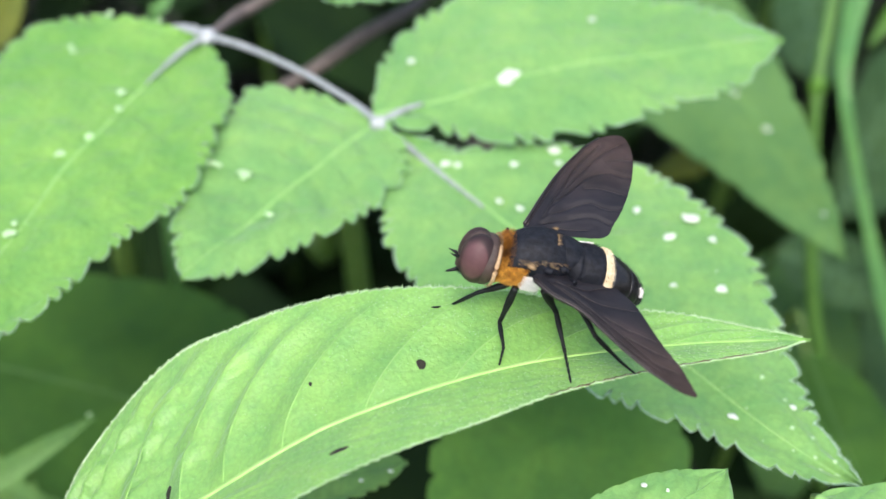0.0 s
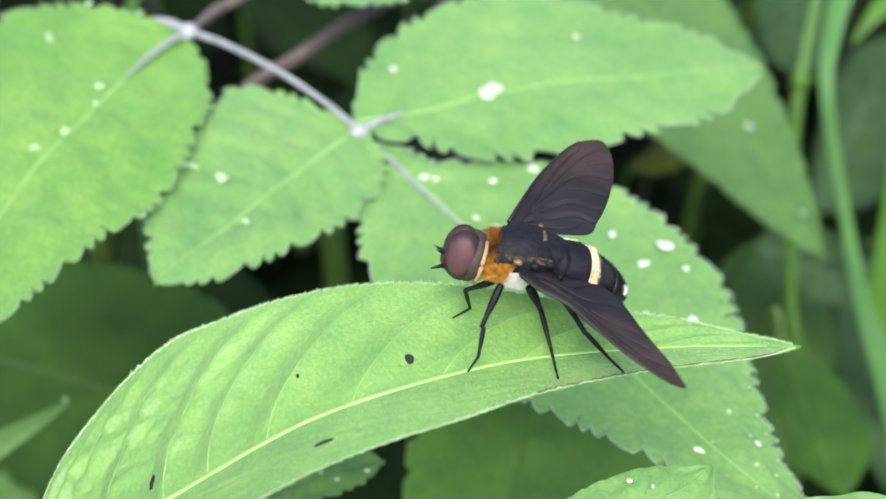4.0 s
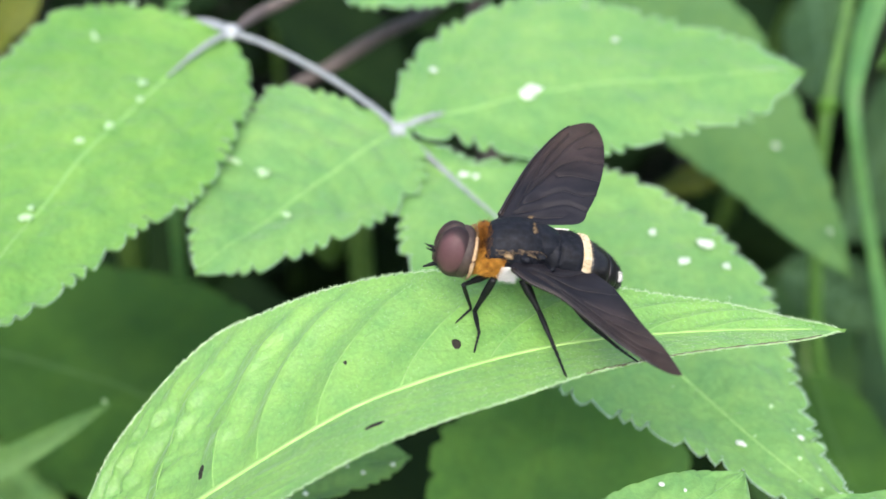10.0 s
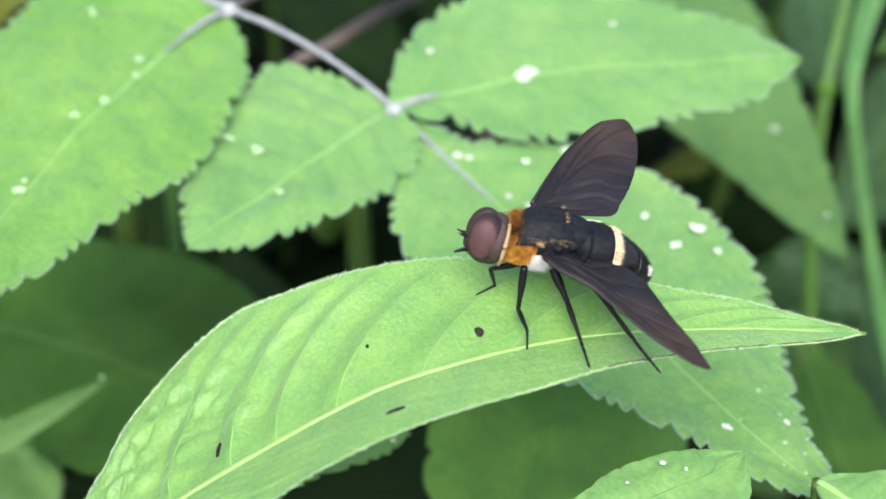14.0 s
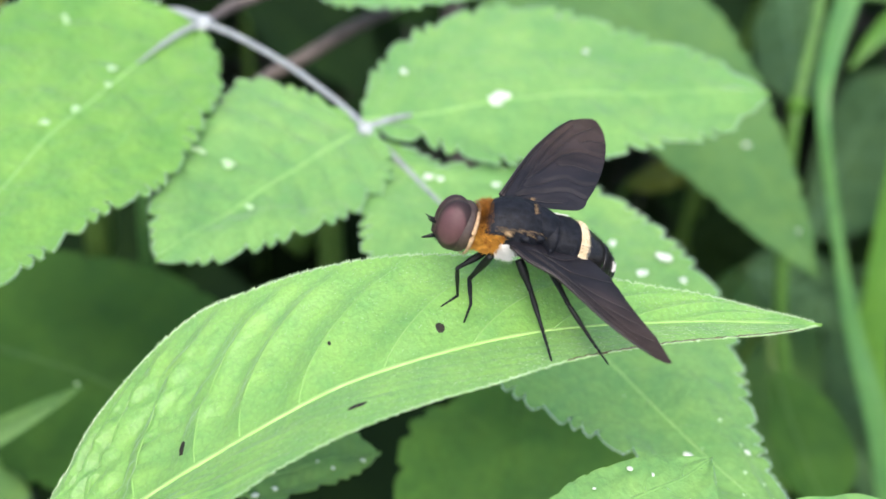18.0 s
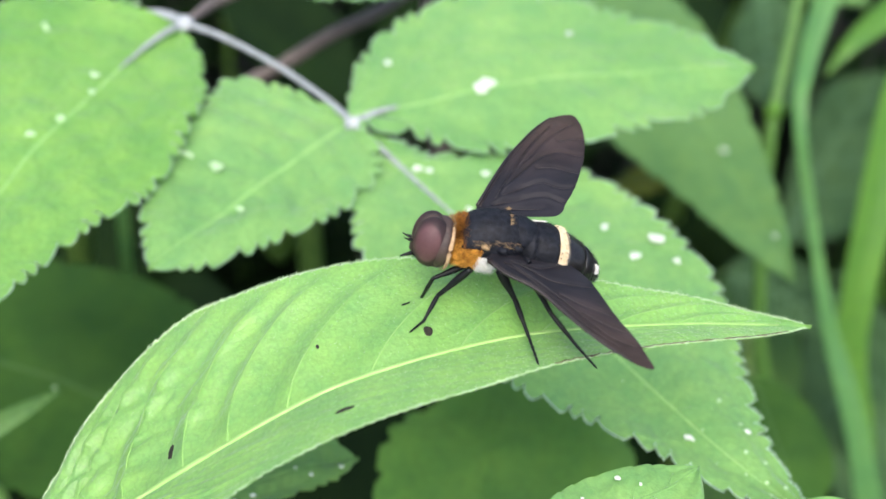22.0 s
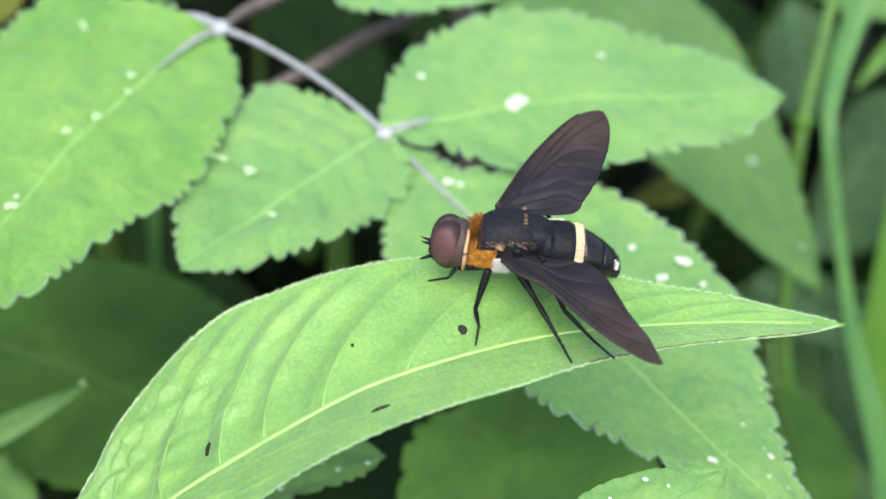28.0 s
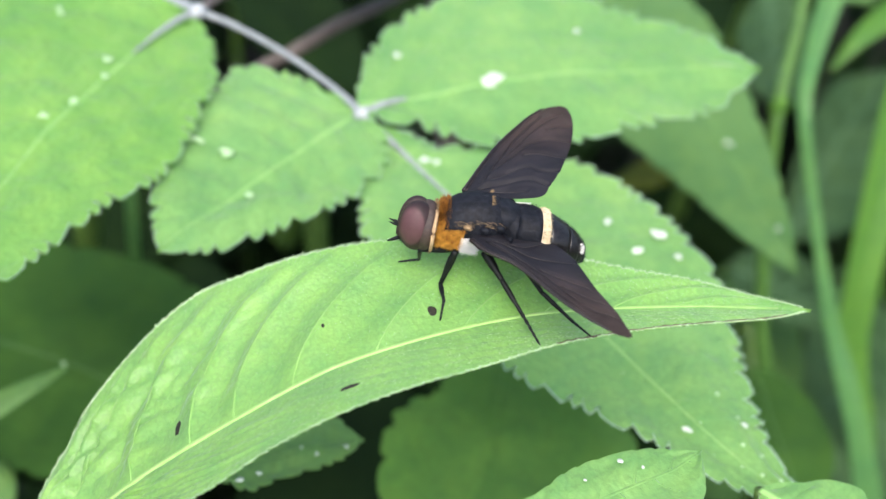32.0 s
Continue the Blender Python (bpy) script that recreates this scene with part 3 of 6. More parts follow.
# ---- the compound leaf behind ----
C_AT = (-0.0011, 0.1037, 0.4269)
compound = anchor("compound_leaf", C_AT, "downy pale green compound leaf with toothed leaflets and white specks", "leaf")
LEAFLETS = {
    "R": [(-7.4, 109.9, 426.7, 0, 0), (-2, 111, 427.5, 11, 3.2), (3.5, 112.3, 428.3, 14.3, 7.2), (9, 113.7, 429.1, 15.7, 8.8), (14.5, 114.8, 429.8, 14.5, 9.2), (20.1, 115.4, 430.5, 11.6, 8.4), (25.8, 115.9, 431.1, 8.6, 7.5), (31.5, 116, 431.7, 5, 5.5), (37.1, 116.1, 432.3, 0, 0)],
    "M": [(-7.2, 109.7, 426.3, 0, 0), (-9.4, 106.8, 426, 6.4, 12.4), (-11.6, 103.8, 425.8, 7.8, 12.6), (-13.8, 100.9, 425.5, 7.7, 12), (-16.1, 98, 425.3, 7.1, 10.5), (-18.4, 95.1, 425.1, 6.2, 8.9), (-20.6, 92.2, 424.8, 4.8, 6.9), (-22.8, 89.2, 424.6, 3.3, 3.8), (-24.8, 86.2, 424.3, 0, 0)],
    "L": [(-27.6, 121.3, 429.2, 0, 1.2), (-31.2, 116, 428.7, 8.9, 15.7), (-33.9, 110.2, 428.2, 11, 16.8), (-36.3, 104.3, 427.6, 12.4, 15.9), (-38.8, 98.3, 427, 12.6, 13.6), (-40.5, 92.2, 426.4, 10, 11.3), (-42.1, 86, 425.7, 8, 8.1), (-43.3, 79.7, 425.1, 5.4, 4.7), (-44.4, 73.3, 424.4, 0, 0)],
    "B": [(-5, 107.9, 425.4, 0, 0), (-1, 103.4, 424.9, 2.6, 6.4), (2.9, 99, 424.4, 10.4, 10.6), (6.6, 94.4, 423.9, 14.9, 11.2), (10.4, 89.8, 423.3, 16.3, 11), (14.4, 85.4, 422.9, 16.1, 9.6), (18.7, 81.3, 422.4, 14.4, 8.9), (22.4, 76.6, 421.9, 10.4, 6.6), (26.1, 72, 421.3, 6.6, 4.1), (30.2, 67.7, 420.9, 3, 2.7), (34.9, 64, 420.5, 0, 0)],
    "T": [(-19.8, 136.8, 432.6, 0, 0), (-15.6, 137.7, 432.8, 4.9, 9.6), (-11.4, 138.6, 433, 8.2, 11.2), (-7.2, 139.4, 433.2, 9.8, 11.8), (-2.9, 140.1, 433.4, 10, 11.2), (1.4, 140.6, 433.5, 8.7, 10), (5.7, 140.9, 433.6, 4.8, 7.1), (10, 141.1, 433.7, 0, 0)],
}
SPECKS = {
    "R": [(6.6, 113.5, 428.9, 0.85), (7.5, 113.9, 429.2, 0.8), (7.0, 112.9, 428.8, 0.6), (-3.5, 117.4, 428.6, 0.5), (16.8, 121.8, 431.4, 0.4)],
    "L": [(-38.7, 125.8, 429.9, 0.5), (-41.8, 119.6, 429.3, 0.45), (-41.4, 118.7, 429.2, 0.45), (-34.6, 111.7, 428.3, 0.5), (-34.4, 108.9, 428.0, 0.45), (-36.6, 104.4, 427.6, 0.5),
          (-39.1, 101.7, 427.4, 0.5), (-41.5, 90.3, 426.2, 0.6), (-41.3, 91.6, 426.3, 0.4), (-24.7, 103.7, 427.3, 0.35), (-32.6, 124.7, 429.7, 0.35)],
    "M": [(-23.8, 101.9, 426.0, 0.45), (-23.2, 101.6, 426.0, 0.4), (-20.2, 100.1, 425.7, 0.6), (-20.6, 100.8, 425.7, 0.4), (-17.1, 94.6, 425.0, 0.4)],
    "B": [(0.3, 103.2, 424.9, 0.6), (1.6, 103.1, 424.9, 0.45), (7.3, 102.9, 425.0, 0.5), (11.7, 104.9, 425.4, 0.6), (12.0, 102.9, 425.2, 0.35), (5.6, 97.7, 424.3, 0.35),
          (7.8, 96.5, 424.2, 0.35), (19.4, 96.0, 424.4, 0.45), (24.6, 94.6, 424.4, 0.75), (22.1, 92.2, 424.0, 0.65), (26.3, 91.8, 424.0, 0.35), (26.2, 85.5, 423.2, 0.5),
          (25.0, 71.3, 421.2, 0.36), (28.5, 70.9, 421.3, 0.25), (30.3, 72.0, 421.5, 0.3), (21.7, 86.1, 423.1, 0.3)],
    "T": [],
}
for i, (key, rows) in enumerate(LEAFLETS.items()):
    lf = Leaf(rows, fold=0.0, slope=(0.012, 0.177), teeth={"R": 1.6, "B": 1.1, "M": 1.35}.get(key, 1.15), tooth=3.0 if key == "R" else 2.15, veins=8, lean=0.14, quilt=0.3, wave=0.9, seed=5 + i)
    v, f = lf.blade(C_AT, 260, 30, 0.3)
    skin = LEAF_SOFT_WARM if key == "L" else LEAF_SOFT
    leaflet = part("leaflet", mesh_of("leaflet", v, f, skin), compound)
    lf.midrib(C_AT, 0.24, 0.06, SOFT_VEIN, leaflet, 0.97, 0.0)
    lf.side_veins(C_AT, 0.09, skin, leaflet, 0.8, 0.0)
    margin_hairs(lf, C_AT, DOWN_HAIR, leaflet, 0.12, 0.3 if key in "LM" else 0.38, 60 + i)
    specks_on([(x, y, z, 1.2 * q) for x, y, z, q in SPECKS[key]], leaflet, C_AT, 0.3, 20 + i, SPECK_FAINT if key in "LM" else SPECK)
    if key == "B":
        near_tip = [(0.78, 0.5, 0.26), (0.80, 0.05, 0.2), (0.83, 0.62, 0.28), (0.85, -0.35, 0.2), (0.87, 0.3, 0.24), (0.89, -0.1, 0.18), (0.9, 0.55, 0.26), (0.92, 0.1, 0.3), (0.935, -0.3, 0.24), (0.945, 0.4, 0.3), (0.955, 0.0, 0.26), (0.6, 0.7, 0.2), (0.66, -0.2, 0.16)]
        specks_on([(*(lf.point(u, w) / MM), r) for u, w, r in near_tip], leaflet, C_AT, 0.06, 71, SPECK_FAINT)
RACHIS = [(x + 0.35 * math.sin(math.pi * min(i, 4) / 4), y + 0.35 * math.sin(math.pi * min(i, 4) / 4), z - 0.4 - 0.1 * max(0, i - 4), 0.45 * r) for i, (x, y, z, r) in enumerate([(-26.6, 121.8, 429.9, 0.88), (-22.6, 120.2, 429.3, 0.81), (-16.5, 116.6, 428.4, 0.75), (-10.5, 112.3, 427.3, 0.75), (-6.8, 108.8, 426.8, 0.88), (-2.8, 104.9, 425.7, 0.69), (0.9, 100.6, 425.2, 0.5), (4.1, 97.1, 424.8, 0.31)])]
PETIOLE = [*RACHIS[:1], *[(-25.1, 130.3, 427.2, 0.75), (-22.3, 134.9, 426.8, 0.77), (-18.2, 141.2, 427, 0.79), (-12.5, 152.9, 425.9, 0.92)], (2.0, 165.0, 420.0, 1.0)]
tube_part("rachis", RACHIS, STEM_PALE, compound, C_AT, 40, 10, "pale downy stalk between the leaflets")
tube_part("petiole", PETIOLE, STEM_PURPLE, compound, C_AT, 30, 10, "purplish leaf stalk")
tube_part("petiolule", [(*RACHIS[4][:3], 0.5), (-4.6, 109.9, 427.2, 0.36), (-2.2, 110.9, 427.5, 0.2)], STEM_PALE, compound, C_AT, 12)
tube_part("petiolule", [(*RACHIS[4][:3], 0.5), (-7.0, 109.1, 426.6, 0.4), (-7.6, 108.6, 426.4, 0.25)], STEM_PALE, compound, C_AT, 12)
tube_part("petiolule", [(*RACHIS[0][:3], 0.42), (-28.4, 119.8, 429.5, 0.36), (-30.4, 117.0, 429.0, 0.26), (-32.4, 113.2, 428.5, 0.08)], STEM_PALE, compound, C_AT, 12)
tube_part("petiolule", [(*RACHIS[0][:3], 0.6), (-30.0, 123.6, 429.3, 0.7), (-36.0, 126.0, 427.0, 0.6)], STEM_PALE, compound, C_AT, 12)
bm_part("joint", blob(random.Random(4), Vector(RACHIS[4][:3]) * MM - Vector(C_AT), 1.0 * MM, 0.8), JOINT_PALE, compound, "pale knot where leaflets meet")
bm_part("joint", blob(random.Random(5), Vector(RACHIS[0][:3]) * MM - Vector(C_AT), 1.0 * MM, 0.8), JOINT_PALE, compound, "pale knot where leaflets meet")

back_stem = anchor("plant_stem", (0.03, 0.22, 0), "purplish stem of the downy plant", "stem")
tube_part("stalk", [(30, 220, -12, 3.0), (24, 205, 150, 2.6), (14, 182, 310, 2.2), (4, 168, 400, 1.8), (2, 165, 421, 1.2)], STEM_PURPLE, back_stem, (0.03, 0.22, 0), 40)
tube_part("branch", [(4, 166, 412, 1.1), *[(1, 154.3, 419.3, 0.95), (-5.2, 147.1, 418.4, 0.92), (-11.1, 142.2, 417.3, 0.98), (-16.9, 137.8, 415.1, 0.97), (-22.8, 135.5, 412.2, 0.82)], (-30, 132, 406, 0.7), (-44, 128, 398, 0.5)], STEM_PURPLE, back_stem, (0.03, 0.22, 0), 30, 10, "slanting purplish side branch")


# ---- other leaves ----
def single_leaf(rows, mat, vein_mat, label, stalk, fold=5, teeth=0.0, tooth=2.5, veins=7, wave=1.0, seed=1, specks=(), quilt=0.15, slope=(0.0, 0.1), origin=None, nu=120, rib=0.4, side_mat=None, faint=()):
    origin = origin or tuple(round(c * MM, 4) for c in rows[len(rows) // 2][:3])
    thing = anchor("leaf", origin, label, "leaf")
    lf = Leaf(rows, fold=fold, teeth=teeth, tooth=tooth, veins=veins, wave=wave, seed=seed, quilt=quilt, slope=slope)
    v, f = lf.blade(origin, nu, 24, 0.3)
    blade = part("blade", mesh_of("blade", v, f, mat), thing)
    lf.midrib(origin, rib, 0.1, vein_mat, thing)
    lf.side_veins(origin, 0.12 if side_mat is None else 0.3, side_mat or mat, thing, 0.8)
    specks_on(specks, thing, origin, 0.3, seed)
    specks_on(faint, thing, origin, 0.3, seed + 1, SPECK_FAINT)
    tube_part("petiole", [(*rows[0][:3], 0.5), *stalk], STEM_GREEN, thing, origin, 30)
    return thing


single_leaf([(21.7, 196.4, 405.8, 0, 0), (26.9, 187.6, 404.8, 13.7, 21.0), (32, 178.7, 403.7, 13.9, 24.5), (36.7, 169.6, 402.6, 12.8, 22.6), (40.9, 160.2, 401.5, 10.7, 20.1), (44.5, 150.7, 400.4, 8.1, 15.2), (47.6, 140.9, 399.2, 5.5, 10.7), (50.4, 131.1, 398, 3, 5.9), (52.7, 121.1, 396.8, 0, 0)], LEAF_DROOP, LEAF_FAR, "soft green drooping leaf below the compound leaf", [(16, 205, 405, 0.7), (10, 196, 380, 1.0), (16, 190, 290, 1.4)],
            1, 0.9, 3.2, 8, 1.4, 31, [(46.4, 145.2, 400.6, 0.7), (43.4, 153.2, 401.4, 0.5), (41.0, 156.0, 401.8, 0.5), (51.0, 128.0, 398.6, 0.4)],
            faint=[(35.4, 167.5, 402.4, 0.5), (36.6, 165.6, 402.2, 0.6), (38.0, 163.6, 402.0, 0.5), (37.2, 168.0, 402.6, 0.4)])
single_leaf([(-72.3, 118.4, 381.3, 0, 0), (-64.6, 117.1, 381.1, 15, 7.4), (-57, 115.5, 380.8, 18.2, 10.7), (-49.5, 113.5, 380.5, 19.5, 14.5), (-42.1, 111.3, 380.2, 20.2, 16.8), (-34.8, 108.6, 379.8, 18, 16.5), (-27.5, 106, 379.4, 12.3, 13.2), (-20.2, 103.4, 379, 0, 0)], LEAF_DARK, LEAF_MID, "broad green leaf low down, shade put into its dull colour", [(-80, 122, 370, 1.0), (-84, 128, 250, 1.4), (-86, 130, -10, 1.8)], 1, 1.2, 8, 6, 2.0, 32)
single_leaf([(x, y, z, a * 1.16, b * 0.95) for x, y, z, a, b in [(14.4, 111.2, 394.1, 0, 0), (13.4, 105.1, 393.5, 7.3, 4.9), (12.4, 99.1, 392.9, 12.3, 7.5), (11.7, 93, 392.3, 14.3, 12.5), (10.7, 86.9, 391.7, 13.9, 12.8), (9.7, 80.8, 391.1, 10.8, 10.7), (8.7, 74.7, 390.5, 0, 0)]], LEAF_LIT, LEAF_LIT, "rounded dull green leaf low down, half-lit tone put into its colour", [(18, 122, 388, 1.0), (26, 135, 250, 1.4), (30, 140, -10, 1.8)], 1, 1.0, 9, 5, 1.6, 33)
single_leaf([(-17.1, 70.5, 411, 0, 0), (-14.9, 71.1, 411.1, 3.5, 3.1), (-12.6, 71.8, 411.2, 3.5, 2.9), (-10.4, 72.6, 411.3, 3.4, 2.7), (-8.2, 73.4, 411.3, 3.1, 2.5), (-5.9, 74, 411.4, 2.6, 2), (-3.6, 74.4, 411.4, 0, 0)], LEAF_FAR, LEAF_FAR, "small toothed green leaf with pale crumbs on its margin", [(-24, 69, 406, 0.7), (-34, 72, 360, 1.0), (-40, 76, -10, 1.6)], 3, 0.5, 1.8, 6, 0.6, 34,
            [(-5.2, 73.0, 411.6, 0.28), (-7.9, 71.9, 411.6, 0.22), (-9.4, 72.6, 411.6, 0.18), (-12.9, 69.3, 411.5, 0.3), (-14.6, 68.5, 411.4, 0.35)])
FAR_STALK = [(0, 12, -30, 0.9), (0, 22, -120, 1.2)]
for rows, mat, lab, seed in (
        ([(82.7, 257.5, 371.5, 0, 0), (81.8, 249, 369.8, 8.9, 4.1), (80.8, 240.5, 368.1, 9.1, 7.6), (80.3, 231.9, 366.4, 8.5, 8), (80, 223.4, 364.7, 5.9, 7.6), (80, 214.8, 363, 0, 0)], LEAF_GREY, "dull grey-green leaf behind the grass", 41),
        ([(84.4, 201.3, 340.3, 0, 0), (90.3, 213.1, 342.6, 4.2, 13.9), (96.8, 224.6, 344.9, 6.9, 14.8), (103.7, 235.9, 347.2, 8.5, 13.1), (111.4, 246.7, 349.3, 8.7, 7.4), (119.1, 257.5, 351.5, 0, 0)], LEAF_GREY, "large leaf behind the grass, shade put into its dull colour", 42),
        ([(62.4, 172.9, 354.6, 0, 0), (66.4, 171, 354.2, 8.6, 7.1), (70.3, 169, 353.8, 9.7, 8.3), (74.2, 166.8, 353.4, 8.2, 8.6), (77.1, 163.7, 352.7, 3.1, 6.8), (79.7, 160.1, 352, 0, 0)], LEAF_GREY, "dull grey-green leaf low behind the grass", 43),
        ([(-41.9, 242.2, 378.4, 0, 0), (-35.8, 232.7, 376.5, 10.6, 4.5), (-29.8, 223.2, 374.6, 12.1, 8.3), (-22.8, 214.4, 372.9, 12.5, 9.9), (-15.3, 205.9, 371.2, 7.4, 5.4), (-7.7, 197.5, 369.5, 0, 0)], LEAF_DEEP, "green leaf under the leaflets, shade put into its very dark colour", 44),
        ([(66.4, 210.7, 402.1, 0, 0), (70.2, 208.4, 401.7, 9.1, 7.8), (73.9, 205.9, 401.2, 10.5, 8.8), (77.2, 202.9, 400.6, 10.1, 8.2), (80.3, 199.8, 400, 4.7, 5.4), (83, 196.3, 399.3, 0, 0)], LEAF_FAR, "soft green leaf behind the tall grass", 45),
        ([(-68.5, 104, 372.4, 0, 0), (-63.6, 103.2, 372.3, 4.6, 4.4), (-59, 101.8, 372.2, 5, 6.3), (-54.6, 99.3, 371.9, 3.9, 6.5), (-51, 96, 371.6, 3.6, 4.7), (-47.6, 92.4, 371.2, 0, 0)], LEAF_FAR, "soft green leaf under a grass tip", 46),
        ([(58, 132, 332, 0, 0), (62, 146, 334, 8, 8), (66, 160, 335, 12, 12), (70, 175, 335, 13, 12), (75, 190, 334, 9, 9), (81, 206, 331, 0, 0)], LEAF_MID, "green leaf below the grass, shade put into its murky colour", 48),
        ([(100, 204, 330, 0, 0), (97, 190, 332, 8, 9), (95, 176, 333, 12, 11), (92, 162, 333, 12, 12), (89, 148, 331, 9, 9), (85, 133, 327, 0, 0)], LEAF_GREY, "leaf below the grass, deep shade put into its dull colour", 49),
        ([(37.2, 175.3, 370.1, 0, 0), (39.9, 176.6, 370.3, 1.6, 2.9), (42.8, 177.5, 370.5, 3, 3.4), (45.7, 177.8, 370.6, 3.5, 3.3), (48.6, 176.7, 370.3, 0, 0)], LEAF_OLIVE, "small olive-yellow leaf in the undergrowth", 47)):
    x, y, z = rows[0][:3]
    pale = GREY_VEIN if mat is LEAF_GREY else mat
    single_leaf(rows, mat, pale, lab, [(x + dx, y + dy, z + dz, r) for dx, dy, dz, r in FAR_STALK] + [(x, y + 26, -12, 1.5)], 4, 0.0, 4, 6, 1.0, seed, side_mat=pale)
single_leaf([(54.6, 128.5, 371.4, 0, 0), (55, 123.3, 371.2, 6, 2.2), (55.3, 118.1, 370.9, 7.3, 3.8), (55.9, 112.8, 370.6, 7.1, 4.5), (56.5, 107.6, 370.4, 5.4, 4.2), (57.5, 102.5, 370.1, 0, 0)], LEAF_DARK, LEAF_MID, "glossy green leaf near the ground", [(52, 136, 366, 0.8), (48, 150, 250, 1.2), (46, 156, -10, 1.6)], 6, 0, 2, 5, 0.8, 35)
corner = single_leaf([(4.7, 49.6, 427.8, 0, 0), (7, 51.1, 428, 2.3, 2.4), (9.4, 52.6, 428.1, 2.2, 3.5), (11.8, 53.8, 428.2, 3, 3.9), (14.3, 55, 428.4, 3.2, 3.8), (16.7, 56.3, 428.5, 2.8, 3.7), (19.2, 57.6, 428.6, 2, 3.2), (21.4, 59.3, 428.8, 0, 0)], LEAF_SOFT, LEAF_SOFT, "pale green leaf in front of the toothed leaflets", [(0, 46, 424, 0.6), (-8, 40, 400, 0.9), (-16, 36, 360, 1.2)], 0, 0.15, 2.0, 6, 0.4, 36,
                     [(14.8, 57.5, 428.9, 0.28), (12.0, 55.6, 428.7, 0.2), (16.5, 57.0, 428.9, 0.2)], 0.25, origin=(0.0148, 0.0575, 0.4285), rib=0.18)
corner_right = single_leaf([(28.6, 60, 424.6, 0, 0), (30.4, 58.4, 424.6, 3.1, 1.8), (32.3, 57, 424.6, 4.8, 2.6), (34.3, 55.6, 424.6, 4.8, 2.1), (36.4, 54.3, 424.6, 0, 0)], LEAF_SOFT, SOFT_VEIN, "pale green leaf tip with a brown edge", [(28.8, 59.2, 420, 0.35), (28.6, 58.8, 408, 0.5), (28, 60, 360, 0.7), (26, 64, 250, 1.0), (24, 66, -10, 1.4)], 4, 0, 2, 5, 0.3, 37)
tube_part("stalk", [(-16, 36, 362, 1.2), (-20, 34, 200, 1.6), (-22, 34, -12, 2.0)], STEM_GREEN, anchor("plant_stem", (-0.022, 0.034, 0), "thin green stem below a pale leaf", "stem"), (-0.022, 0.034, 0))


def grass_blade(rows, mat, label, root, origin=None, crease=0.25):
    """A ribbon with a keel. rows: (x, y, z, half width) from its tip downwards; root: more rows to the ground."""
    allrows = [*rows, *root]
    origin = origin or tuple(round(c * MM, 4) for c in rows[0][:3])
    thing = anchor("grass", origin, label, "grass", "grass blades")
    n, verts, faces = 70, [], []
    o = Vector(origin)
    for s in range(2):
        for i in range(n + 1):
            q = spline(allrows, i / n)
            a, b = spline(allrows, max(i / n - 0.01, 0)), spline(allrows, min(i / n + 0.01, 1))
            t = Vector(b[:3] - a[:3]).normalized()
            p = Vector(q[:3]) * MM
            side = t.cross(Vector((0.15, -0.75, 0.6))).normalized()
            nrm = side.cross(t).normalized()
            for j in range(-4, 5):
                k = j / 4
                verts.append(p + (side * k * q[3] + nrm * (abs(k) * q[3] * crease - s * 0.15)) * MM - o)
    m = 9
    for i in range(n):
        for j in range(m - 1):
            a = i * m + j
            faces.append((a, a + 1, a + m + 1, a + m))
            b = a + (n + 1) * m
            faces.append((b, b + m, b + m + 1, b + 1))
    part("blade", mesh_of("blade", verts, faces, mat), thing)
    v, f = tube([Vector(spline(allrows, i / 50)[:3]) * MM - o for i in range(51)], [0.18 * MM] * 51, 6, 0.7)
    part("midrib", mesh_of("midrib", v, f, mat), thing)
    return thing


grass_blade([(x, y, z, 0.64 * w) for x, y, z, w in [(70.5, 189, 419, 4.2), *[(68.4, 182.6, 416, 3.9), (66.5, 175.8, 412.2, 3.48), (62.6, 165.5, 405.4, 2.51), (60.9, 157.1, 399.6, 1.8), (65.2, 151.8, 385.5, 1.5), (71, 144, 368.4, 2.2), (80.5, 130.7, 344.8, 3.8)]]], GRASS, "long arching pale green grass blade", [(96, 110, 290, 3.8), (112, 96, 180, 3.5), (120, 92, -12, 3.0)])
grass_blade([(71.7, 178.3, 395.1, 0.29), (75.8, 181.7, 399.6, 1.56), (81.2, 186, 402.3, 2.36), (89.1, 191.5, 405.1, 2.79)], GRASS_YELLOW, "young yellow-green grass blade", [(99, 198, 404, 3.0), (118, 214, 330, 2.8), (130, 222, -12, 2.2)])
grass_blade([(88.2, 184.3, 404, 1.95), (84.2, 175.1, 392.3, 3.7), (82.3, 166.3, 378, 3.6), (81.4, 159.9, 365.2, 3.4), (82.5, 154.7, 350.8, 3.0), (90.3, 145.6, 324.4, 2.14)], GRASS_YELLOW, "broad yellow-green grass blade", [(100, 136, 260, 2.6), (108, 130, -12, 2.0)])
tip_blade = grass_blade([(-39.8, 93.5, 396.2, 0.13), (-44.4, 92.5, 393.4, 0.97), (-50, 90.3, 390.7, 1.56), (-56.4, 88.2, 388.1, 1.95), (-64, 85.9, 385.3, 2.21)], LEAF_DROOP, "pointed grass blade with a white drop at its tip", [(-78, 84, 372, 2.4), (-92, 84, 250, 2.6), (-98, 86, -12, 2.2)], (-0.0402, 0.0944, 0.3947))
specks_on([(-40.3, 93.7, 396.6, 0.34)], tip_blade, (-0.0402, 0.0944, 0.3947), 0, 9, SPECK_FAINT)
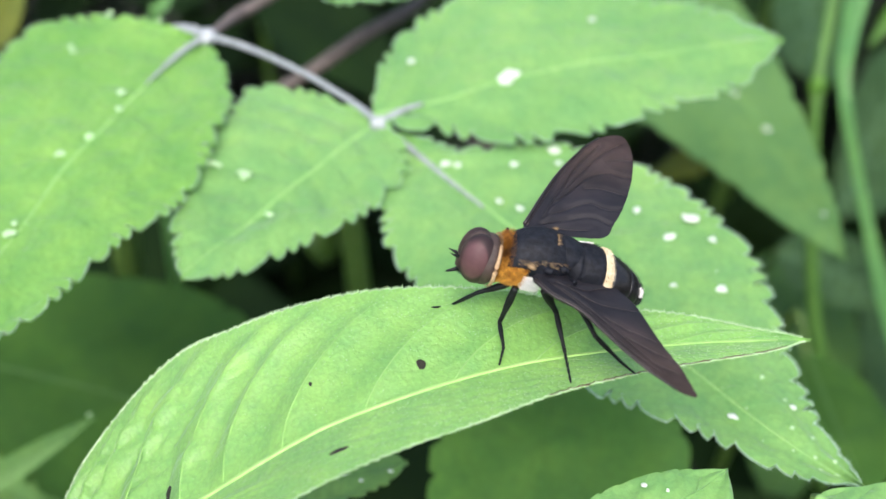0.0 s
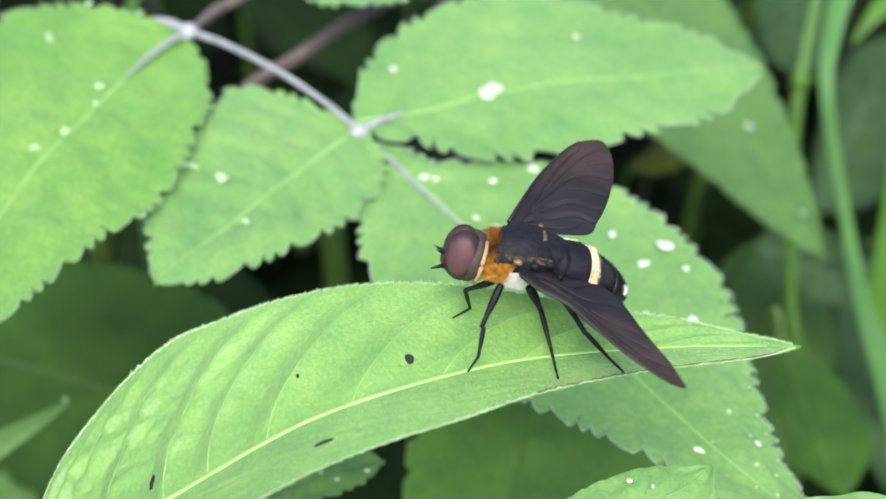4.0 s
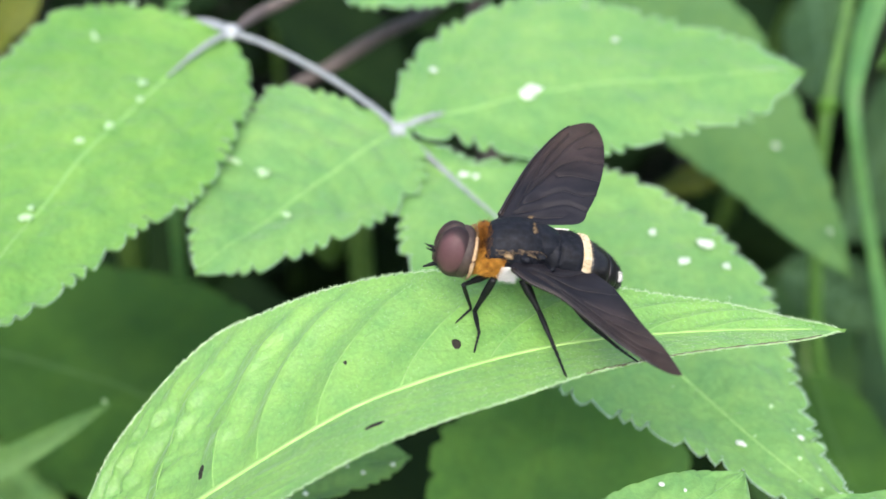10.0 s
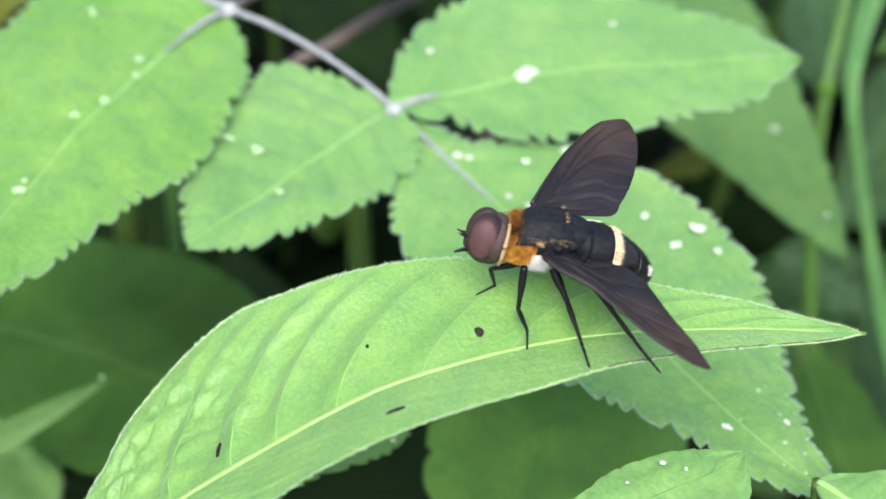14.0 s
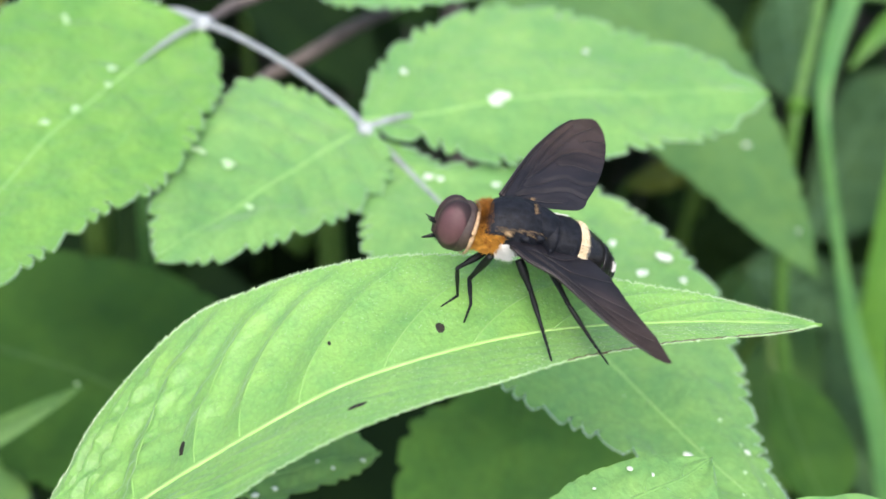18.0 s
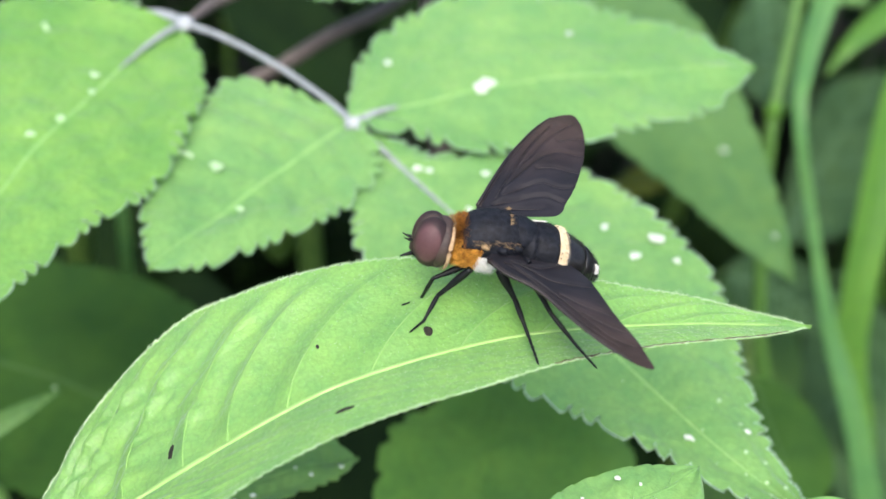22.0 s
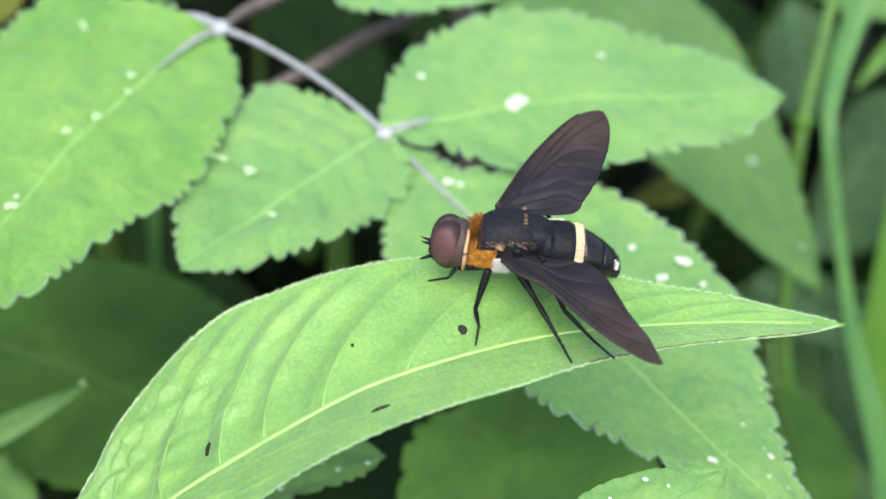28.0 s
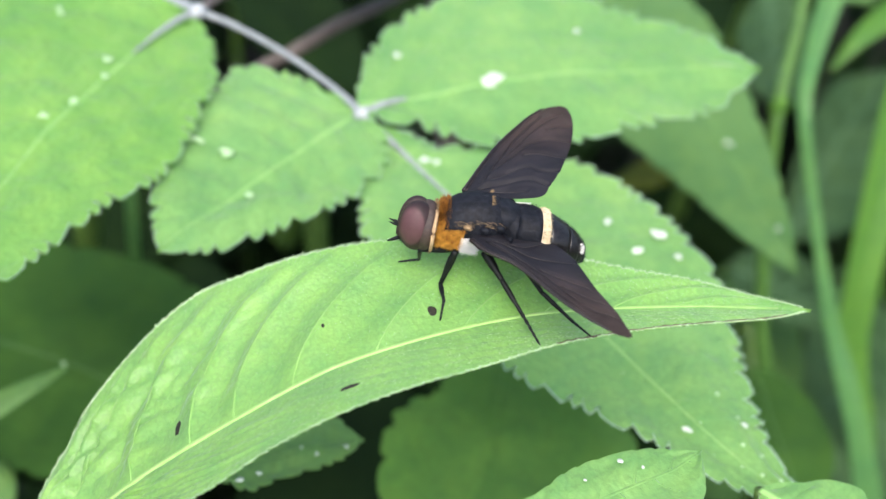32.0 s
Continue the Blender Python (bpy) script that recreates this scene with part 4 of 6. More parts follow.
grass_blade([(-37.7, 154.6, 419.3, 0.71), (-39.2, 152.2, 416.4, 0.79), (-41.2, 151.3, 412.2, 0.8)], GRASS, "thin grass blade behind the leaflets", [(-44, 152, 380, 0.9), (-50, 158, 200, 1.2), (-54, 160, -12, 1.2)])
grass_blade([(-63.2, 163.2, 413.8, 1.67), (-65.7, 159.5, 409.3, 2.84), (-69, 156.8, 406, 2.51)], LEAF_OLIVE, "olive-yellow grass blade behind the leaflets", [(-78, 154, 390, 2.4), (-92, 156, 250, 2.2), (-98, 158, -12, 2.0)])

culm = anchor("grass", (0.075, 0.145, 0), "jointed green grass stem with a yellowish knot", "grass")
tube_part("culm", [(66, 190, 421, 1.0), *[(63.9, 181.5, 414.2, 1.02), (60.9, 170.1, 404.6, 1.01), (58.6, 162, 397.5, 1.09), (59.2, 157, 383.4, 1.11), (62.8, 151.4, 360.9, 1.17), (70.9, 145.8, 322.8, 1.28)], (78, 142, 200, 1.4), (82, 140, -12, 1.6)], CULM_GREEN, culm, (0.075, 0.145, 0), 50)
bm_part("knot", blob(random.Random(3), Vector((58.6, 162.0, 397.5)) * MM - Vector((0.075, 0.145, 0)), 1.7 * MM, 1.0), GRASS_YELLOW, culm, "yellowish stem knot")
for rows, low in (([(-23.3, 148.9, 381.6, 1.76), (-18.4, 144.9, 376.9, 1.94), (-12.6, 139.5, 370.6, 1.94)], (4, 130, -12, 2.4)), ([(-51.8, 156.8, 375.2, 2.04), (-51.1, 151.4, 368.8, 2.04), (-50.3, 146, 362.4, 2.04)], (-46, 120, -12, 2.4))):
    base = (low[0] * MM, low[1] * MM, 0)
    st = anchor("plant_stem", base, "green stem in the dim undergrowth", "stem")
    first = (2 * np.array(rows[0]) - np.array(rows[1])).tolist()
    tube_part("stalk", [first, *rows, low], STEM_GREEN, st, base, 30)


# ---- undergrowth ----
def undergrowth():
    """Leaves dimmed by their shade-dark colour on many low plants, from the soil up to below the compound leaf."""
    rng = random.Random(11)
    groups, stalks = [], []
    # Outer leaves beyond the view are added to keep sky light off the gaps.
    for k in range(3400):
        far, a = (1.5 * rng.random() ** 0.75 if k < 2500 else 0.36 * rng.random() ** 0.5), rng.uniform(0, 6.28)
        x, y = far * math.cos(a), 0.25 + far * math.sin(a)
        z = rng.uniform(0.06, 0.34) if abs(x) < 0.12 and -0.1 < y < 0.4 else rng.uniform(0.06, 0.43)
        a = rng.uniform(0, 6.28)
        ln, wd = rng.uniform(34, 70) * (1 + 0.6 * far), rng.uniform(9, 20) * (1 + 0.6 * far)
        dx, dy = math.cos(a) * ln, math.sin(a) * ln
        dz = rng.uniform(-18, 8)
        rows = []
        for i in range(5):
            s = i / 4
            w = wd * math.sin(math.pi * min(1, s * 0.93 + 0.05)) ** 0.8 if 0 < i < 4 else 0
            rows.append((x / MM + dx * s, y / MM + dy * s, z / MM + dz * s * s, w, w * rng.uniform(0.85, 1.1)))
        lf = Leaf(rows, fold=rng.uniform(2, 14), wave=2.0, seed=k, teeth=rng.choice((0, 0, 1.5)), tooth=6)
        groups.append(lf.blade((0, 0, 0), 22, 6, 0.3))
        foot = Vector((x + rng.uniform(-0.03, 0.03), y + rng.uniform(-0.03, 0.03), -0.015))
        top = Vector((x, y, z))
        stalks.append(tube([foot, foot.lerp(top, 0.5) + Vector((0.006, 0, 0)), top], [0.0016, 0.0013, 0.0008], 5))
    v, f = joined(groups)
    tagged(new("undergrowth", mesh_of("undergrowth", v, f, LEAF_DEEP)), "undergrowth leaves, deep shade put into their dim green", "foliage", kind="stuff")
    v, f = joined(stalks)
    tagged(new("undergrowth_stems", mesh_of("undergrowth_stems", v, f, UNDER_STEM)), "thin undergrowth stems, shade put into their dark colour", "foliage", kind="stuff")


undergrowth()


# ---- the bee fly ----
fly = anchor("bee_fly", (0.0066, 0.0679, 0.443), "black bee fly with orange collar, cream band and smoky wings", "insect")
fly.rotation_euler = (0, 0, math.pi)


def lathe(rings, sides=28):
    """Rings (x, z centre, half width y, half height z) along x, closed at both ends."""
    verts, faces = [], []
    for x, zc, ry, rz in rings:
        for j in range(sides):
            w = 2 * math.pi * j / sides
            verts.append(Vector((x, ry * math.cos(w), zc + rz * math.sin(w))) * MM)
    n = len(rings)
    for i in range(n - 1):
        for j in range(sides):
            k = (j + 1) % sides
            faces.append((i * sides + j, i * sides + k, (i + 1) * sides + k, (i + 1) * sides + j))
    faces.append(tuple(range(sides))[::-1])
    faces.append(tuple(range((n - 1) * sides, n * sides)))
    return verts, faces


def body_rings(keys, n):
    return [tuple(spline(keys, i / (n - 1))) for i in range(n)]


def pile(name, keys, u0, u1, count, length, thick, mat, seed, arc=(0, 360), lean=-0.8, label="", parent=None, lift=0.0):
    """Hair-like tufts on a lathed body between u0 and u1."""
    rng = random.Random(seed)
    verts, faces = [], []
    for _ in range(count):
        u, w = rng.uniform(u0, u1), radians(rng.uniform(*arc))
        x, zc, ry, rz = spline(keys, u)
        p = Vector((x, ry * math.cos(w), zc + rz * math.sin(w)))
        nrm = Vector((0, math.cos(w) / max(ry, 0.2), math.sin(w) / max(rz, 0.2))).normalized()
        ln = length * rng.uniform(0.6, 1.25)
        d = (nrm + Vector((lean, 0, -0.15)) + Vector([rng.uniform(-0.4, 0.4) for _ in range(3)])).normalized()
        a = d.orthogonal().normalized() * thick
        b = d.cross(a)
        p = p + nrm * lift
        k = len(verts)
        verts += [(p + a) * MM, (p - a * 0.5 + b * 0.87) * MM, (p - a * 0.5 - b * 0.87) * MM, (p + d * ln) * MM]
        faces += [(k, k + 1, k + 3), (k + 1, k + 2, k + 3), (k + 2, k, k + 3)]
    ob = part(name, mesh_of(name, verts, faces, mat, False), parent or fly, label)
    ob["kind"] = "stuff"
    return ob


THORAX = [(2.45, -1.15, 0.8, 0.8), (2.1, -0.98, 1.5, 1.52), (1.2, -0.7, 1.95, 1.98), (0.0, -0.5, 2.15, 2.2), (-1.2, -0.42, 2.15, 2.14), (-2.2, -0.4, 1.85, 1.8), (-2.9, -0.4, 1.15, 1.1)]
v, f = lathe(body_rings(THORAX, 26))
thorax = part("thorax", mesh_of("thorax", v, f, BLACK_HAIR), fly, "black velvety thorax")
pile("thorax_hair", THORAX, 0.3, 0.95, 900, 0.2, 0.018, BLACK_HAIR, 2, (10, 170), -1.6, "short black pile", thorax)
pile("side_hair", THORAX, 0.3, 0.85, 80, 0.36, 0.016, TAN_HAIR, 3, (4, 16), -1.3, "tan fringe above the wing base", thorax, 0.06)
pile("side_hair", THORAX, 0.3, 0.85, 80, 0.36, 0.016, TAN_HAIR, 33, (164, 176), -1.3, "tan fringe above the wing base", thorax, 0.06)
pile("collar_hair", THORAX, 0.03, 0.2, 3400, 0.55, 0.013, ORANGE_HAIR, 4, (-200, 20), 0.55, "bright orange collar of hair", thorax)
pile("collar_hair", THORAX, 0.03, 0.2, 1900, 0.5, 0.013, RUST_HAIR, 44, (18, 162), 0.55, "rusty orange collar of hair", thorax)
pile("collar_hair", THORAX, 0.15, 0.25, 700, 0.42, 0.013, RUST_HAIR, 45, (-30, 210), 0.1, "rusty hair at the back of the collar", thorax)
pile("collar_hair", THORAX, 0.17, 0.43, 3000, 0.36, 0.013, ORANGE_HAIR, 5, (-78, -4), 0.0, "orange hair on the flank", thorax)
pile("collar_hair", THORAX, 0.17, 0.43, 3000, 0.36, 0.013, ORANGE_HAIR, 55, (184, 258), 0.0, "orange hair on the flank", thorax)
pile("white_tuft", THORAX, 0.40, 0.57, 1300, 0.55, 0.012, WHITE_HAIR, 6, (-66, -20), -1.1, "white hair tuft below the wing", thorax, 0.1)
pile("white_tuft", THORAX, 0.40, 0.57, 1300, 0.55, 0.012, WHITE_HAIR, 66, (200, 246), -1.1, "white hair tuft below the wing", thorax, 0.1)
pile("side_hair", THORAX, 0.66, 0.69, 110, 0.28, 0.013, TAN_HAIR, 34, (98, 128), -1.0, "tan tuft at the back of the thorax", thorax, 0.05)
pile("side_hair", THORAX, 0.66, 0.69, 60, 0.28, 0.013, TAN_HAIR, 35, (50, 76), -1.0, "tan tuft at the back of the thorax", thorax, 0.05)
scutellum = [(-1.5, 0.25, 1.7, 1.2), (-2.3, 0.2, 1.75, 1.32), (-3.1, 0.05, 1.65, 1.28), (-3.8, -0.1, 1.2, 1.1), (-4.2, -0.15, 0.6, 0.7)]
v, f = lathe(body_rings(scutellum, 14), 24)
part("scutellum", mesh_of("scutellum", v, f, BLACK_HAIR), thorax)

for sgn in (1, -1):
    bm_part("wing_hinge", blob(random.Random(40 + sgn), Vector((-0.9, sgn * 2.15, -0.45)) * MM, 0.46 * MM, 0.7), BLACK_HAIR, thorax, "knobbly black wing hinge")
    bm_part("wing_hinge", blob(random.Random(50 + sgn), Vector((-2.0, sgn * 2.0, -0.25)) * MM, 0.4 * MM, 0.8), BLACK_HAIR, thorax, "knobbly black wing hinge")
    bm_part("wing_hinge", blob(random.Random(60 + sgn), Vector((0.4, sgn * 2.1, -0.5)) * MM, 0.32 * MM, 0.6), TAN_HAIR, thorax, "tan knob before the wing")

# head with two big eyes
head = part("head", mesh_of("head", *lathe(body_rings([(2.35, -1.2, 0.8, 0.8), (2.65, -1.35, 1.65, 1.65), (3.2, -1.42, 1.9, 1.95), (3.9, -1.5, 1.55, 1.75), (4.6, -1.65, 1.05, 1.3), (5.3, -1.8, 0.45, 0.6)], 18), 28), FACE), fly, "dark grey-brown head")


def ellipsoid(center, axes, tilt, segments=32, rings=20):
    bm = bmesh.new()
    bmesh.ops.create_uvsphere(bm, u_segments=segments, v_segments=rings, radius=1)
    rot = Euler([radians(a) for a in tilt]).to_matrix()
    for v in bm.verts:
        v.co = (rot @ Vector((v.co.x * axes[0], v.co.y * axes[1], v.co.z * axes[2])) + Vector(center)) * MM
    return bm


bm_part("frons", ellipsoid((3.86, 0.0, -1.36), (1.34, 0.85, 1.96), (0, 6, 0)), FACE, head, "dark brown brow between the eyes")
for sgn in (1, -1):
    bm_part("eye", ellipsoid((3.88, sgn * 0.42, -1.40), (1.40, 1.38, 1.98), (sgn * -10, 6, sgn * 12)), EYE, head, "dull red-brown compound eye, pinkish reflection put into its colour")
    v, f = tube([Vector((5.0, sgn * 0.25, -1.7)) * MM, Vector((5.45, sgn * 0.35, -1.55)) * MM, Vector((5.7, sgn * 0.40, -1.52)) * MM, Vector((6.0, sgn * 0.46, -1.42)) * MM], [0.13 * MM, 0.13 * MM, 0.08 * MM, 0.02 * MM], 8)
    part("antenna", mesh_of("antenna", v, f, LEG_BLACK), head, "short black antenna")
for sgn in (1, -1):
    arc = [radians(sgn * a) for a in range(-55, 60, 10)]
    v, f = tube([Vector((2.78 - 0.12 * abs(math.sin(a)), 1.88 * math.cos(a) * sgn, -1.42 + 1.92 * math.sin(a) * sgn)) * MM for a in arc], [(0.16 - 0.05 * abs(math.sin(a))) * MM for a in arc], 8)
    part("orbit", mesh_of("orbit", v, f, ORBIT_TAN), head, "pale tan rim behind the eye")
v, f = tube([Vector((4.9, 0, -2.6)) * MM, Vector((5.4, 0, -2.85)) * MM, Vector((5.85, 0.05, -3.05)) * MM], [0.2 * MM, 0.14 * MM, 0.06 * MM], 8)
part("proboscis", mesh_of("proboscis", v, f, LEG_BLACK), head, "short black proboscis")
HEADK = [(2.35, -1.2, 0.8, 0.8), (2.6, -1.35, 1.72, 1.8), (2.85, -1.4, 1.9, 2.0)]
pile("neck_fringe", HEADK, 0.45, 0.9, 420, 0.22, 0.02, TAN_HAIR, 12, (0, 360), -0.4, "tan fringe behind the eyes", head)
pile("face_hair", [(4.3, -1.9, 1.2, 1.2), (4.9, -2.0, 0.7, 0.8), (5.2, -2.1, 0.3, 0.4)], 0.1, 0.9, 260, 0.22, 0.02, BLACK_HAIR, 13, (0, 360), 0.9, "dark bristles of the face", head)

# abdomen in rings
ABDOMEN = [(-2.3, -0.4, 1.5, 1.25), (-3.0, -0.38, 2.05, 1.6), (-4.2, -0.38, 2.3, 1.75), (-5.5, -0.55, 2.3, 1.72), (-6.8, -0.88, 2.05, 1.55), (-7.9, -1.25, 1.6, 1.3), (-8.7, -1.62, 1.0, 0.9), (-9.1, -1.85, 0.4, 0.42)]
ABDOMEN = [(x, z - 0.05, 0.93 * ry, 0.95 * rz) for x, z, ry, rz in ABDOMEN]
SEGMENTS = [(0.0, 0.20, BLACK_HAIR, ""), (0.20, 0.395, BLACK_HAIR, ""), (0.395, 0.465, CREAM_HAIR, "cream band of hair"), (0.465, 0.66, BLACK_SHELL, ""), (0.66, 0.79, BLACK_SHELL, ""), (0.79, 0.90, BLACK_SHELL, ""), (0.90, 1.0, BLACK_HAIR, "")]
abdomen = part("abdomen", mesh_of("abdomen", *lathe([(x, z, ry * 0.97, rz * 0.97) for x, z, ry, rz in body_rings(ABDOMEN, 30)]), BLACK_SHELL), fly, "black abdomen")
for a, b, mat, lab in SEGMENTS:
    rings = []
    for i in range(8):
        x, z, ry, rz = spline(ABDOMEN, a + (b - a) * i / 7)
        k = 1.0 + 0.012 * i / 7 if 0 < i < 7 else 0.975
        rings.append((x, z, ry * k, rz * k))
    part("segment", mesh_of("segment", *lathe(rings), mat), abdomen, lab)
pile("band_hair", ABDOMEN, 0.395, 0.455, 1500, 0.26, 0.024, CREAM_HAIR, 21, (0, 360), -1.8, "cream hairs of the band", abdomen)
pile("abdomen_hair", ABDOMEN, 0.02, 0.37, 1100, 0.3, 0.02, BLACK_HAIR, 22, (0, 360), -1.8, "short black pile", abdomen)
pile("band_speckle", ABDOMEN, 0.40, 0.46, 70, 0.2, 0.03, BLACK_HAIR, 26, (0, 360), -1.8, "dark hairs among the cream", abdomen)
pile("abdomen_hair", ABDOMEN, 0.49, 0.98, 900, 0.2, 0.018, BLACK_HAIR, 23, (0, 360), -1.6, "short black pile", abdomen)
pile("tail_tuft", ABDOMEN, 0.80, 0.86, 90, 0.28, 0.025, WHITE_HAIR, 24, (5, 42), -0.9, "white tuft near the tail", abdomen)
pile("tail_tuft", ABDOMEN, 0.80, 0.86, 90, 0.28, 0.025, WHITE_HAIR, 25, (138, 175), -0.9, "white tuft near the tail", abdomen)


pile("white_fringe", ABDOMEN, 0.02, 0.3, 260, 0.24, 0.016, WHITE_HAIR, 27, (104, 114), -1.4, "thin white fringe on the far flank", abdomen, 0.03)


def wing(sgn, root, tip, chord, twist, heart, lead, trail, folds, label):
    """A wing from root to tip; chord runs backwards. lead, trail: (share of the span, share of the chord) along the two edges;
    folds: lines of the same kind with a depth, where the membrane is pleated along a vein."""
    r, t = Vector(root), Vector(tip)
    du = (t - r).normalized()
    back = du.cross(Vector((0, 0, 1))) * (-1 if sgn > 0 else 1)
    if back.x > 0:
        back = -back
    back = (back - du * back.dot(du)).normalized()
    nrm = du.cross(back).normalized()
    nrm = nrm if nrm.z > 0 else -nrm
    back = (back * math.cos(radians(twist)) + nrm * math.sin(radians(twist))).normalized()
    nrm = du.cross(back)
    nrm = nrm if nrm.z > 0 else -nrm
    span = t - back * heart * chord - r
    ln, du = span.length, span.normalized()

    def edge(rows, s):
        g = math.sqrt(max(0.0, 1 - s))
        at, val = [math.sqrt(max(0.0, 1 - a)) for a, _ in rows][::-1], [b for _, b in rows][::-1]
        return sum(w * float(np.interp(min(max(g + d, 0.0), 1.0), at, val)) for d, w in ((-0.02, 0.25), (0.0, 0.5), (0.02, 0.25))) if 0 < s < 1 else float(np.interp(g, at, val))
    paths = [([(lambda q: (q[0] * ln, q[1] * chord))(spline(row, i / 16)) for i in range(17)], deep) for row, deep in folds]
    lines = [(np.array(q), deep) for q, deep in paths]

    def surface(s, c, lift=0.0):
        x, y = s * ln, c * chord
        rim = min(1.0, 5 * (1 - s), 6 * s + 0.1)
        h = 0.10 * math.sin(1.5 * y + 0.5 * x) * rim - 0.5 * (s - 0.5) ** 2
        for q, deep in lines:
            e = q[1:] - q[:-1]
            k = np.clip(((x - q[:-1, 0]) * e[:, 0] + (y - q[:-1, 1]) * e[:, 1]) / (e ** 2).sum(1), 0, 1)
            dx, dy = x - q[:-1, 0] - k * e[:, 0], y - q[:-1, 1] - k * e[:, 1]
            dist = np.hypot(dx, dy)
            i = int(dist.argmin())
            side = e[i, 0] * dy[i] - e[i, 1] * dx[i]
            d = float(dist[i])
            h += rim * deep * (-math.exp(-(d / 0.17) ** 2) + (0.5 if side > 0 else 0.1) * math.exp(-((d - 0.4) / 0.3) ** 2))
        return (r + du * x + back * y + nrm * (h + lift)) * MM
    nu, nv = 110, 66
    steps = [0.9 * i / 80 if i <= 80 else 0.9 + 0.1 * math.sin(math.pi / 2 * (i - 80) / 30) for i in range(nu + 1)]
    verts, faces = [], []
    for lift in (0.0, -0.03):
        for s in steps:
            a, b = edge(lead, s), edge(trail, s)
            for j in range(nv + 1):
                verts.append(surface(s, a + (b - a) * j / nv, lift))
    row, skin = nv + 1, (nu + 1) * (nv + 1)
    for i in range(nu):
        for j in range(nv):
            a = i * row + j
            faces.append((a, a + row, a + row + 1, a + 1))
            b = a + skin
            faces.append((b, b + 1, b + row + 1, b + row))
    w = part("wing", mesh_of("wing", verts, faces, WING), fly, label)
    costa = [(s, edge(lead, s)) for s in (0.02, 0.15, 0.3, 0.45, 0.6, 0.75, 0.9)]
    for i, line in enumerate([costa, [(s, c + 0.045) for s, c in costa[:-1]], *[f for f, _ in folds]]):
        pts = [surface(*spline(line, s / 20), lift=0.02) for s in range(21)]
        rr = (0.16, 0.06)[i] * MM if i < 2 else 0.036 * MM
        v, f = tube(pts, [rr * (1 - 0.55 * s / 20) for s in range(21)], 6)
        part("wing_vein", mesh_of("wing_vein", v, f, WING_VEIN), w)
    return w


wing(-1, (0.4, -1.7, 1.0), (-7.4, -11.7, 6.95), 5.15, 0, 0.42,
     [(0.0, -0.086), (0.25, -0.08), (0.5, -0.068), (0.65, -0.02), (0.77, 0.045), (0.86, 0.125), (0.913, 0.2), (0.96, 0.3), (0.985, 0.377), (1.0, 0.47)],
     [(0.0, 0.1), (0.04, 0.3), (0.07, 0.5), (0.09, 0.72), (0.115, 0.92), (0.17, 1.07), (0.24, 1.11), (0.285, 1.065), (0.32, 1.085), (0.4, 1.09), (0.52, 1.06), (0.67, 0.99), (0.78, 0.9), (0.86, 0.81), (0.93, 0.7), (0.972, 0.6), (1.0, 0.47)],
     [([(0.12, 0.10), (0.36, 0.085), (0.62, 0.10), (0.82, 0.22)], 0.16), ([(0.25, 0.12), (0.51, 0.31), (0.6, 0.46), (0.665, 0.64), (0.695, 0.95)], 0.2),
      ([(0.4, 0.15), (0.62, 0.26), (0.8, 0.38), (0.92, 0.52)], 0.1), ([(0.16, 0.16), (0.3, 0.4), (0.365, 0.6), (0.375, 0.83), (0.43, 1.06)], 0.2),
      ([(0.07, 0.13), (0.2, 0.45), (0.27, 0.745), (0.288, 1.04)], 0.26), ([(0.46, 0.42), (0.5, 0.6), (0.53, 0.8), (0.55, 1.02)], 0.12), ([(0.74, 0.5), (0.8, 0.62), (0.83, 0.8)], 0.08),
      ([(0.05, 0.22), (0.12, 0.5), (0.17, 0.8)], 0.1)],
     "far smoky brown wing spread back")
wing(1, (-0.1, 2.2, -0.8), (-11.2, 10.5, -3.5), 5.5, 13, 0.26,
     [(0.0, -0.1), (0.05, -0.17), (0.11, -0.19), (0.17, -0.12), (0.22, -0.07), (0.28, -0.06), (0.43, -0.08), (0.58, -0.1), (0.74, -0.075), (0.86, -0.045), (0.93, -0.01), (0.97, 0.05), (1.0, 0.15)],
     [(0.0, 0.12), (0.05, 0.22), (0.087, 0.33), (0.13, 0.48), (0.17, 0.61), (0.22, 0.71), (0.28, 0.785), (0.35, 0.8), (0.42, 0.81), (0.47, 0.79), (0.53, 0.715), (0.6, 0.62), (0.68, 0.5), (0.76, 0.435), (0.84, 0.375), (0.92, 0.27), (0.97, 0.2), (1.0, 0.15)],
     [([(0.08, 0.02), (0.3, 0.06), (0.55, 0.02), (0.8, 0.06)], 0.05), ([(0.1, 0.1), (0.2, 0.22), (0.34, 0.35), (0.46, 0.57), (0.5, 0.72)], 0.06), ([(0.1, 0.06), (0.4, 0.14), (0.62, 0.12), (0.76, 0.12), (0.87, 0.26)], 0.07),
      ([(0.15, 0.22), (0.24, 0.42), (0.31, 0.74)], 0.07), ([(0.4, 0.2), (0.55, 0.3), (0.68, 0.44)], 0.06), ([(0.55, 0.16), (0.7, 0.25), (0.8, 0.38)], 0.05)],
     "near smoky brown wing spread back")
for sgn in (1, -1):
    v, f = tube([Vector((-2.3, sgn * 2.0, -0.6)) * MM, Vector((-2.7, sgn * 2.7, -0.7)) * MM, Vector((-2.8, sgn * 3.0, -0.7)) * MM], [0.06 * MM, 0.07 * MM, 0.2 * MM], 8)
    part("halter", mesh_of("halter", v, f, BLACK_HAIR), fly)


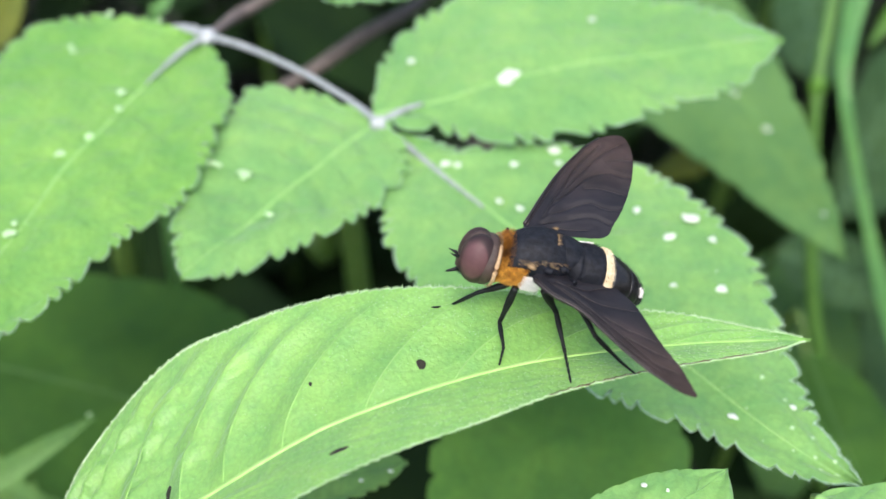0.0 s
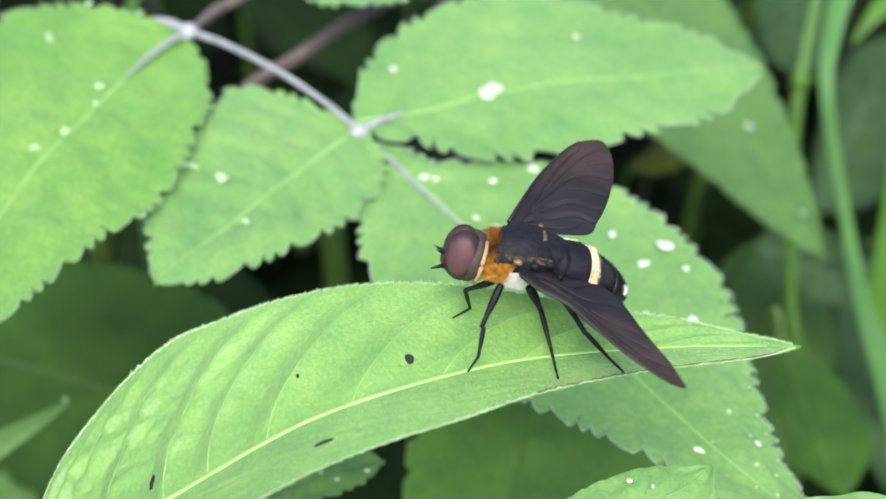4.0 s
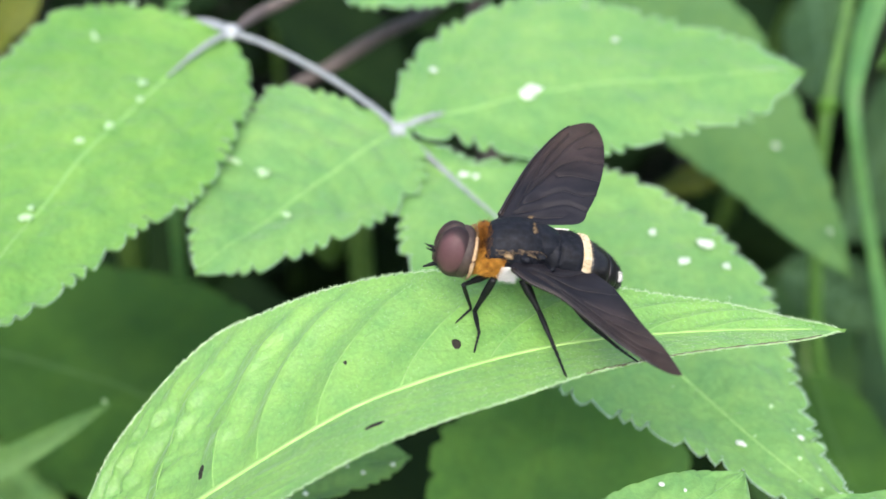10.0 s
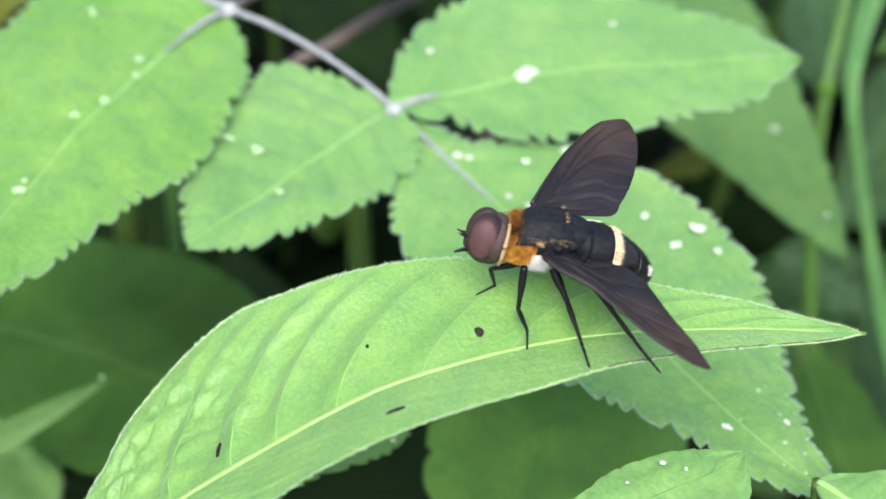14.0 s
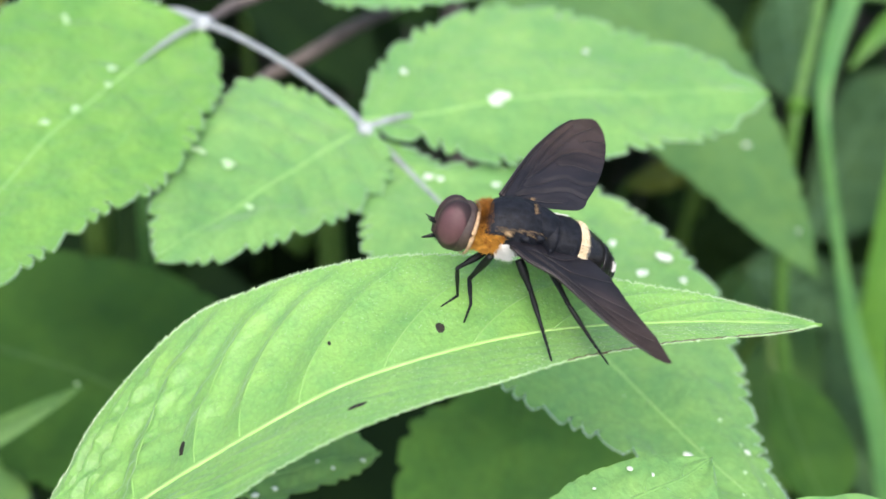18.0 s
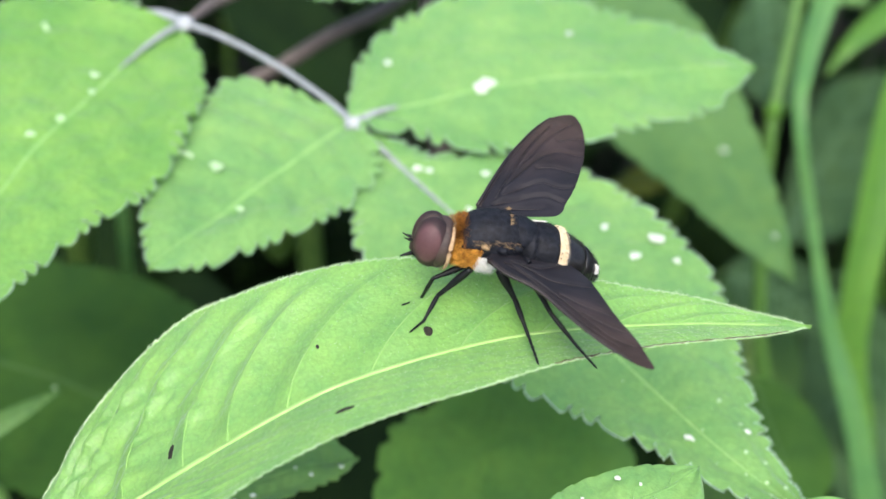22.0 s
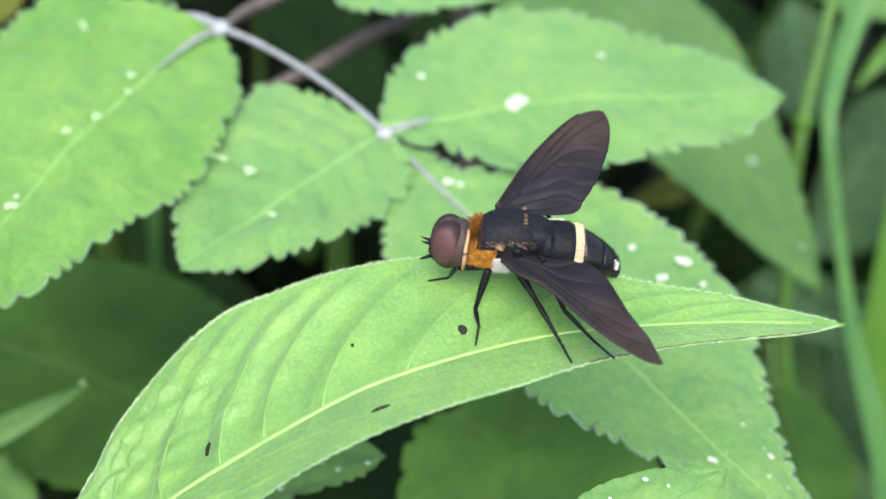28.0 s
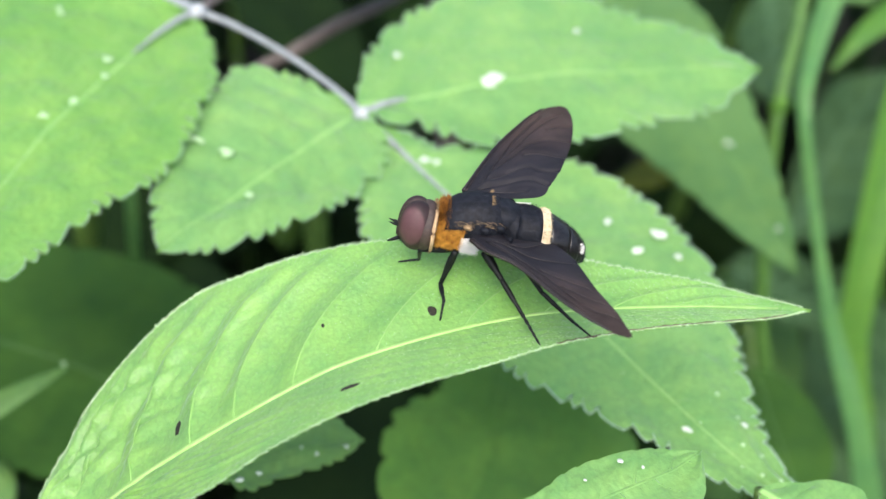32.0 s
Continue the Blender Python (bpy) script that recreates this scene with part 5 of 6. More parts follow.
# ---- legs: femur and tibia turn in the body's space; the tarsus sits on its tibia ----
def bone(name, length, r0, r1, mat, parent, label="", knobs=0):
    """A segment along +x from its joint."""
    n = 14
    rr = []
    for i in range(n + 1):
        s = i / n
        r = r0 + (r1 - r0) * s + 0.25 * r0 * math.sin(math.pi * min(1, s * 1.4)) * (0 if knobs else 1)
        if knobs:
            r *= 1 + 0.25 * math.sin(s * knobs * 2 * math.pi)
        rr.append(max(r, 0.02) * MM)
    v, f = tube([Vector((length * i / n, 0, 0)) * MM for i in range(n + 1)], rr, 8)
    return part(name, mesh_of(name, v, f, mat), parent, label)


def aim(p, q, bend):
    """The pose of a bone at p that points to q."""
    x = (q - p).normalized()
    y = bend.cross(x)
    y = y.normalized() if y.length > 1e-6 else x.orthogonal().normalized()
    z = x.cross(y)
    m = Matrix((x, y, z)).transposed().to_4x4()
    return Matrix.Translation(p * MM) @ m


class Leg:
    def __init__(self, hip, femur, tibia, tarsus, pole, thick=1.0, flex=16):
        self.hip, self.a, self.pole = Vector(hip), femur, Vector(pole)
        self.femur = bone("femur", femur, 0.2 * thick, 0.13 * thick, LEG_BLACK, fly, "slender black femur")
        self.tibia = bone("tibia", tibia, 0.12 * thick, 0.09 * thick, LEG_BLACK, fly, "thin black tibia")
        foot = bone("tarsus", tarsus, 0.085 * thick, 0.05 * thick, LEG_BLACK, self.tibia, "", 5)
        turn = radians(flex)
        foot.matrix_basis = Matrix.Translation((tibia * MM, 0, 0)) @ Matrix.Rotation(turn, 4, "Y")
        self.toe = Vector((tibia + tarsus * math.cos(turn), 0, -tarsus * math.sin(turn)))
        self.b = self.toe.length
        self.off = math.atan2(self.toe.z, self.toe.x)

    def solve(self, target):
        t = Vector(target)
        d = t - self.hip
        ln = min(max(d.length, abs(self.a - self.b) + 0.05), self.a + self.b - 0.02)
        u = d.normalized()
        k = (self.pole - u * self.pole.dot(u)).normalized()
        c = (self.a ** 2 + ln ** 2 - self.b ** 2) / (2 * self.a * ln)
        knee = self.hip + u * self.a * c + k * self.a * math.sqrt(max(0, 1 - c * c))
        toe = self.hip + u * ln
        lower = aim(knee, toe, k) @ Matrix.Rotation(self.off, 4, "Y")
        return aim(self.hip, knee, k), lower

    def step(self, rows):
        upper, lower = [], []
        for t, x, y, z in rows:
            m, n = self.solve((x, y, z))
            upper.append((t, m))
            lower.append((t, n))
        walk(self.femur, upper)
        walk(self.tibia, lower)


RIGHT_FRONT_FOOT = [
    (0, 6.12, -1.75, -7.21), (0.5, 3.27, -0.69, -7.31), (1, 7.19, -5.42, -4.6), (1.5, 1.97, -0.49, -7.51), (2, 4.11, -0.91, -7.29), (2.5, 3.41, 0.64, -7.68),
    (3, 3.61, 0.29, -6.99), (3.5, 2.87, -0.79, -6.72), (5.5, 3.24, -0.96, -7.31), (6, 2.95, -0.74, -6.96), (6.5, 3.08, -0.91, -6.93), (7, 2.69, -1.08, -6.71),
    (7.5, 4.41, -0.75, -7.35), (8, 2.9, -0.81, -6.78), (8.5, 4.18, 0.12, -7.4), (9, 3.25, -0.05, -7.39), (9.5, 3.15, 0.41, -7.16), (10, 2.57, 0.47, -6.9),
    (10.5, 5.64, -4.66, -6.5), (11, 4.28, -5.61, -5.41), (11.5, 3.74, -0.88, -6.9), (12, 2.46, 0.14, -6.97), (12.5, 2.02, 0.14, -6.61), (13, 3.1, -0.17, -7.6),
    (13.5, 1.92, 0.73, -6.54), (14, 3.1, -0.84, -6.36), (14.5, 1.35, 1, -6.88), (16.5, 1.57, 1.45, -7.08), (17, 2.8, 0.86, -7.27), (17.5, 1.78, -0.12, -6.85),
    (18, 2.74, 0.16, -7.86), (18.5, 1.24, 0.4, -7.64), (19, 0.87, 0.16, -7.15), (19.5, 2.86, -4.52, -6.64), (20, 1.71, -4.4, -6.14), (20.5, 1.22, -4.42, -6.53),
    (21, 6.88, -5.52, -6.25), (21.5, 1.97, 0.22, -7.26), (22, 4.66, -0.77, -7.25), (22.5, 5.61, -2.9, -6.15), (23, 1.64, -0.71, -6.91), (23.5, 3.91, -1.3, -7.47),
    (24, 5.15, -2.54, -7.21), (24.5, 1.58, 0.48, -6.61), (25, 4.44, -0.7, -6.69), (25.5, 2.99, 1.5, -7.18), (27.5, 4.91, -2.11, -5.7), (28, 4.91, -1.05, -5.26),
    (28.5, 4.71, -1.39, -5.25), (29, 4.62, -1.14, -5.17), (29.5, 4.75, -1.3, -5.05), (30, 4.6, -1.91, -5.22), (30.5, 4.39, -1.8, -5.35), (31, 4.42, -1.92, -5.29),
    (31.5, 4.39, -1.71, -5.09), (32, 4.55, -1.95, -5.27),
]
LEFT_FRONT_FOOT = [
    (0, 0.62, 2.94, -8.38), (0.5, 1.11, 2.39, -8.5), (1, 4.63, 0.99, -8.59), (1.5, 0.48, 2.48, -8.77), (2, 1.2, 2.75, -8.57), (2.5, 2.18, 4.09, -9.1),
    (3, 2.53, 3.22, -8.46), (3.5, 2.19, 3.76, -9.2), (5.5, 1.28, 2.78, -9.06), (6, 1.1, 3.15, -8.76), (6.5, 1.23, 3.08, -8.93), (7, 1.01, 3.18, -8.81),
    (7.5, 1.14, 2.96, -8.81), (8, 0.82, 2.99, -8.28), (8.5, 0.31, 2.9, -8.06), (9, -1.25, 2.45, -7.7), (9.5, 3.52, 2.49, -8.46), (10, 1.34, 2.93, -7.95),
    (10.5, 0.71, 2.9, -7.96), (11, 1.92, 3.96, -9.07), (11.5, 3.6, 1.13, -7.96), (12, 0.18, 3.83, -8.32), (12.5, 2.65, 1.35, -7.45), (13, 1.54, 4.3, -9.35),
    (13.5, 0.89, 4.99, -8.4), (14, -0.47, 3.84, -8.01), (14.5, 2.53, 5.55, -9.01), (16.5, 1.19, 3.08, -7.89), (17, 0.89, 2.57, -7.74), (17.5, 1.14, 2.13, -8.01),
    (18, 1.05, 1.49, -8.14), (18.5, 1.09, 1.86, -8.44), (19, 0.89, 2.4, -8.42), (19.5, 3.01, 3.15, -9.4), (20, -0.13, 3.13, -8.32), (20.5, 1.56, 3.23, -9.2),
    (21, 1.85, 1.33, -7.77), (21.5, 1, 3.82, -8.63), (22, 4.1, 1.55, -8.27), (22.5, 2.1, 4.13, -8.49), (23, -0.24, 1.02, -7.38), (23.5, 1.2, 3.43, -8.86),
    (24, 0.9, 3.41, -8.65), (24.5, 1.93, 4.03, -8.42), (25, 1.73, 5.47, -8.45), (25.5, 1.3, 4.78, -8.17), (27.5, 1.11, 3.59, -7.84), (28, 1.15, 4.38, -7.49),
    (28.5, 1.03, 3.97, -7.66), (29, 0.92, 4.18, -7.6), (29.5, 1.19, 4.45, -7.72), (30, 1.17, 3.63, -7.87), (30.5, 1.01, 3.66, -7.88), (31, 3.5, 3.08, -8.06),
    (31.5, 1.33, 3.48, -7.55), (32, 1.24, 3.05, -7.62),
]
LEFT_MIDDLE_FOOT = [
    (0, -4.13, 5.36, -7.37), (0.5, -4.22, 5.1, -7.52), (1, -4.18, 5.22, -7.47), (1.5, -3.97, 5.05, -7.7), (2, -3.99, 5.39, -7.4), (2.5, -3.85, 5.7, -7.33),
    (3, -3.88, 5.84, -7.15), (3.5, -4.09, 5.3, -7.48), (5.5, -5.26, 5.38, -7.61), (6, -5.4, 5.6, -7.27), (6.5, -5.41, 5.57, -7.57), (7, -5.47, 5.58, -7.42),
    (7.5, -5.52, 5.52, -7.55), (8, -2.66, 6.76, -7.52), (8.5, -3.02, 6.75, -7.56), (9, -3.78, 6.59, -7.51), (9.5, -4.09, 7.02, -7.26), (10, -4.42, 7.16, -6.96),
    (10.5, -4.29, 6.98, -7.09), (11, -4.11, 6.89, -7.19), (11.5, -3.94, 7.2, -7.23), (12, -3.81, 7.49, -7.3), (12.5, -4.08, 7.48, -6.99), (13, -3.92, 6.84, -7.75),
    (13.5, -4.46, 7.1, -7.15), (14, -4.28, 6.87, -7.21), (14.5, -4.63, 6.87, -7.09), (16.5, -4.61, 7.2, -6.79), (17, -4.56, 6.97, -6.93), (17.5, -4.42, 6.88, -7.3),
    (18, -4.5, 6.54, -7.54), (18.5, -4.34, 6.34, -7.47), (19, -4.27, 6.62, -7.44), (19.5, -4.2, 6.35, -7.23), (20, -4.07, 6.39, -7.2), (20.5, -3.85, 6.49, -7.28),
    (21, -4.19, 6.4, -7.04), (21.5, -4.36, 6.35, -7.06), (22, -4.51, 6.36, -7.08), (22.5, -4.62, 6.4, -6.88), (23, -4.4, 6.07, -7.27), (23.5, -4.36, 6, -7.19),
    (24, -4.4, 6, -7.22), (24.5, -4.44, 6.69, -6.72), (25, -4.35, 6.76, -6.74), (25.5, -4.46, 6.91, -6.64), (27.5, -5.5, 6.37, -6.82), (28, -5.62, 6.98, -6.69),
    (28.5, -5.78, 6.53, -7.04), (29, -5.75, 6.7, -6.92), (29.5, -5.5, 7.24, -6.99), (30, -5.64, 6.52, -7.23), (30.5, -5.74, 6.75, -7.07), (31, -5.86, 6.51, -6.95),
    (31.5, -5.79, 6.71, -6.91), (32, -5.78, 6.53, -7.15),
]
LEFT_HIND_FOOT = [
    (0, -8.98, 4.28, -6.16), (0.5, -9.05, 3.99, -6.32), (1, -9.07, 4.19, -6.25), (1.5, -8.77, 4.26, -6.34), (2, -8.85, 4.4, -6.1), (2.5, -8.74, 4.79, -6.03),
    (3, -8.72, 4.79, -5.92), (3.5, -9, 4.33, -6.23), (5.5, -10.04, 4.44, -6.45), (6, -9.23, 5.5, -6.41), (6.5, -8.99, 5.03, -6.77), (7, -8.59, 6.22, -6.84),
    (7.5, -8.43, 5.2, -6.92), (8, -8.37, 5.34, -6.19), (8.5, -8.98, 5.47, -6.31), (9, -9.73, 5.2, -6.19), (9.5, -9.6, 5.3, -5.99), (10, -9.87, 5.56, -5.7),
    (10.5, -9.8, 5.23, -5.78), (11, -9.67, 5.26, -5.69), (11.5, -9.53, 5.54, -5.73), (12, -9.26, 5.87, -5.75), (12.5, -9.57, 5.78, -5.61), (13, -9.37, 5.67, -6.24),
    (13.5, -10.09, 5.98, -5.95), (14, -9.13, 7.43, -6.25), (14.5, -11.28, 5, -5.71), (16.5, -8.53, 7.47, -5.84), (17, -8.49, 7.26, -5.99), (17.5, -8.31, 7.43, -6.29),
    (18, -8.38, 6.97, -6.48), (18.5, -8.22, 6.94, -6.42), (19, -8.13, 7.15, -6.46), (19.5, -8.09, 6.93, -6.28), (20, -7.94, 7.11, -6.27), (20.5, -7.59, 7.28, -6.23),
    (21, -8.1, 6.99, -6.18), (21.5, -8.35, 6.96, -6.18), (22, -8.56, 6.87, -6.36), (22.5, -8.75, 6.78, -6.22), (23, -8.71, 5.91, -6.22), (23.5, -9.04, 5.91, -6.05),
    (24, -9.11, 5.72, -6.16), (24.5, -9.14, 6.29, -5.76), (25, -9.09, 6.44, -5.77), (25.5, -9.37, 6.72, -5.63), (27.5, -8.51, 5.66, -6.39), (28, -8.77, 6.09, -6.33),
    (28.5, -8.88, 5.64, -6.73), (29, -8.9, 5.78, -6.57), (29.5, -9.31, 5.15, -6.38), (30, -9.79, 5.08, -6.65), (30.5, -9.98, 4.68, -6.21), (31, -9.73, 5.16, -6.25),
    (31.5, -9.78, 5.38, -6.24), (32, -9.72, 5.2, -6.46),
]
FLY_ROWS = [
    (0, pose(0.00600, 0.06782, 0.44305, 17.27, -16.53, -178.40)), (0.5, pose(0.00581, 0.06748, 0.44323, 17.51, -16.16, -178.96)),
    (1, pose(0.00615, 0.06815, 0.44319, 17.53, -16.60, -178.82)), (1.5, pose(0.00574, 0.06806, 0.44394, 17.44, -18.18, -176.41)),
    (2, pose(0.00643, 0.06779, 0.44365, 17.89, -17.08, -178.12)), (2.5, pose(0.00616, 0.06814, 0.44338, 18.24, -17.20, -176.94)),
    (3, pose(0.00676, 0.06779, 0.44262, 18.70, -15.91, -179.44)), (3.5, pose(0.00668, 0.06876, 0.44292, 20.99, -16.67, -178.92)),
    (5.5, pose(0.00477, 0.06861, 0.44318, 21.67, -15.48, -176.33)), (6, pose(0.00494, 0.06831, 0.44281, 19.70, -15.30, -177.33)),
    (6.5, pose(0.00478, 0.06914, 0.44361, 21.73, -13.22, -175.67)), (7, pose(0.00560, 0.06922, 0.44337, 21.03, -13.99, -178.93)),
    (7.5, pose(0.00408, 0.07040, 0.44397, 21.18, -12.50, -175.17)), (8, pose(0.00551, 0.06796, 0.44369, 16.79, -13.26, -176.62)),
    (8.5, pose(0.00318, 0.06843, 0.44414, 19.29, -11.69, -171.72)), (9, pose(0.00428, 0.06710, 0.44405, 19.36, -13.03, -172.80)),
    (9.5, pose(0.00364, 0.06744, 0.44359, 18.82, -12.40, -174.71)), (10, pose(0.00322, 0.06724, 0.44373, 17.57, -12.57, -174.35)),
    (10.5, pose(0.00405, 0.06742, 0.44353, 18.09, -13.22, -175.91)), (11, pose(0.00373, 0.06713, 0.44420, 17.45, -14.85, -175.17)),
    (11.5, pose(0.00415, 0.06674, 0.44312, 19.03, -15.36, -175.41)), (12, pose(0.00340, 0.06818, 0.44371, 18.93, -15.59, -173.51)),
    (12.5, pose(0.00408, 0.06607, 0.44238, 18.33, -15.00, -175.69)), (13, pose(0.00470, 0.06888, 0.44415, 21.26, -15.94, -173.84)),
    (13.5, pose(0.00328, 0.06784, 0.44385, 20.09, -11.98, -174.65)), (14, pose(0.00513, 0.06660, 0.44317, 19.21, -13.57, -176.42)),
    (14.5, pose(0.00378, 0.06844, 0.44419, 19.36, -12.11, -174.91)), (16.5, pose(0.00407, 0.06828, 0.44436, 17.60, -14.06, -178.09)),
    (17, pose(0.00438, 0.06725, 0.44432, 17.53, -13.77, -178.04)), (17.5, pose(0.00426, 0.06838, 0.44469, 19.36, -15.51, -177.04)),
    (18, pose(0.00488, 0.06880, 0.44457, 20.10, -16.84, -177.06)), (18.5, pose(0.00549, 0.06839, 0.44504, 18.97, -16.97, -177.58)),
    (19, pose(0.00538, 0.06852, 0.44528, 17.93, -15.39, -175.86)), (19.5, pose(0.00557, 0.06663, 0.44464, 15.88, -14.87, -176.88)),
    (20, pose(0.00469, 0.06724, 0.44490, 15.69, -14.51, -174.52)), (20.5, pose(0.00556, 0.06753, 0.44552, 16.17, -17.16, -174.82)),
    (21, pose(0.00546, 0.06731, 0.44485, 15.75, -13.54, -176.75)), (21.5, pose(0.00489, 0.06734, 0.44492, 16.02, -13.59, -175.54)),
    (22, pose(0.00503, 0.06790, 0.44483, 17.22, -11.22, -176.23)), (22.5, pose(0.00402, 0.06761, 0.44473, 15.18, -9.27, -176.37)),
    (23, pose(0.00462, 0.06733, 0.44479, 17.26, -13.80, -175.79)), (23.5, pose(0.00476, 0.06708, 0.44461, 16.71, -14.47, -174.90)),
    (24, pose(0.00512, 0.06746, 0.44472, 17.47, -13.78, -175.25)), (24.5, pose(0.00498, 0.06633, 0.44434, 14.92, -11.28, -177.24)),
    (25, pose(0.00496, 0.06637, 0.44400, 15.43, -11.28, -177.02)), (25.5, pose(0.00506, 0.06736, 0.44522, 16.05, -11.52, -177.00)),
    (27.5, pose(0.00410, 0.06684, 0.44455, 15.48, -6.24, -179.30)), (28, pose(0.00391, 0.06815, 0.44442, 15.90, -3.65, -179.73)),
    (28.5, pose(0.00356, 0.06803, 0.44438, 16.95, -2.79, -179.74)), (29, pose(0.00361, 0.06795, 0.44372, 18.16, -3.43, 178.84)),
    (29.5, pose(0.00344, 0.06822, 0.44442, 18.90, -4.22, -176.47)), (30, pose(0.00400, 0.06739, 0.44403, 19.62, -5.17, -179.09)),
    (30.5, pose(0.00353, 0.06765, 0.44381, 20.06, -7.84, -179.19)), (31, pose(0.00383, 0.06770, 0.44360, 19.59, -7.15, 179.84)),
    (31.5, pose(0.00294, 0.06771, 0.44359, 19.33, -6.00, -179.98)), (32, pose(0.00340, 0.06838, 0.44417, 20.88, -6.40, -179.09)),
]
COMPOUND_ROWS = [
    (0, pose(-0.00150, 0.10359, 0.42680, -0.03, -0.45, -0.03)), (0.5, pose(-0.00136, 0.10334, 0.42655, 0.44, -0.19, 0.14)),
    (1, pose(-0.00125, 0.10378, 0.42653, 0.28, -0.23, 0.23)), (1.5, pose(-0.00128, 0.10353, 0.42640, 0.15, -0.15, -0.06)),
    (2, pose(-0.00129, 0.10363, 0.42651, 0.32, -0.23, 0.03)), (2.5, pose(-0.00131, 0.10374, 0.42664, 0.22, -0.66, 0.22)),
    (3, pose(-0.00125, 0.10335, 0.42570, -0.08, 0.87, 0.32)), (3.5, pose(-0.00182, 0.10312, 0.42487, 0.36, 1.64, -0.56)),
    (5.5, pose(-0.00090, 0.10323, 0.42544, 0.58, 1.62, 0.02)), (6, pose(-0.00129, 0.10302, 0.42480, 0.67, 1.87, -0.72)),
    (6.5, pose(-0.00157, 0.10298, 0.42390, 0.41, 3.16, -0.85)), (7, pose(-0.00129, 0.10350, 0.42497, 0.46, 1.44, -0.77)),
    (7.5, pose(-0.00088, 0.10398, 0.42510, 0.26, 2.09, -0.04)), (8, pose(-0.00148, 0.10332, 0.42490, 0.06, 2.17, -0.99)),
    (8.5, pose(-0.00063, 0.10267, 0.42546, 0.56, 2.48, 0.23)), (9, pose(-0.00131, 0.10239, 0.42578, 1.03, 1.11, -0.59)),
    (9.5, pose(-0.00033, 0.10268, 0.42627, 0.92, 1.01, 0.74)), (10, pose(-0.00078, 0.10247, 0.42620, 0.39, 1.17, -0.14)),
    (10.5, pose(-0.00097, 0.10289, 0.42618, 0.44, 0.65, 0.04)), (11, pose(-0.00054, 0.10307, 0.42635, 0.16, 1.13, 0.47)),
    (11.5, pose(-0.00143, 0.10223, 0.42538, 1.44, 1.24, -0.98)), (12, pose(-0.00049, 0.10336, 0.42674, 0.60, 0.11, 0.41)),
    (12.5, pose(-0.00061, 0.10227, 0.42551, 1.06, 1.82, 0.68)), (13, pose(-0.00156, 0.10292, 0.42557, -0.56, 1.39, -1.33)),
    (13.5, pose(0.00038, 0.10318, 0.42762, 1.16, -0.14, 1.43)), (14, pose(-0.00159, 0.10245, 0.42580, 0.13, 0.89, -0.95)),
    (14.5, pose(-0.00046, 0.10313, 0.42650, 0.07, 0.43, 0.52)), (16.5, pose(-0.00127, 0.10240, 0.42439, 0.85, 2.54, -0.82)),
    (17, pose(-0.00210, 0.10112, 0.42429, 0.26, 3.63, -1.45)), (17.5, pose(-0.00068, 0.10176, 0.42489, 0.20, 3.58, 0.47)),
    (18, pose(-0.00163, 0.10275, 0.42513, -0.59, 2.54, -1.50)), (18.5, pose(-0.00043, 0.10327, 0.42634, 0.31, 0.85, 0.62)),
    (19, pose(-0.00077, 0.10280, 0.42658, 0.26, 0.93, -0.31)), (19.5, pose(-0.00079, 0.10217, 0.42595, 0.99, 1.09, -0.03)),
    (20, pose(-0.00061, 0.10293, 0.42639, 0.60, 0.96, 0.02)), (20.5, pose(-0.00070, 0.10320, 0.42645, 0.21, 0.90, -0.02)),
    (21, pose(-0.00057, 0.10345, 0.42658, 0.52, 0.50, 0.04)), (21.5, pose(-0.00060, 0.10296, 0.42672, 0.86, 0.33, -0.06)),
    (22, pose(-0.00061, 0.10315, 0.42672, 1.12, 0.22, -0.07)), (22.5, pose(-0.00064, 0.10347, 0.42651, 0.54, 0.67, -0.18)),
    (23, pose(-0.00077, 0.10278, 0.42602, 1.20, 1.05, -0.21)), (23.5, pose(-0.00055, 0.10326, 0.42661, 0.22, 0.89, -0.22)),
    (24, pose(-0.00050, 0.10342, 0.42677, 0.92, 0.10, 0.11)), (24.5, pose(-0.00082, 0.10225, 0.42604, 1.41, 1.20, -0.41)),
    (25, pose(-0.00033, 0.10277, 0.42671, -0.74, 2.00, 0.28)), (25.5, pose(-0.00069, 0.10241, 0.42711, 1.96, -0.17, -0.12)),
    (27.5, pose(-0.00069, 0.10228, 0.42653, 0.57, 1.26, 0.15)), (28, pose(-0.00053, 0.10214, 0.42602, 0.67, 2.04, 0.18)),
    (28.5, pose(-0.00071, 0.10280, 0.42632, -0.16, 1.67, -0.22)), (29, pose(-0.00089, 0.10204, 0.42459, -1.06, 4.55, 0.02)),
    (29.5, pose(-0.00168, 0.10098, 0.42400, -0.53, 3.83, -0.84)), (30, pose(-0.00066, 0.10211, 0.42600, 0.86, 1.63, 0.14)),
    (30.5, pose(-0.00048, 0.10264, 0.42673, 1.95, 0.27, 0.53)), (31, pose(-0.00133, 0.10282, 0.42559, 0.76, 1.27, -1.07)),
    (31.5, pose(-0.00018, 0.10285, 0.42648, 0.94, 1.58, 0.41)), (32, pose(-0.00059, 0.10308, 0.42615, 0.99, 1.04, -0.21)),
]
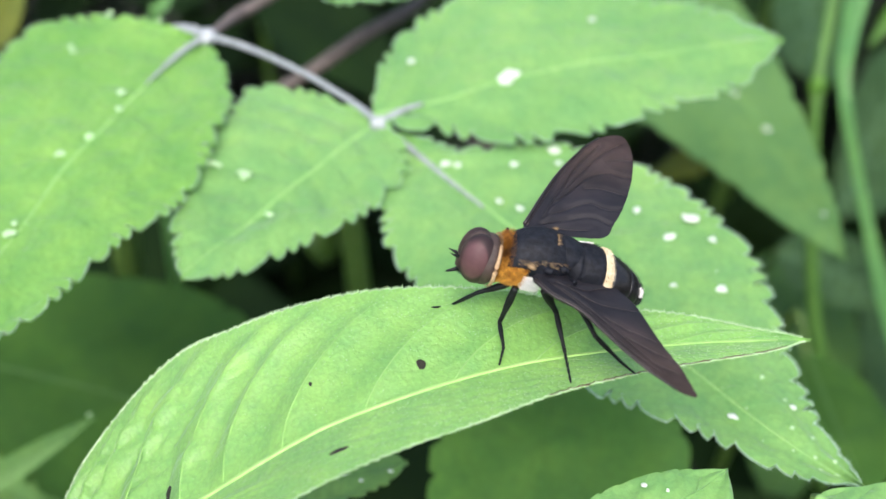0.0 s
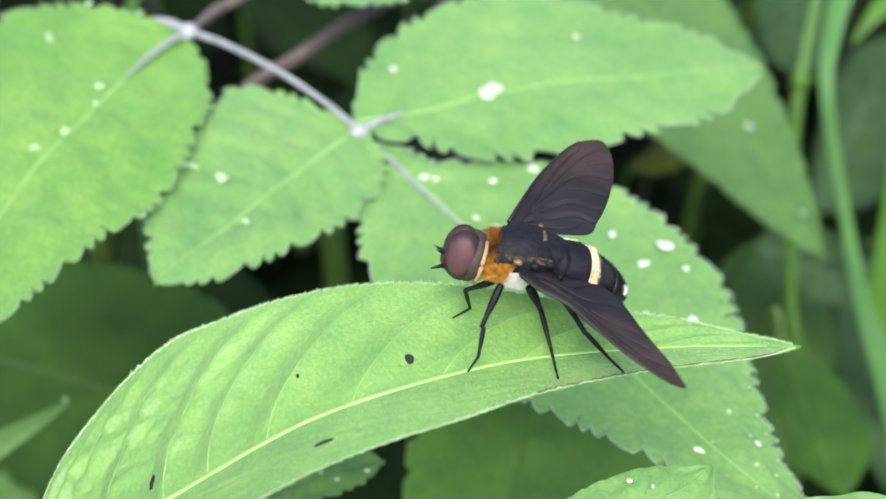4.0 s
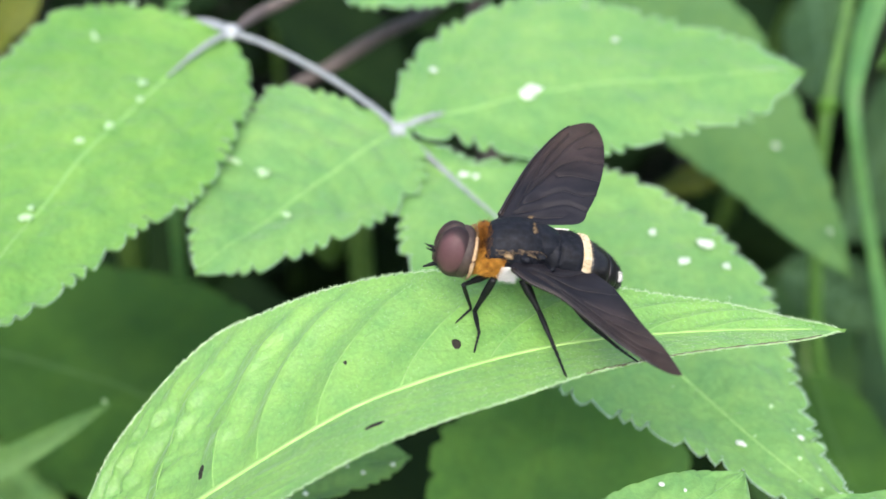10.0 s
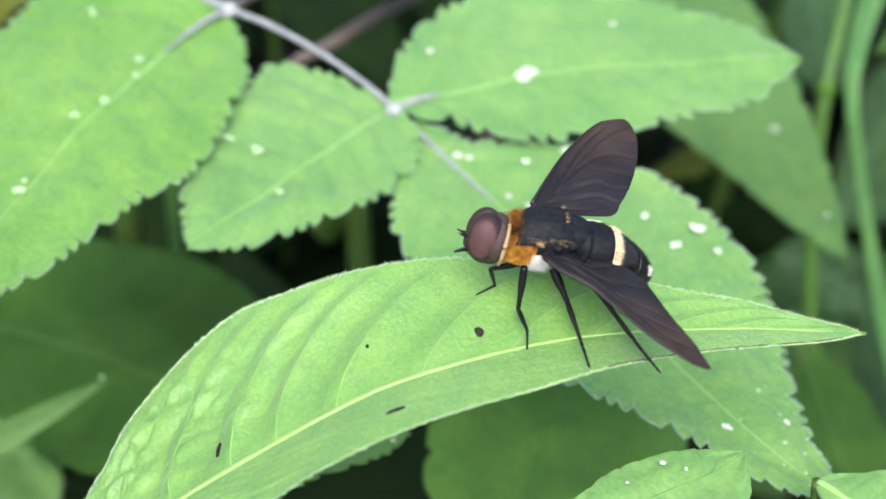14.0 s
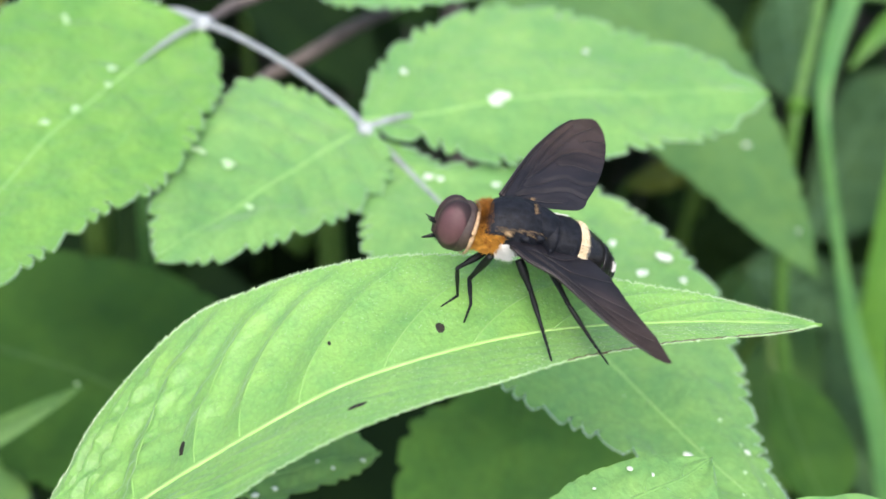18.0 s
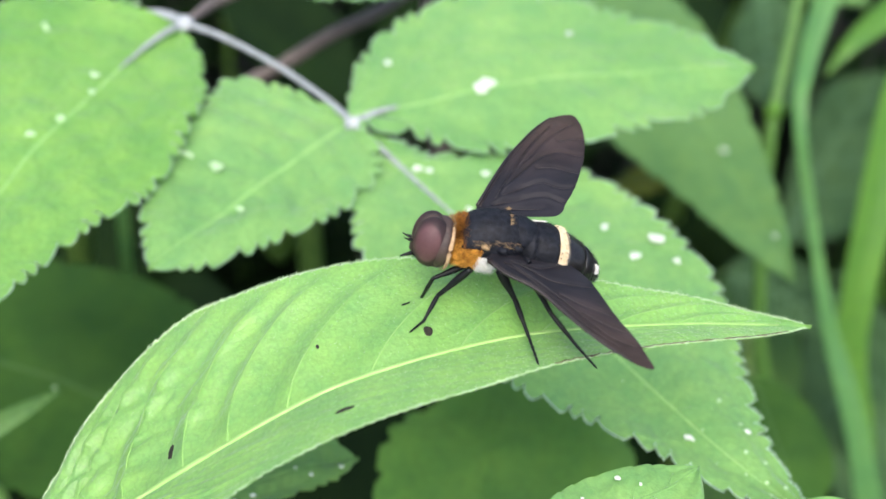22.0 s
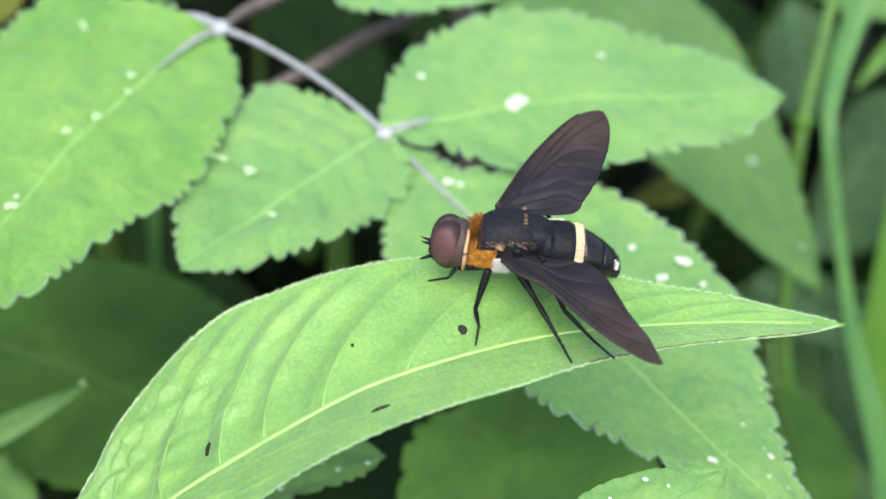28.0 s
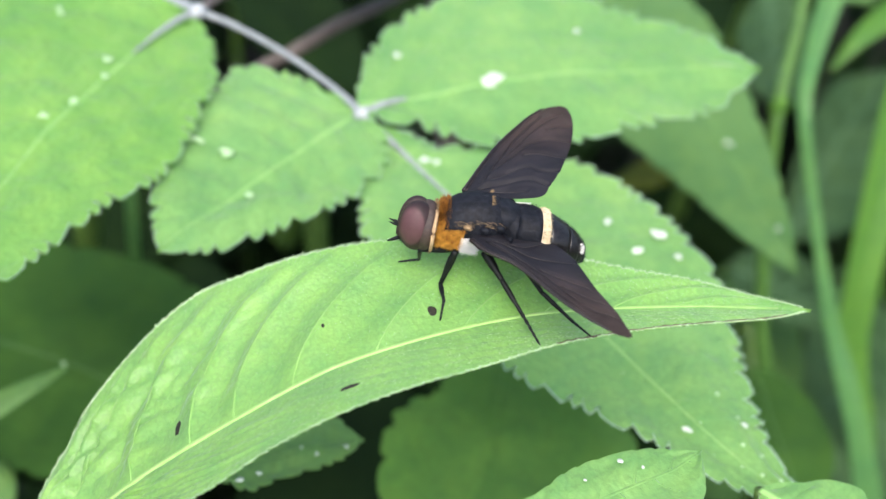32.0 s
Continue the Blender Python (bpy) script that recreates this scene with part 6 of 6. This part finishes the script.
FRONT_ROWS = [
    (0, pose(-0.00221, 0.06136, 0.43378, 0.78, 0.29, 0.23)), (0.5, pose(-0.00238, 0.06130, 0.43375, 0.87, 0.23, -0.01)),
    (1, pose(-0.00210, 0.06175, 0.43380, 0.40, 0.26, 0.02)), (1.5, pose(-0.00266, 0.06179, 0.43418, 1.23, -0.28, 0.94)),
    (2, pose(-0.00184, 0.06146, 0.43436, 0.83, -0.11, -0.13)), (2.5, pose(-0.00198, 0.06147, 0.43433, 1.04, -0.05, 0.35)),
    (3, pose(-0.00148, 0.06101, 0.43388, 0.69, -0.18, -0.99)), (3.5, pose(-0.00153, 0.06212, 0.43400, -0.17, 0.30, -1.03)),
    (5.5, pose(-0.00169, 0.06188, 0.43379, -1.74, -0.62, -0.27)), (6, pose(-0.00138, 0.06181, 0.43357, -0.88, -0.44, -1.53)),
    (6.5, pose(-0.00124, 0.06233, 0.43431, -1.68, -1.23, 0.27)), (7, pose(-0.00080, 0.06264, 0.43418, -2.27, -0.29, -1.45)),
    (7.5, pose(-0.00161, 0.06367, 0.43463, -2.17, -1.05, 0.92)), (8, pose(-0.00030, 0.06227, 0.43441, -0.95, -0.88, -0.64)),
    (8.5, pose(-0.00131, 0.06251, 0.43507, -1.11, -1.53, 1.22)), (9, pose(0.00024, 0.06150, 0.43486, -1.39, -0.69, 0.42)),
    (9.5, pose(-0.00028, 0.06156, 0.43461, -1.14, -1.04, 0.16)), (10, pose(-0.00030, 0.06136, 0.43479, -0.88, -1.27, 0.70)),
    (10.5, pose(0.00011, 0.06154, 0.43456, -1.37, -0.60, 0.27)), (11, pose(-0.00048, 0.06154, 0.43491, -0.64, -1.05, 0.40)),
    (11.5, pose(-0.00018, 0.06069, 0.43422, -1.50, -0.33, -0.24)), (12, pose(-0.00085, 0.06186, 0.43478, -0.84, -0.87, 1.15)),
    (12.5, pose(-0.00008, 0.06016, 0.43366, -1.51, -0.03, -1.21)), (13, pose(0.00029, 0.06258, 0.43496, -2.04, -0.39, 1.44)),
    (13.5, pose(-0.00011, 0.06145, 0.43528, -1.07, -0.81, -0.04)), (14, pose(0.00098, 0.06062, 0.43431, -0.93, -0.30, -0.60)),
    (14.5, pose(0.00020, 0.06246, 0.43540, -1.25, -0.54, 0.90)), (16.5, pose(0.00002, 0.06214, 0.43550, -0.33, -1.44, -0.05)),
    (17, pose(0.00026, 0.06128, 0.43528, -0.13, -1.59, -0.23)), (17.5, pose(-0.00012, 0.06208, 0.43550, -0.57, -1.52, 0.34)),
    (18, pose(0.00028, 0.06271, 0.43514, -0.91, -0.90, 0.11)), (18.5, pose(0.00072, 0.06263, 0.43550, -0.74, -0.93, -0.61)),
    (19, pose(0.00083, 0.06255, 0.43573, -0.41, -1.47, 0.68)), (19.5, pose(0.00094, 0.06144, 0.43499, 0.03, -1.27, -0.73)),
    (20, pose(0.00029, 0.06213, 0.43526, 0.63, -1.80, 0.28)), (20.5, pose(0.00067, 0.06223, 0.43589, 0.49, -1.49, 0.01)),
    (21, pose(0.00101, 0.06218, 0.43542, -0.03, -1.32, -0.75)), (21.5, pose(0.00075, 0.06219, 0.43547, 0.26, -1.44, -0.06)),
    (22, pose(0.00119, 0.06261, 0.43561, -0.47, -1.41, -0.61)), (22.5, pose(0.00050, 0.06255, 0.43552, 0.58, -1.84, -0.39)),
    (23, pose(0.00038, 0.06223, 0.43522, 0.23, -1.51, -0.21)), (23.5, pose(0.00054, 0.06215, 0.43503, 0.18, -1.26, -0.47)),
    (24, pose(0.00094, 0.06248, 0.43526, -0.50, -0.87, -0.95)), (24.5, pose(0.00103, 0.06125, 0.43525, 0.84, -1.62, -1.47)),
    (25, pose(0.00096, 0.06095, 0.43499, 0.65, -1.66, -0.40)), (25.5, pose(0.00122, 0.06188, 0.43640, 0.55, -1.55, -0.68)),
    (27.5, pose(0.00132, 0.06154, 0.43553, 0.54, -2.01, -0.37)), (28, pose(0.00148, 0.06214, 0.43591, 0.47, -2.40, 0.25)),
    (28.5, pose(0.00131, 0.06223, 0.43568, 0.52, -2.14, 0.41)), (29, pose(0.00121, 0.06191, 0.43529, -0.18, -2.01, -0.90)),
    (29.5, pose(0.00136, 0.06184, 0.43611, 0.16, -2.25, 1.44)), (30, pose(0.00158, 0.06162, 0.43540, 0.04, -1.24, -0.81)),
    (30.5, pose(0.00096, 0.06167, 0.43528, -0.00, -0.85, -0.62)), (31, pose(0.00129, 0.06198, 0.43502, 0.21, -1.36, -1.19)),
    (31.5, pose(0.00048, 0.06189, 0.43514, 0.56, -1.85, -0.98)), (32, pose(0.00100, 0.06250, 0.43562, -0.17, -1.61, -0.40)),
]
CORNER_ROWS = [
    (0, pose(0.01433, 0.05754, 0.42843, 0.00, -0.00, -0.00)), (0.5, pose(0.01398, 0.05770, 0.42848, -0.00, -0.00, -0.00)),
    (1, pose(0.01428, 0.05774, 0.42858, -0.00, -0.00, -0.00)), (1.5, pose(0.01437, 0.05757, 0.42846, 0.00, -0.00, -0.00)),
    (2, pose(0.01446, 0.05792, 0.42877, -0.00, -0.00, -0.00)), (2.5, pose(0.01421, 0.05773, 0.42855, 0.00, -0.00, -0.00)),
    (3, pose(0.01455, 0.05784, 0.42872, -0.00, 0.00, -0.00)), (3.5, pose(0.01490, 0.05821, 0.42908, -0.00, 0.00, 0.00)),
    (5.5, pose(0.01458, 0.05794, 0.42880, -0.00, -0.00, -0.00)), (6, pose(0.01505, 0.05785, 0.42883, -0.00, 0.00, 0.00)),
    (6.5, pose(0.01463, 0.05826, 0.42907, -0.00, -0.00, -0.00)), (7, pose(0.01482, 0.05856, 0.42936, -0.00, 0.00, -0.00)),
    (7.5, pose(0.01494, 0.05841, 0.42927, -0.00, 0.00, 0.00)), (8, pose(0.01521, 0.05845, 0.42935, -0.00, 0.00, 0.00)),
    (8.5, pose(0.01472, 0.05801, 0.42888, 0.00, -0.00, -0.00)), (9, pose(0.01563, 0.05761, 0.42880, 0.00, 0.00, 0.00)),
    (9.5, pose(0.01529, 0.05736, 0.42851, 0.00, 0.00, 0.00)), (10, pose(0.01531, 0.05735, 0.42850, 0.00, 0.00, 0.00)),
    (10.5, pose(0.01510, 0.05781, 0.42883, -0.00, 0.00, -0.00)), (11, pose(0.01472, 0.05802, 0.42891, -0.00, -0.00, -0.00)),
    (11.5, pose(0.01554, 0.05707, 0.42834, 0.00, 0.00, 0.00)), (12, pose(0.01510, 0.05733, 0.42844, -0.00, -0.00, -0.00)),
    (12.5, pose(0.01566, 0.05634, 0.42780, 0.00, 0.00, 0.00)), (13, pose(0.01544, 0.05762, 0.42880, -0.00, 0.00, 0.00)),
    (13.5, pose(0.01522, 0.05745, 0.42858, 0.00, 0.00, 0.00)), (14, pose(0.01526, 0.05728, 0.42844, 0.00, 0.00, 0.00)),
    (14.5, pose(0.01484, 0.05800, 0.42895, -0.00, -0.00, -0.00)), (16.5, pose(0.01516, 0.05850, 0.42945, -0.00, 0.00, 0.00)),
    (17, pose(0.01545, 0.05759, 0.42876, 0.00, 0.00, 0.00)), (17.5, pose(0.01539, 0.05771, 0.42884, -0.00, 0.00, 0.00)),
    (18, pose(0.01506, 0.05833, 0.42928, -0.00, 0.00, -0.00)), (18.5, pose(0.01525, 0.05850, 0.42946, -0.00, 0.00, 0.00)),
    (19, pose(0.01578, 0.05800, 0.42917, -0.00, 0.00, 0.00)), (19.5, pose(0.01558, 0.05756, 0.42875, 0.00, 0.00, 0.00)),
    (20, pose(0.01542, 0.05768, 0.42882, -0.00, 0.00, 0.00)), (20.5, pose(0.01549, 0.05827, 0.42933, -0.00, 0.00, 0.00)),
    (21, pose(0.01541, 0.05832, 0.42935, -0.00, 0.00, 0.00)), (21.5, pose(0.01585, 0.05790, 0.42910, -0.00, 0.00, 0.00)),
    (22, pose(0.01600, 0.05797, 0.42920, -0.00, 0.00, 0.00)), (22.5, pose(0.01546, 0.05823, 0.42928, -0.00, 0.00, -0.00)),
    (23, pose(0.01549, 0.05829, 0.42934, -0.00, 0.00, 0.00)), (23.5, pose(0.01515, 0.05790, 0.42892, -0.00, 0.00, 0.00)),
    (24, pose(0.01497, 0.05770, 0.42871, 0.00, -0.00, 0.00)), (24.5, pose(0.01562, 0.05783, 0.42899, -0.00, 0.00, 0.00)),
    (25, pose(0.01600, 0.05725, 0.42860, 0.00, 0.00, 0.00)), (25.5, pose(0.01616, 0.05845, 0.42963, -0.00, 0.00, 0.00)),
    (27.5, pose(0.01582, 0.05767, 0.42890, 0.00, 0.00, 0.00)), (28, pose(0.01614, 0.05790, 0.42920, -0.00, 0.00, 0.00)),
    (28.5, pose(0.01587, 0.05794, 0.42916, -0.00, 0.00, 0.00)), (29, pose(0.01568, 0.05790, 0.42908, -0.00, 0.00, 0.00)),
    (29.5, pose(0.01636, 0.05735, 0.42880, 0.00, 0.00, 0.00)), (30, pose(0.01605, 0.05683, 0.42827, 0.00, 0.00, 0.00)),
    (30.5, pose(0.01528, 0.05740, 0.42855, -0.00, -0.00, -0.00)), (31, pose(0.01572, 0.05773, 0.42895, -0.00, 0.00, 0.00)),
    (31.5, pose(0.01548, 0.05739, 0.42859, 0.00, 0.00, 0.00)), (32, pose(0.01605, 0.05776, 0.42906, -0.00, 0.00, 0.00)),
]
TIP_ROWS = [
    (0, pose(-0.04020, 0.09440, 0.39470, 0.00, -0.00, 0.00)), (0.5, pose(-0.04020, 0.09440, 0.39470, 0.00, -0.00, 0.00)),
    (1, pose(-0.04020, 0.09440, 0.39470, 0.00, -0.00, 0.00)), (1.5, pose(-0.04020, 0.09440, 0.39470, 0.00, -0.00, 0.00)),
    (2, pose(-0.04023, 0.09448, 0.39478, -0.00, -0.00, 0.00)), (2.5, pose(-0.04020, 0.09481, 0.39507, -0.00, -0.00, 0.00)),
    (3, pose(-0.03962, 0.09436, 0.39447, 0.00, 0.00, 0.00)), (3.5, pose(-0.03978, 0.09496, 0.39504, -0.00, -0.00, 0.00)),
    (5.5, pose(-0.04040, 0.09478, 0.39512, -0.00, -0.00, -0.00)), (6, pose(-0.04037, 0.09467, 0.39500, -0.00, -0.00, -0.00)),
    (6.5, pose(-0.03977, 0.09509, 0.39516, -0.00, 0.00, 0.00)), (7, pose(-0.03968, 0.09571, 0.39569, -0.00, 0.00, 0.00)),
    (7.5, pose(-0.03996, 0.09549, 0.39559, -0.00, -0.00, 0.00)), (8, pose(-0.03972, 0.09515, 0.39519, -0.00, 0.00, 0.00)),
    (8.5, pose(-0.03954, 0.09523, 0.39521, -0.00, 0.00, 0.00)), (9, pose(-0.03924, 0.09459, 0.39453, 0.00, 0.00, 0.00)),
    (9.5, pose(-0.03926, 0.09468, 0.39463, -0.00, 0.00, 0.00)), (10, pose(-0.03888, 0.09467, 0.39449, 0.00, 0.00, 0.00)),
    (10.5, pose(-0.03919, 0.09464, 0.39457, -0.00, 0.00, 0.00)), (11, pose(-0.03949, 0.09487, 0.39488, -0.00, 0.00, 0.00)),
    (11.5, pose(-0.03918, 0.09402, 0.39401, 0.00, 0.00, 0.00)), (12, pose(-0.03951, 0.09480, 0.39484, -0.00, -0.00, 0.00)),
    (12.5, pose(-0.03906, 0.09366, 0.39366, 0.00, 0.00, 0.00)), (13, pose(-0.03837, 0.09544, 0.39507, -0.00, 0.00, 0.00)),
    (13.5, pose(-0.03934, 0.09498, 0.39496, -0.00, -0.00, -0.00)), (14, pose(-0.03901, 0.09443, 0.39433, 0.00, 0.00, 0.00)),
    (14.5, pose(-0.03915, 0.09554, 0.39542, -0.00, 0.00, 0.00)), (16.5, pose(-0.03899, 0.09558, 0.39539, -0.00, 0.00, 0.00)),
    (17, pose(-0.03893, 0.09500, 0.39484, 0.00, 0.00, 0.00)), (17.5, pose(-0.03857, 0.09496, 0.39468, -0.00, 0.00, 0.00)),
    (18, pose(-0.03833, 0.09539, 0.39499, -0.00, 0.00, 0.00)), (18.5, pose(-0.03863, 0.09565, 0.39532, -0.00, 0.00, 0.00)),
    (19, pose(-0.03822, 0.09537, 0.39492, -0.00, 0.00, 0.00)), (19.5, pose(-0.03847, 0.09498, 0.39465, 0.00, 0.00, 0.00)),
    (20, pose(-0.03850, 0.09525, 0.39491, -0.00, 0.00, 0.00)), (20.5, pose(-0.03808, 0.09566, 0.39516, -0.00, 0.00, 0.00)),
    (21, pose(-0.03801, 0.09558, 0.39505, -0.00, 0.00, 0.00)), (21.5, pose(-0.03831, 0.09556, 0.39513, -0.00, 0.00, 0.00)),
    (22, pose(-0.03847, 0.09564, 0.39526, -0.00, 0.00, 0.00)), (22.5, pose(-0.03842, 0.09540, 0.39501, -0.00, 0.00, 0.00)),
    (23, pose(-0.03868, 0.09546, 0.39515, -0.00, 0.00, 0.00)), (23.5, pose(-0.03838, 0.09533, 0.39493, -0.00, 0.00, 0.00)),
    (24, pose(-0.03837, 0.09596, 0.39551, -0.00, 0.00, 0.00)), (24.5, pose(-0.03855, 0.09548, 0.39513, -0.00, 0.00, 0.00)),
    (25, pose(-0.03815, 0.09496, 0.39451, 0.00, 0.00, 0.00)), (25.5, pose(-0.03828, 0.09597, 0.39549, -0.00, 0.00, 0.00)),
    (27.5, pose(-0.03867, 0.09504, 0.39476, 0.00, 0.00, 0.00)), (28, pose(-0.03871, 0.09534, 0.39507, -0.00, 0.00, 0.00)),
    (28.5, pose(-0.03877, 0.09531, 0.39506, -0.00, 0.00, 0.00)), (29, pose(-0.03790, 0.09491, 0.39444, 0.00, 0.00, 0.00)),
    (29.5, pose(-0.03806, 0.09490, 0.39448, -0.00, 0.00, 0.00)), (30, pose(-0.03882, 0.09513, 0.39495, -0.00, 0.00, 0.00)),
    (30.5, pose(-0.03873, 0.09547, 0.39523, -0.00, 0.00, 0.00)), (31, pose(-0.03834, 0.09532, 0.39496, -0.00, 0.00, 0.00)),
    (31.5, pose(-0.03865, 0.09552, 0.39525, -0.00, 0.00, 0.00)), (32, pose(-0.03848, 0.09599, 0.39563, -0.00, 0.00, 0.00)),
]
LEG_RF = Leg((0.99, 0.13, -2.95), 2.56, 3.4, 1.6, (2.83, 2.42, 0.73), 1.2, -90)
LEG_LF = Leg((0.84, 1.45, -2.6), 3.45, 2.27, 1.5, (0.29, -2.31, -0.51), 1.35, -54)
LEG_LM = Leg((-1.32, 1.3, -2.4), 2.53, 2.99, 2.82, (-1.46, -0.86, -1.49), 1.55, 5.6)
LEG_LH = Leg((-3.0, 0.9, -1.61), 4.99, 3.01, 2.15, (0.44, 1.78, 0.01), 1.35, 12.7)
LEG_RM = Leg((0.3, -1.2, -2.8), 3.8, 3.4, 2.4, (0.3, -0.5, 0.8), 1.1)
LEG_RH = Leg((-1.2, -1.2, -2.6), 4.4, 4.2, 2.8, (-0.3, -0.4, 0.9), 1.1)
RIGHT_HIND_FOOT = [(0, -6.5, -5.0, -4.6), (14, -7.5, -4.8, -4.4), (25.5, -7.5, -4.8, -4.4), (29, -7.5, -4.8, -4.4), (29.5, -8.5, -4.6, -3.2), (30, -11.8, -3.2, -2.0),
                   (30.5, -12.3, -3.2, -2.4), (31, -12.6, -3.0, -3.0), (31.5, -9.0, -4.6, -3.6), (32, -8.0, -4.8, -4.2)]
RIGHT_MIDDLE_FOOT = [(0, -0.5, -6.0, -5.2), (32, -2.0, -5.8, -5.0)]


def motions():
    walk(compound, COMPOUND_ROWS)
    walk(front_leaf, FRONT_ROWS)
    walk(corner, CORNER_ROWS)
    walk(tip_blade, TIP_ROWS)
    walk(fly, FLY_ROWS)
    LEG_RF.step(RIGHT_FRONT_FOOT)
    LEG_LF.step(LEFT_FRONT_FOOT)
    LEG_LM.step(LEFT_MIDDLE_FOOT)
    LEG_LH.step(LEFT_HIND_FOOT)
    LEG_RM.step(RIGHT_MIDDLE_FOOT)
    LEG_RH.step(RIGHT_HIND_FOOT)


motions()
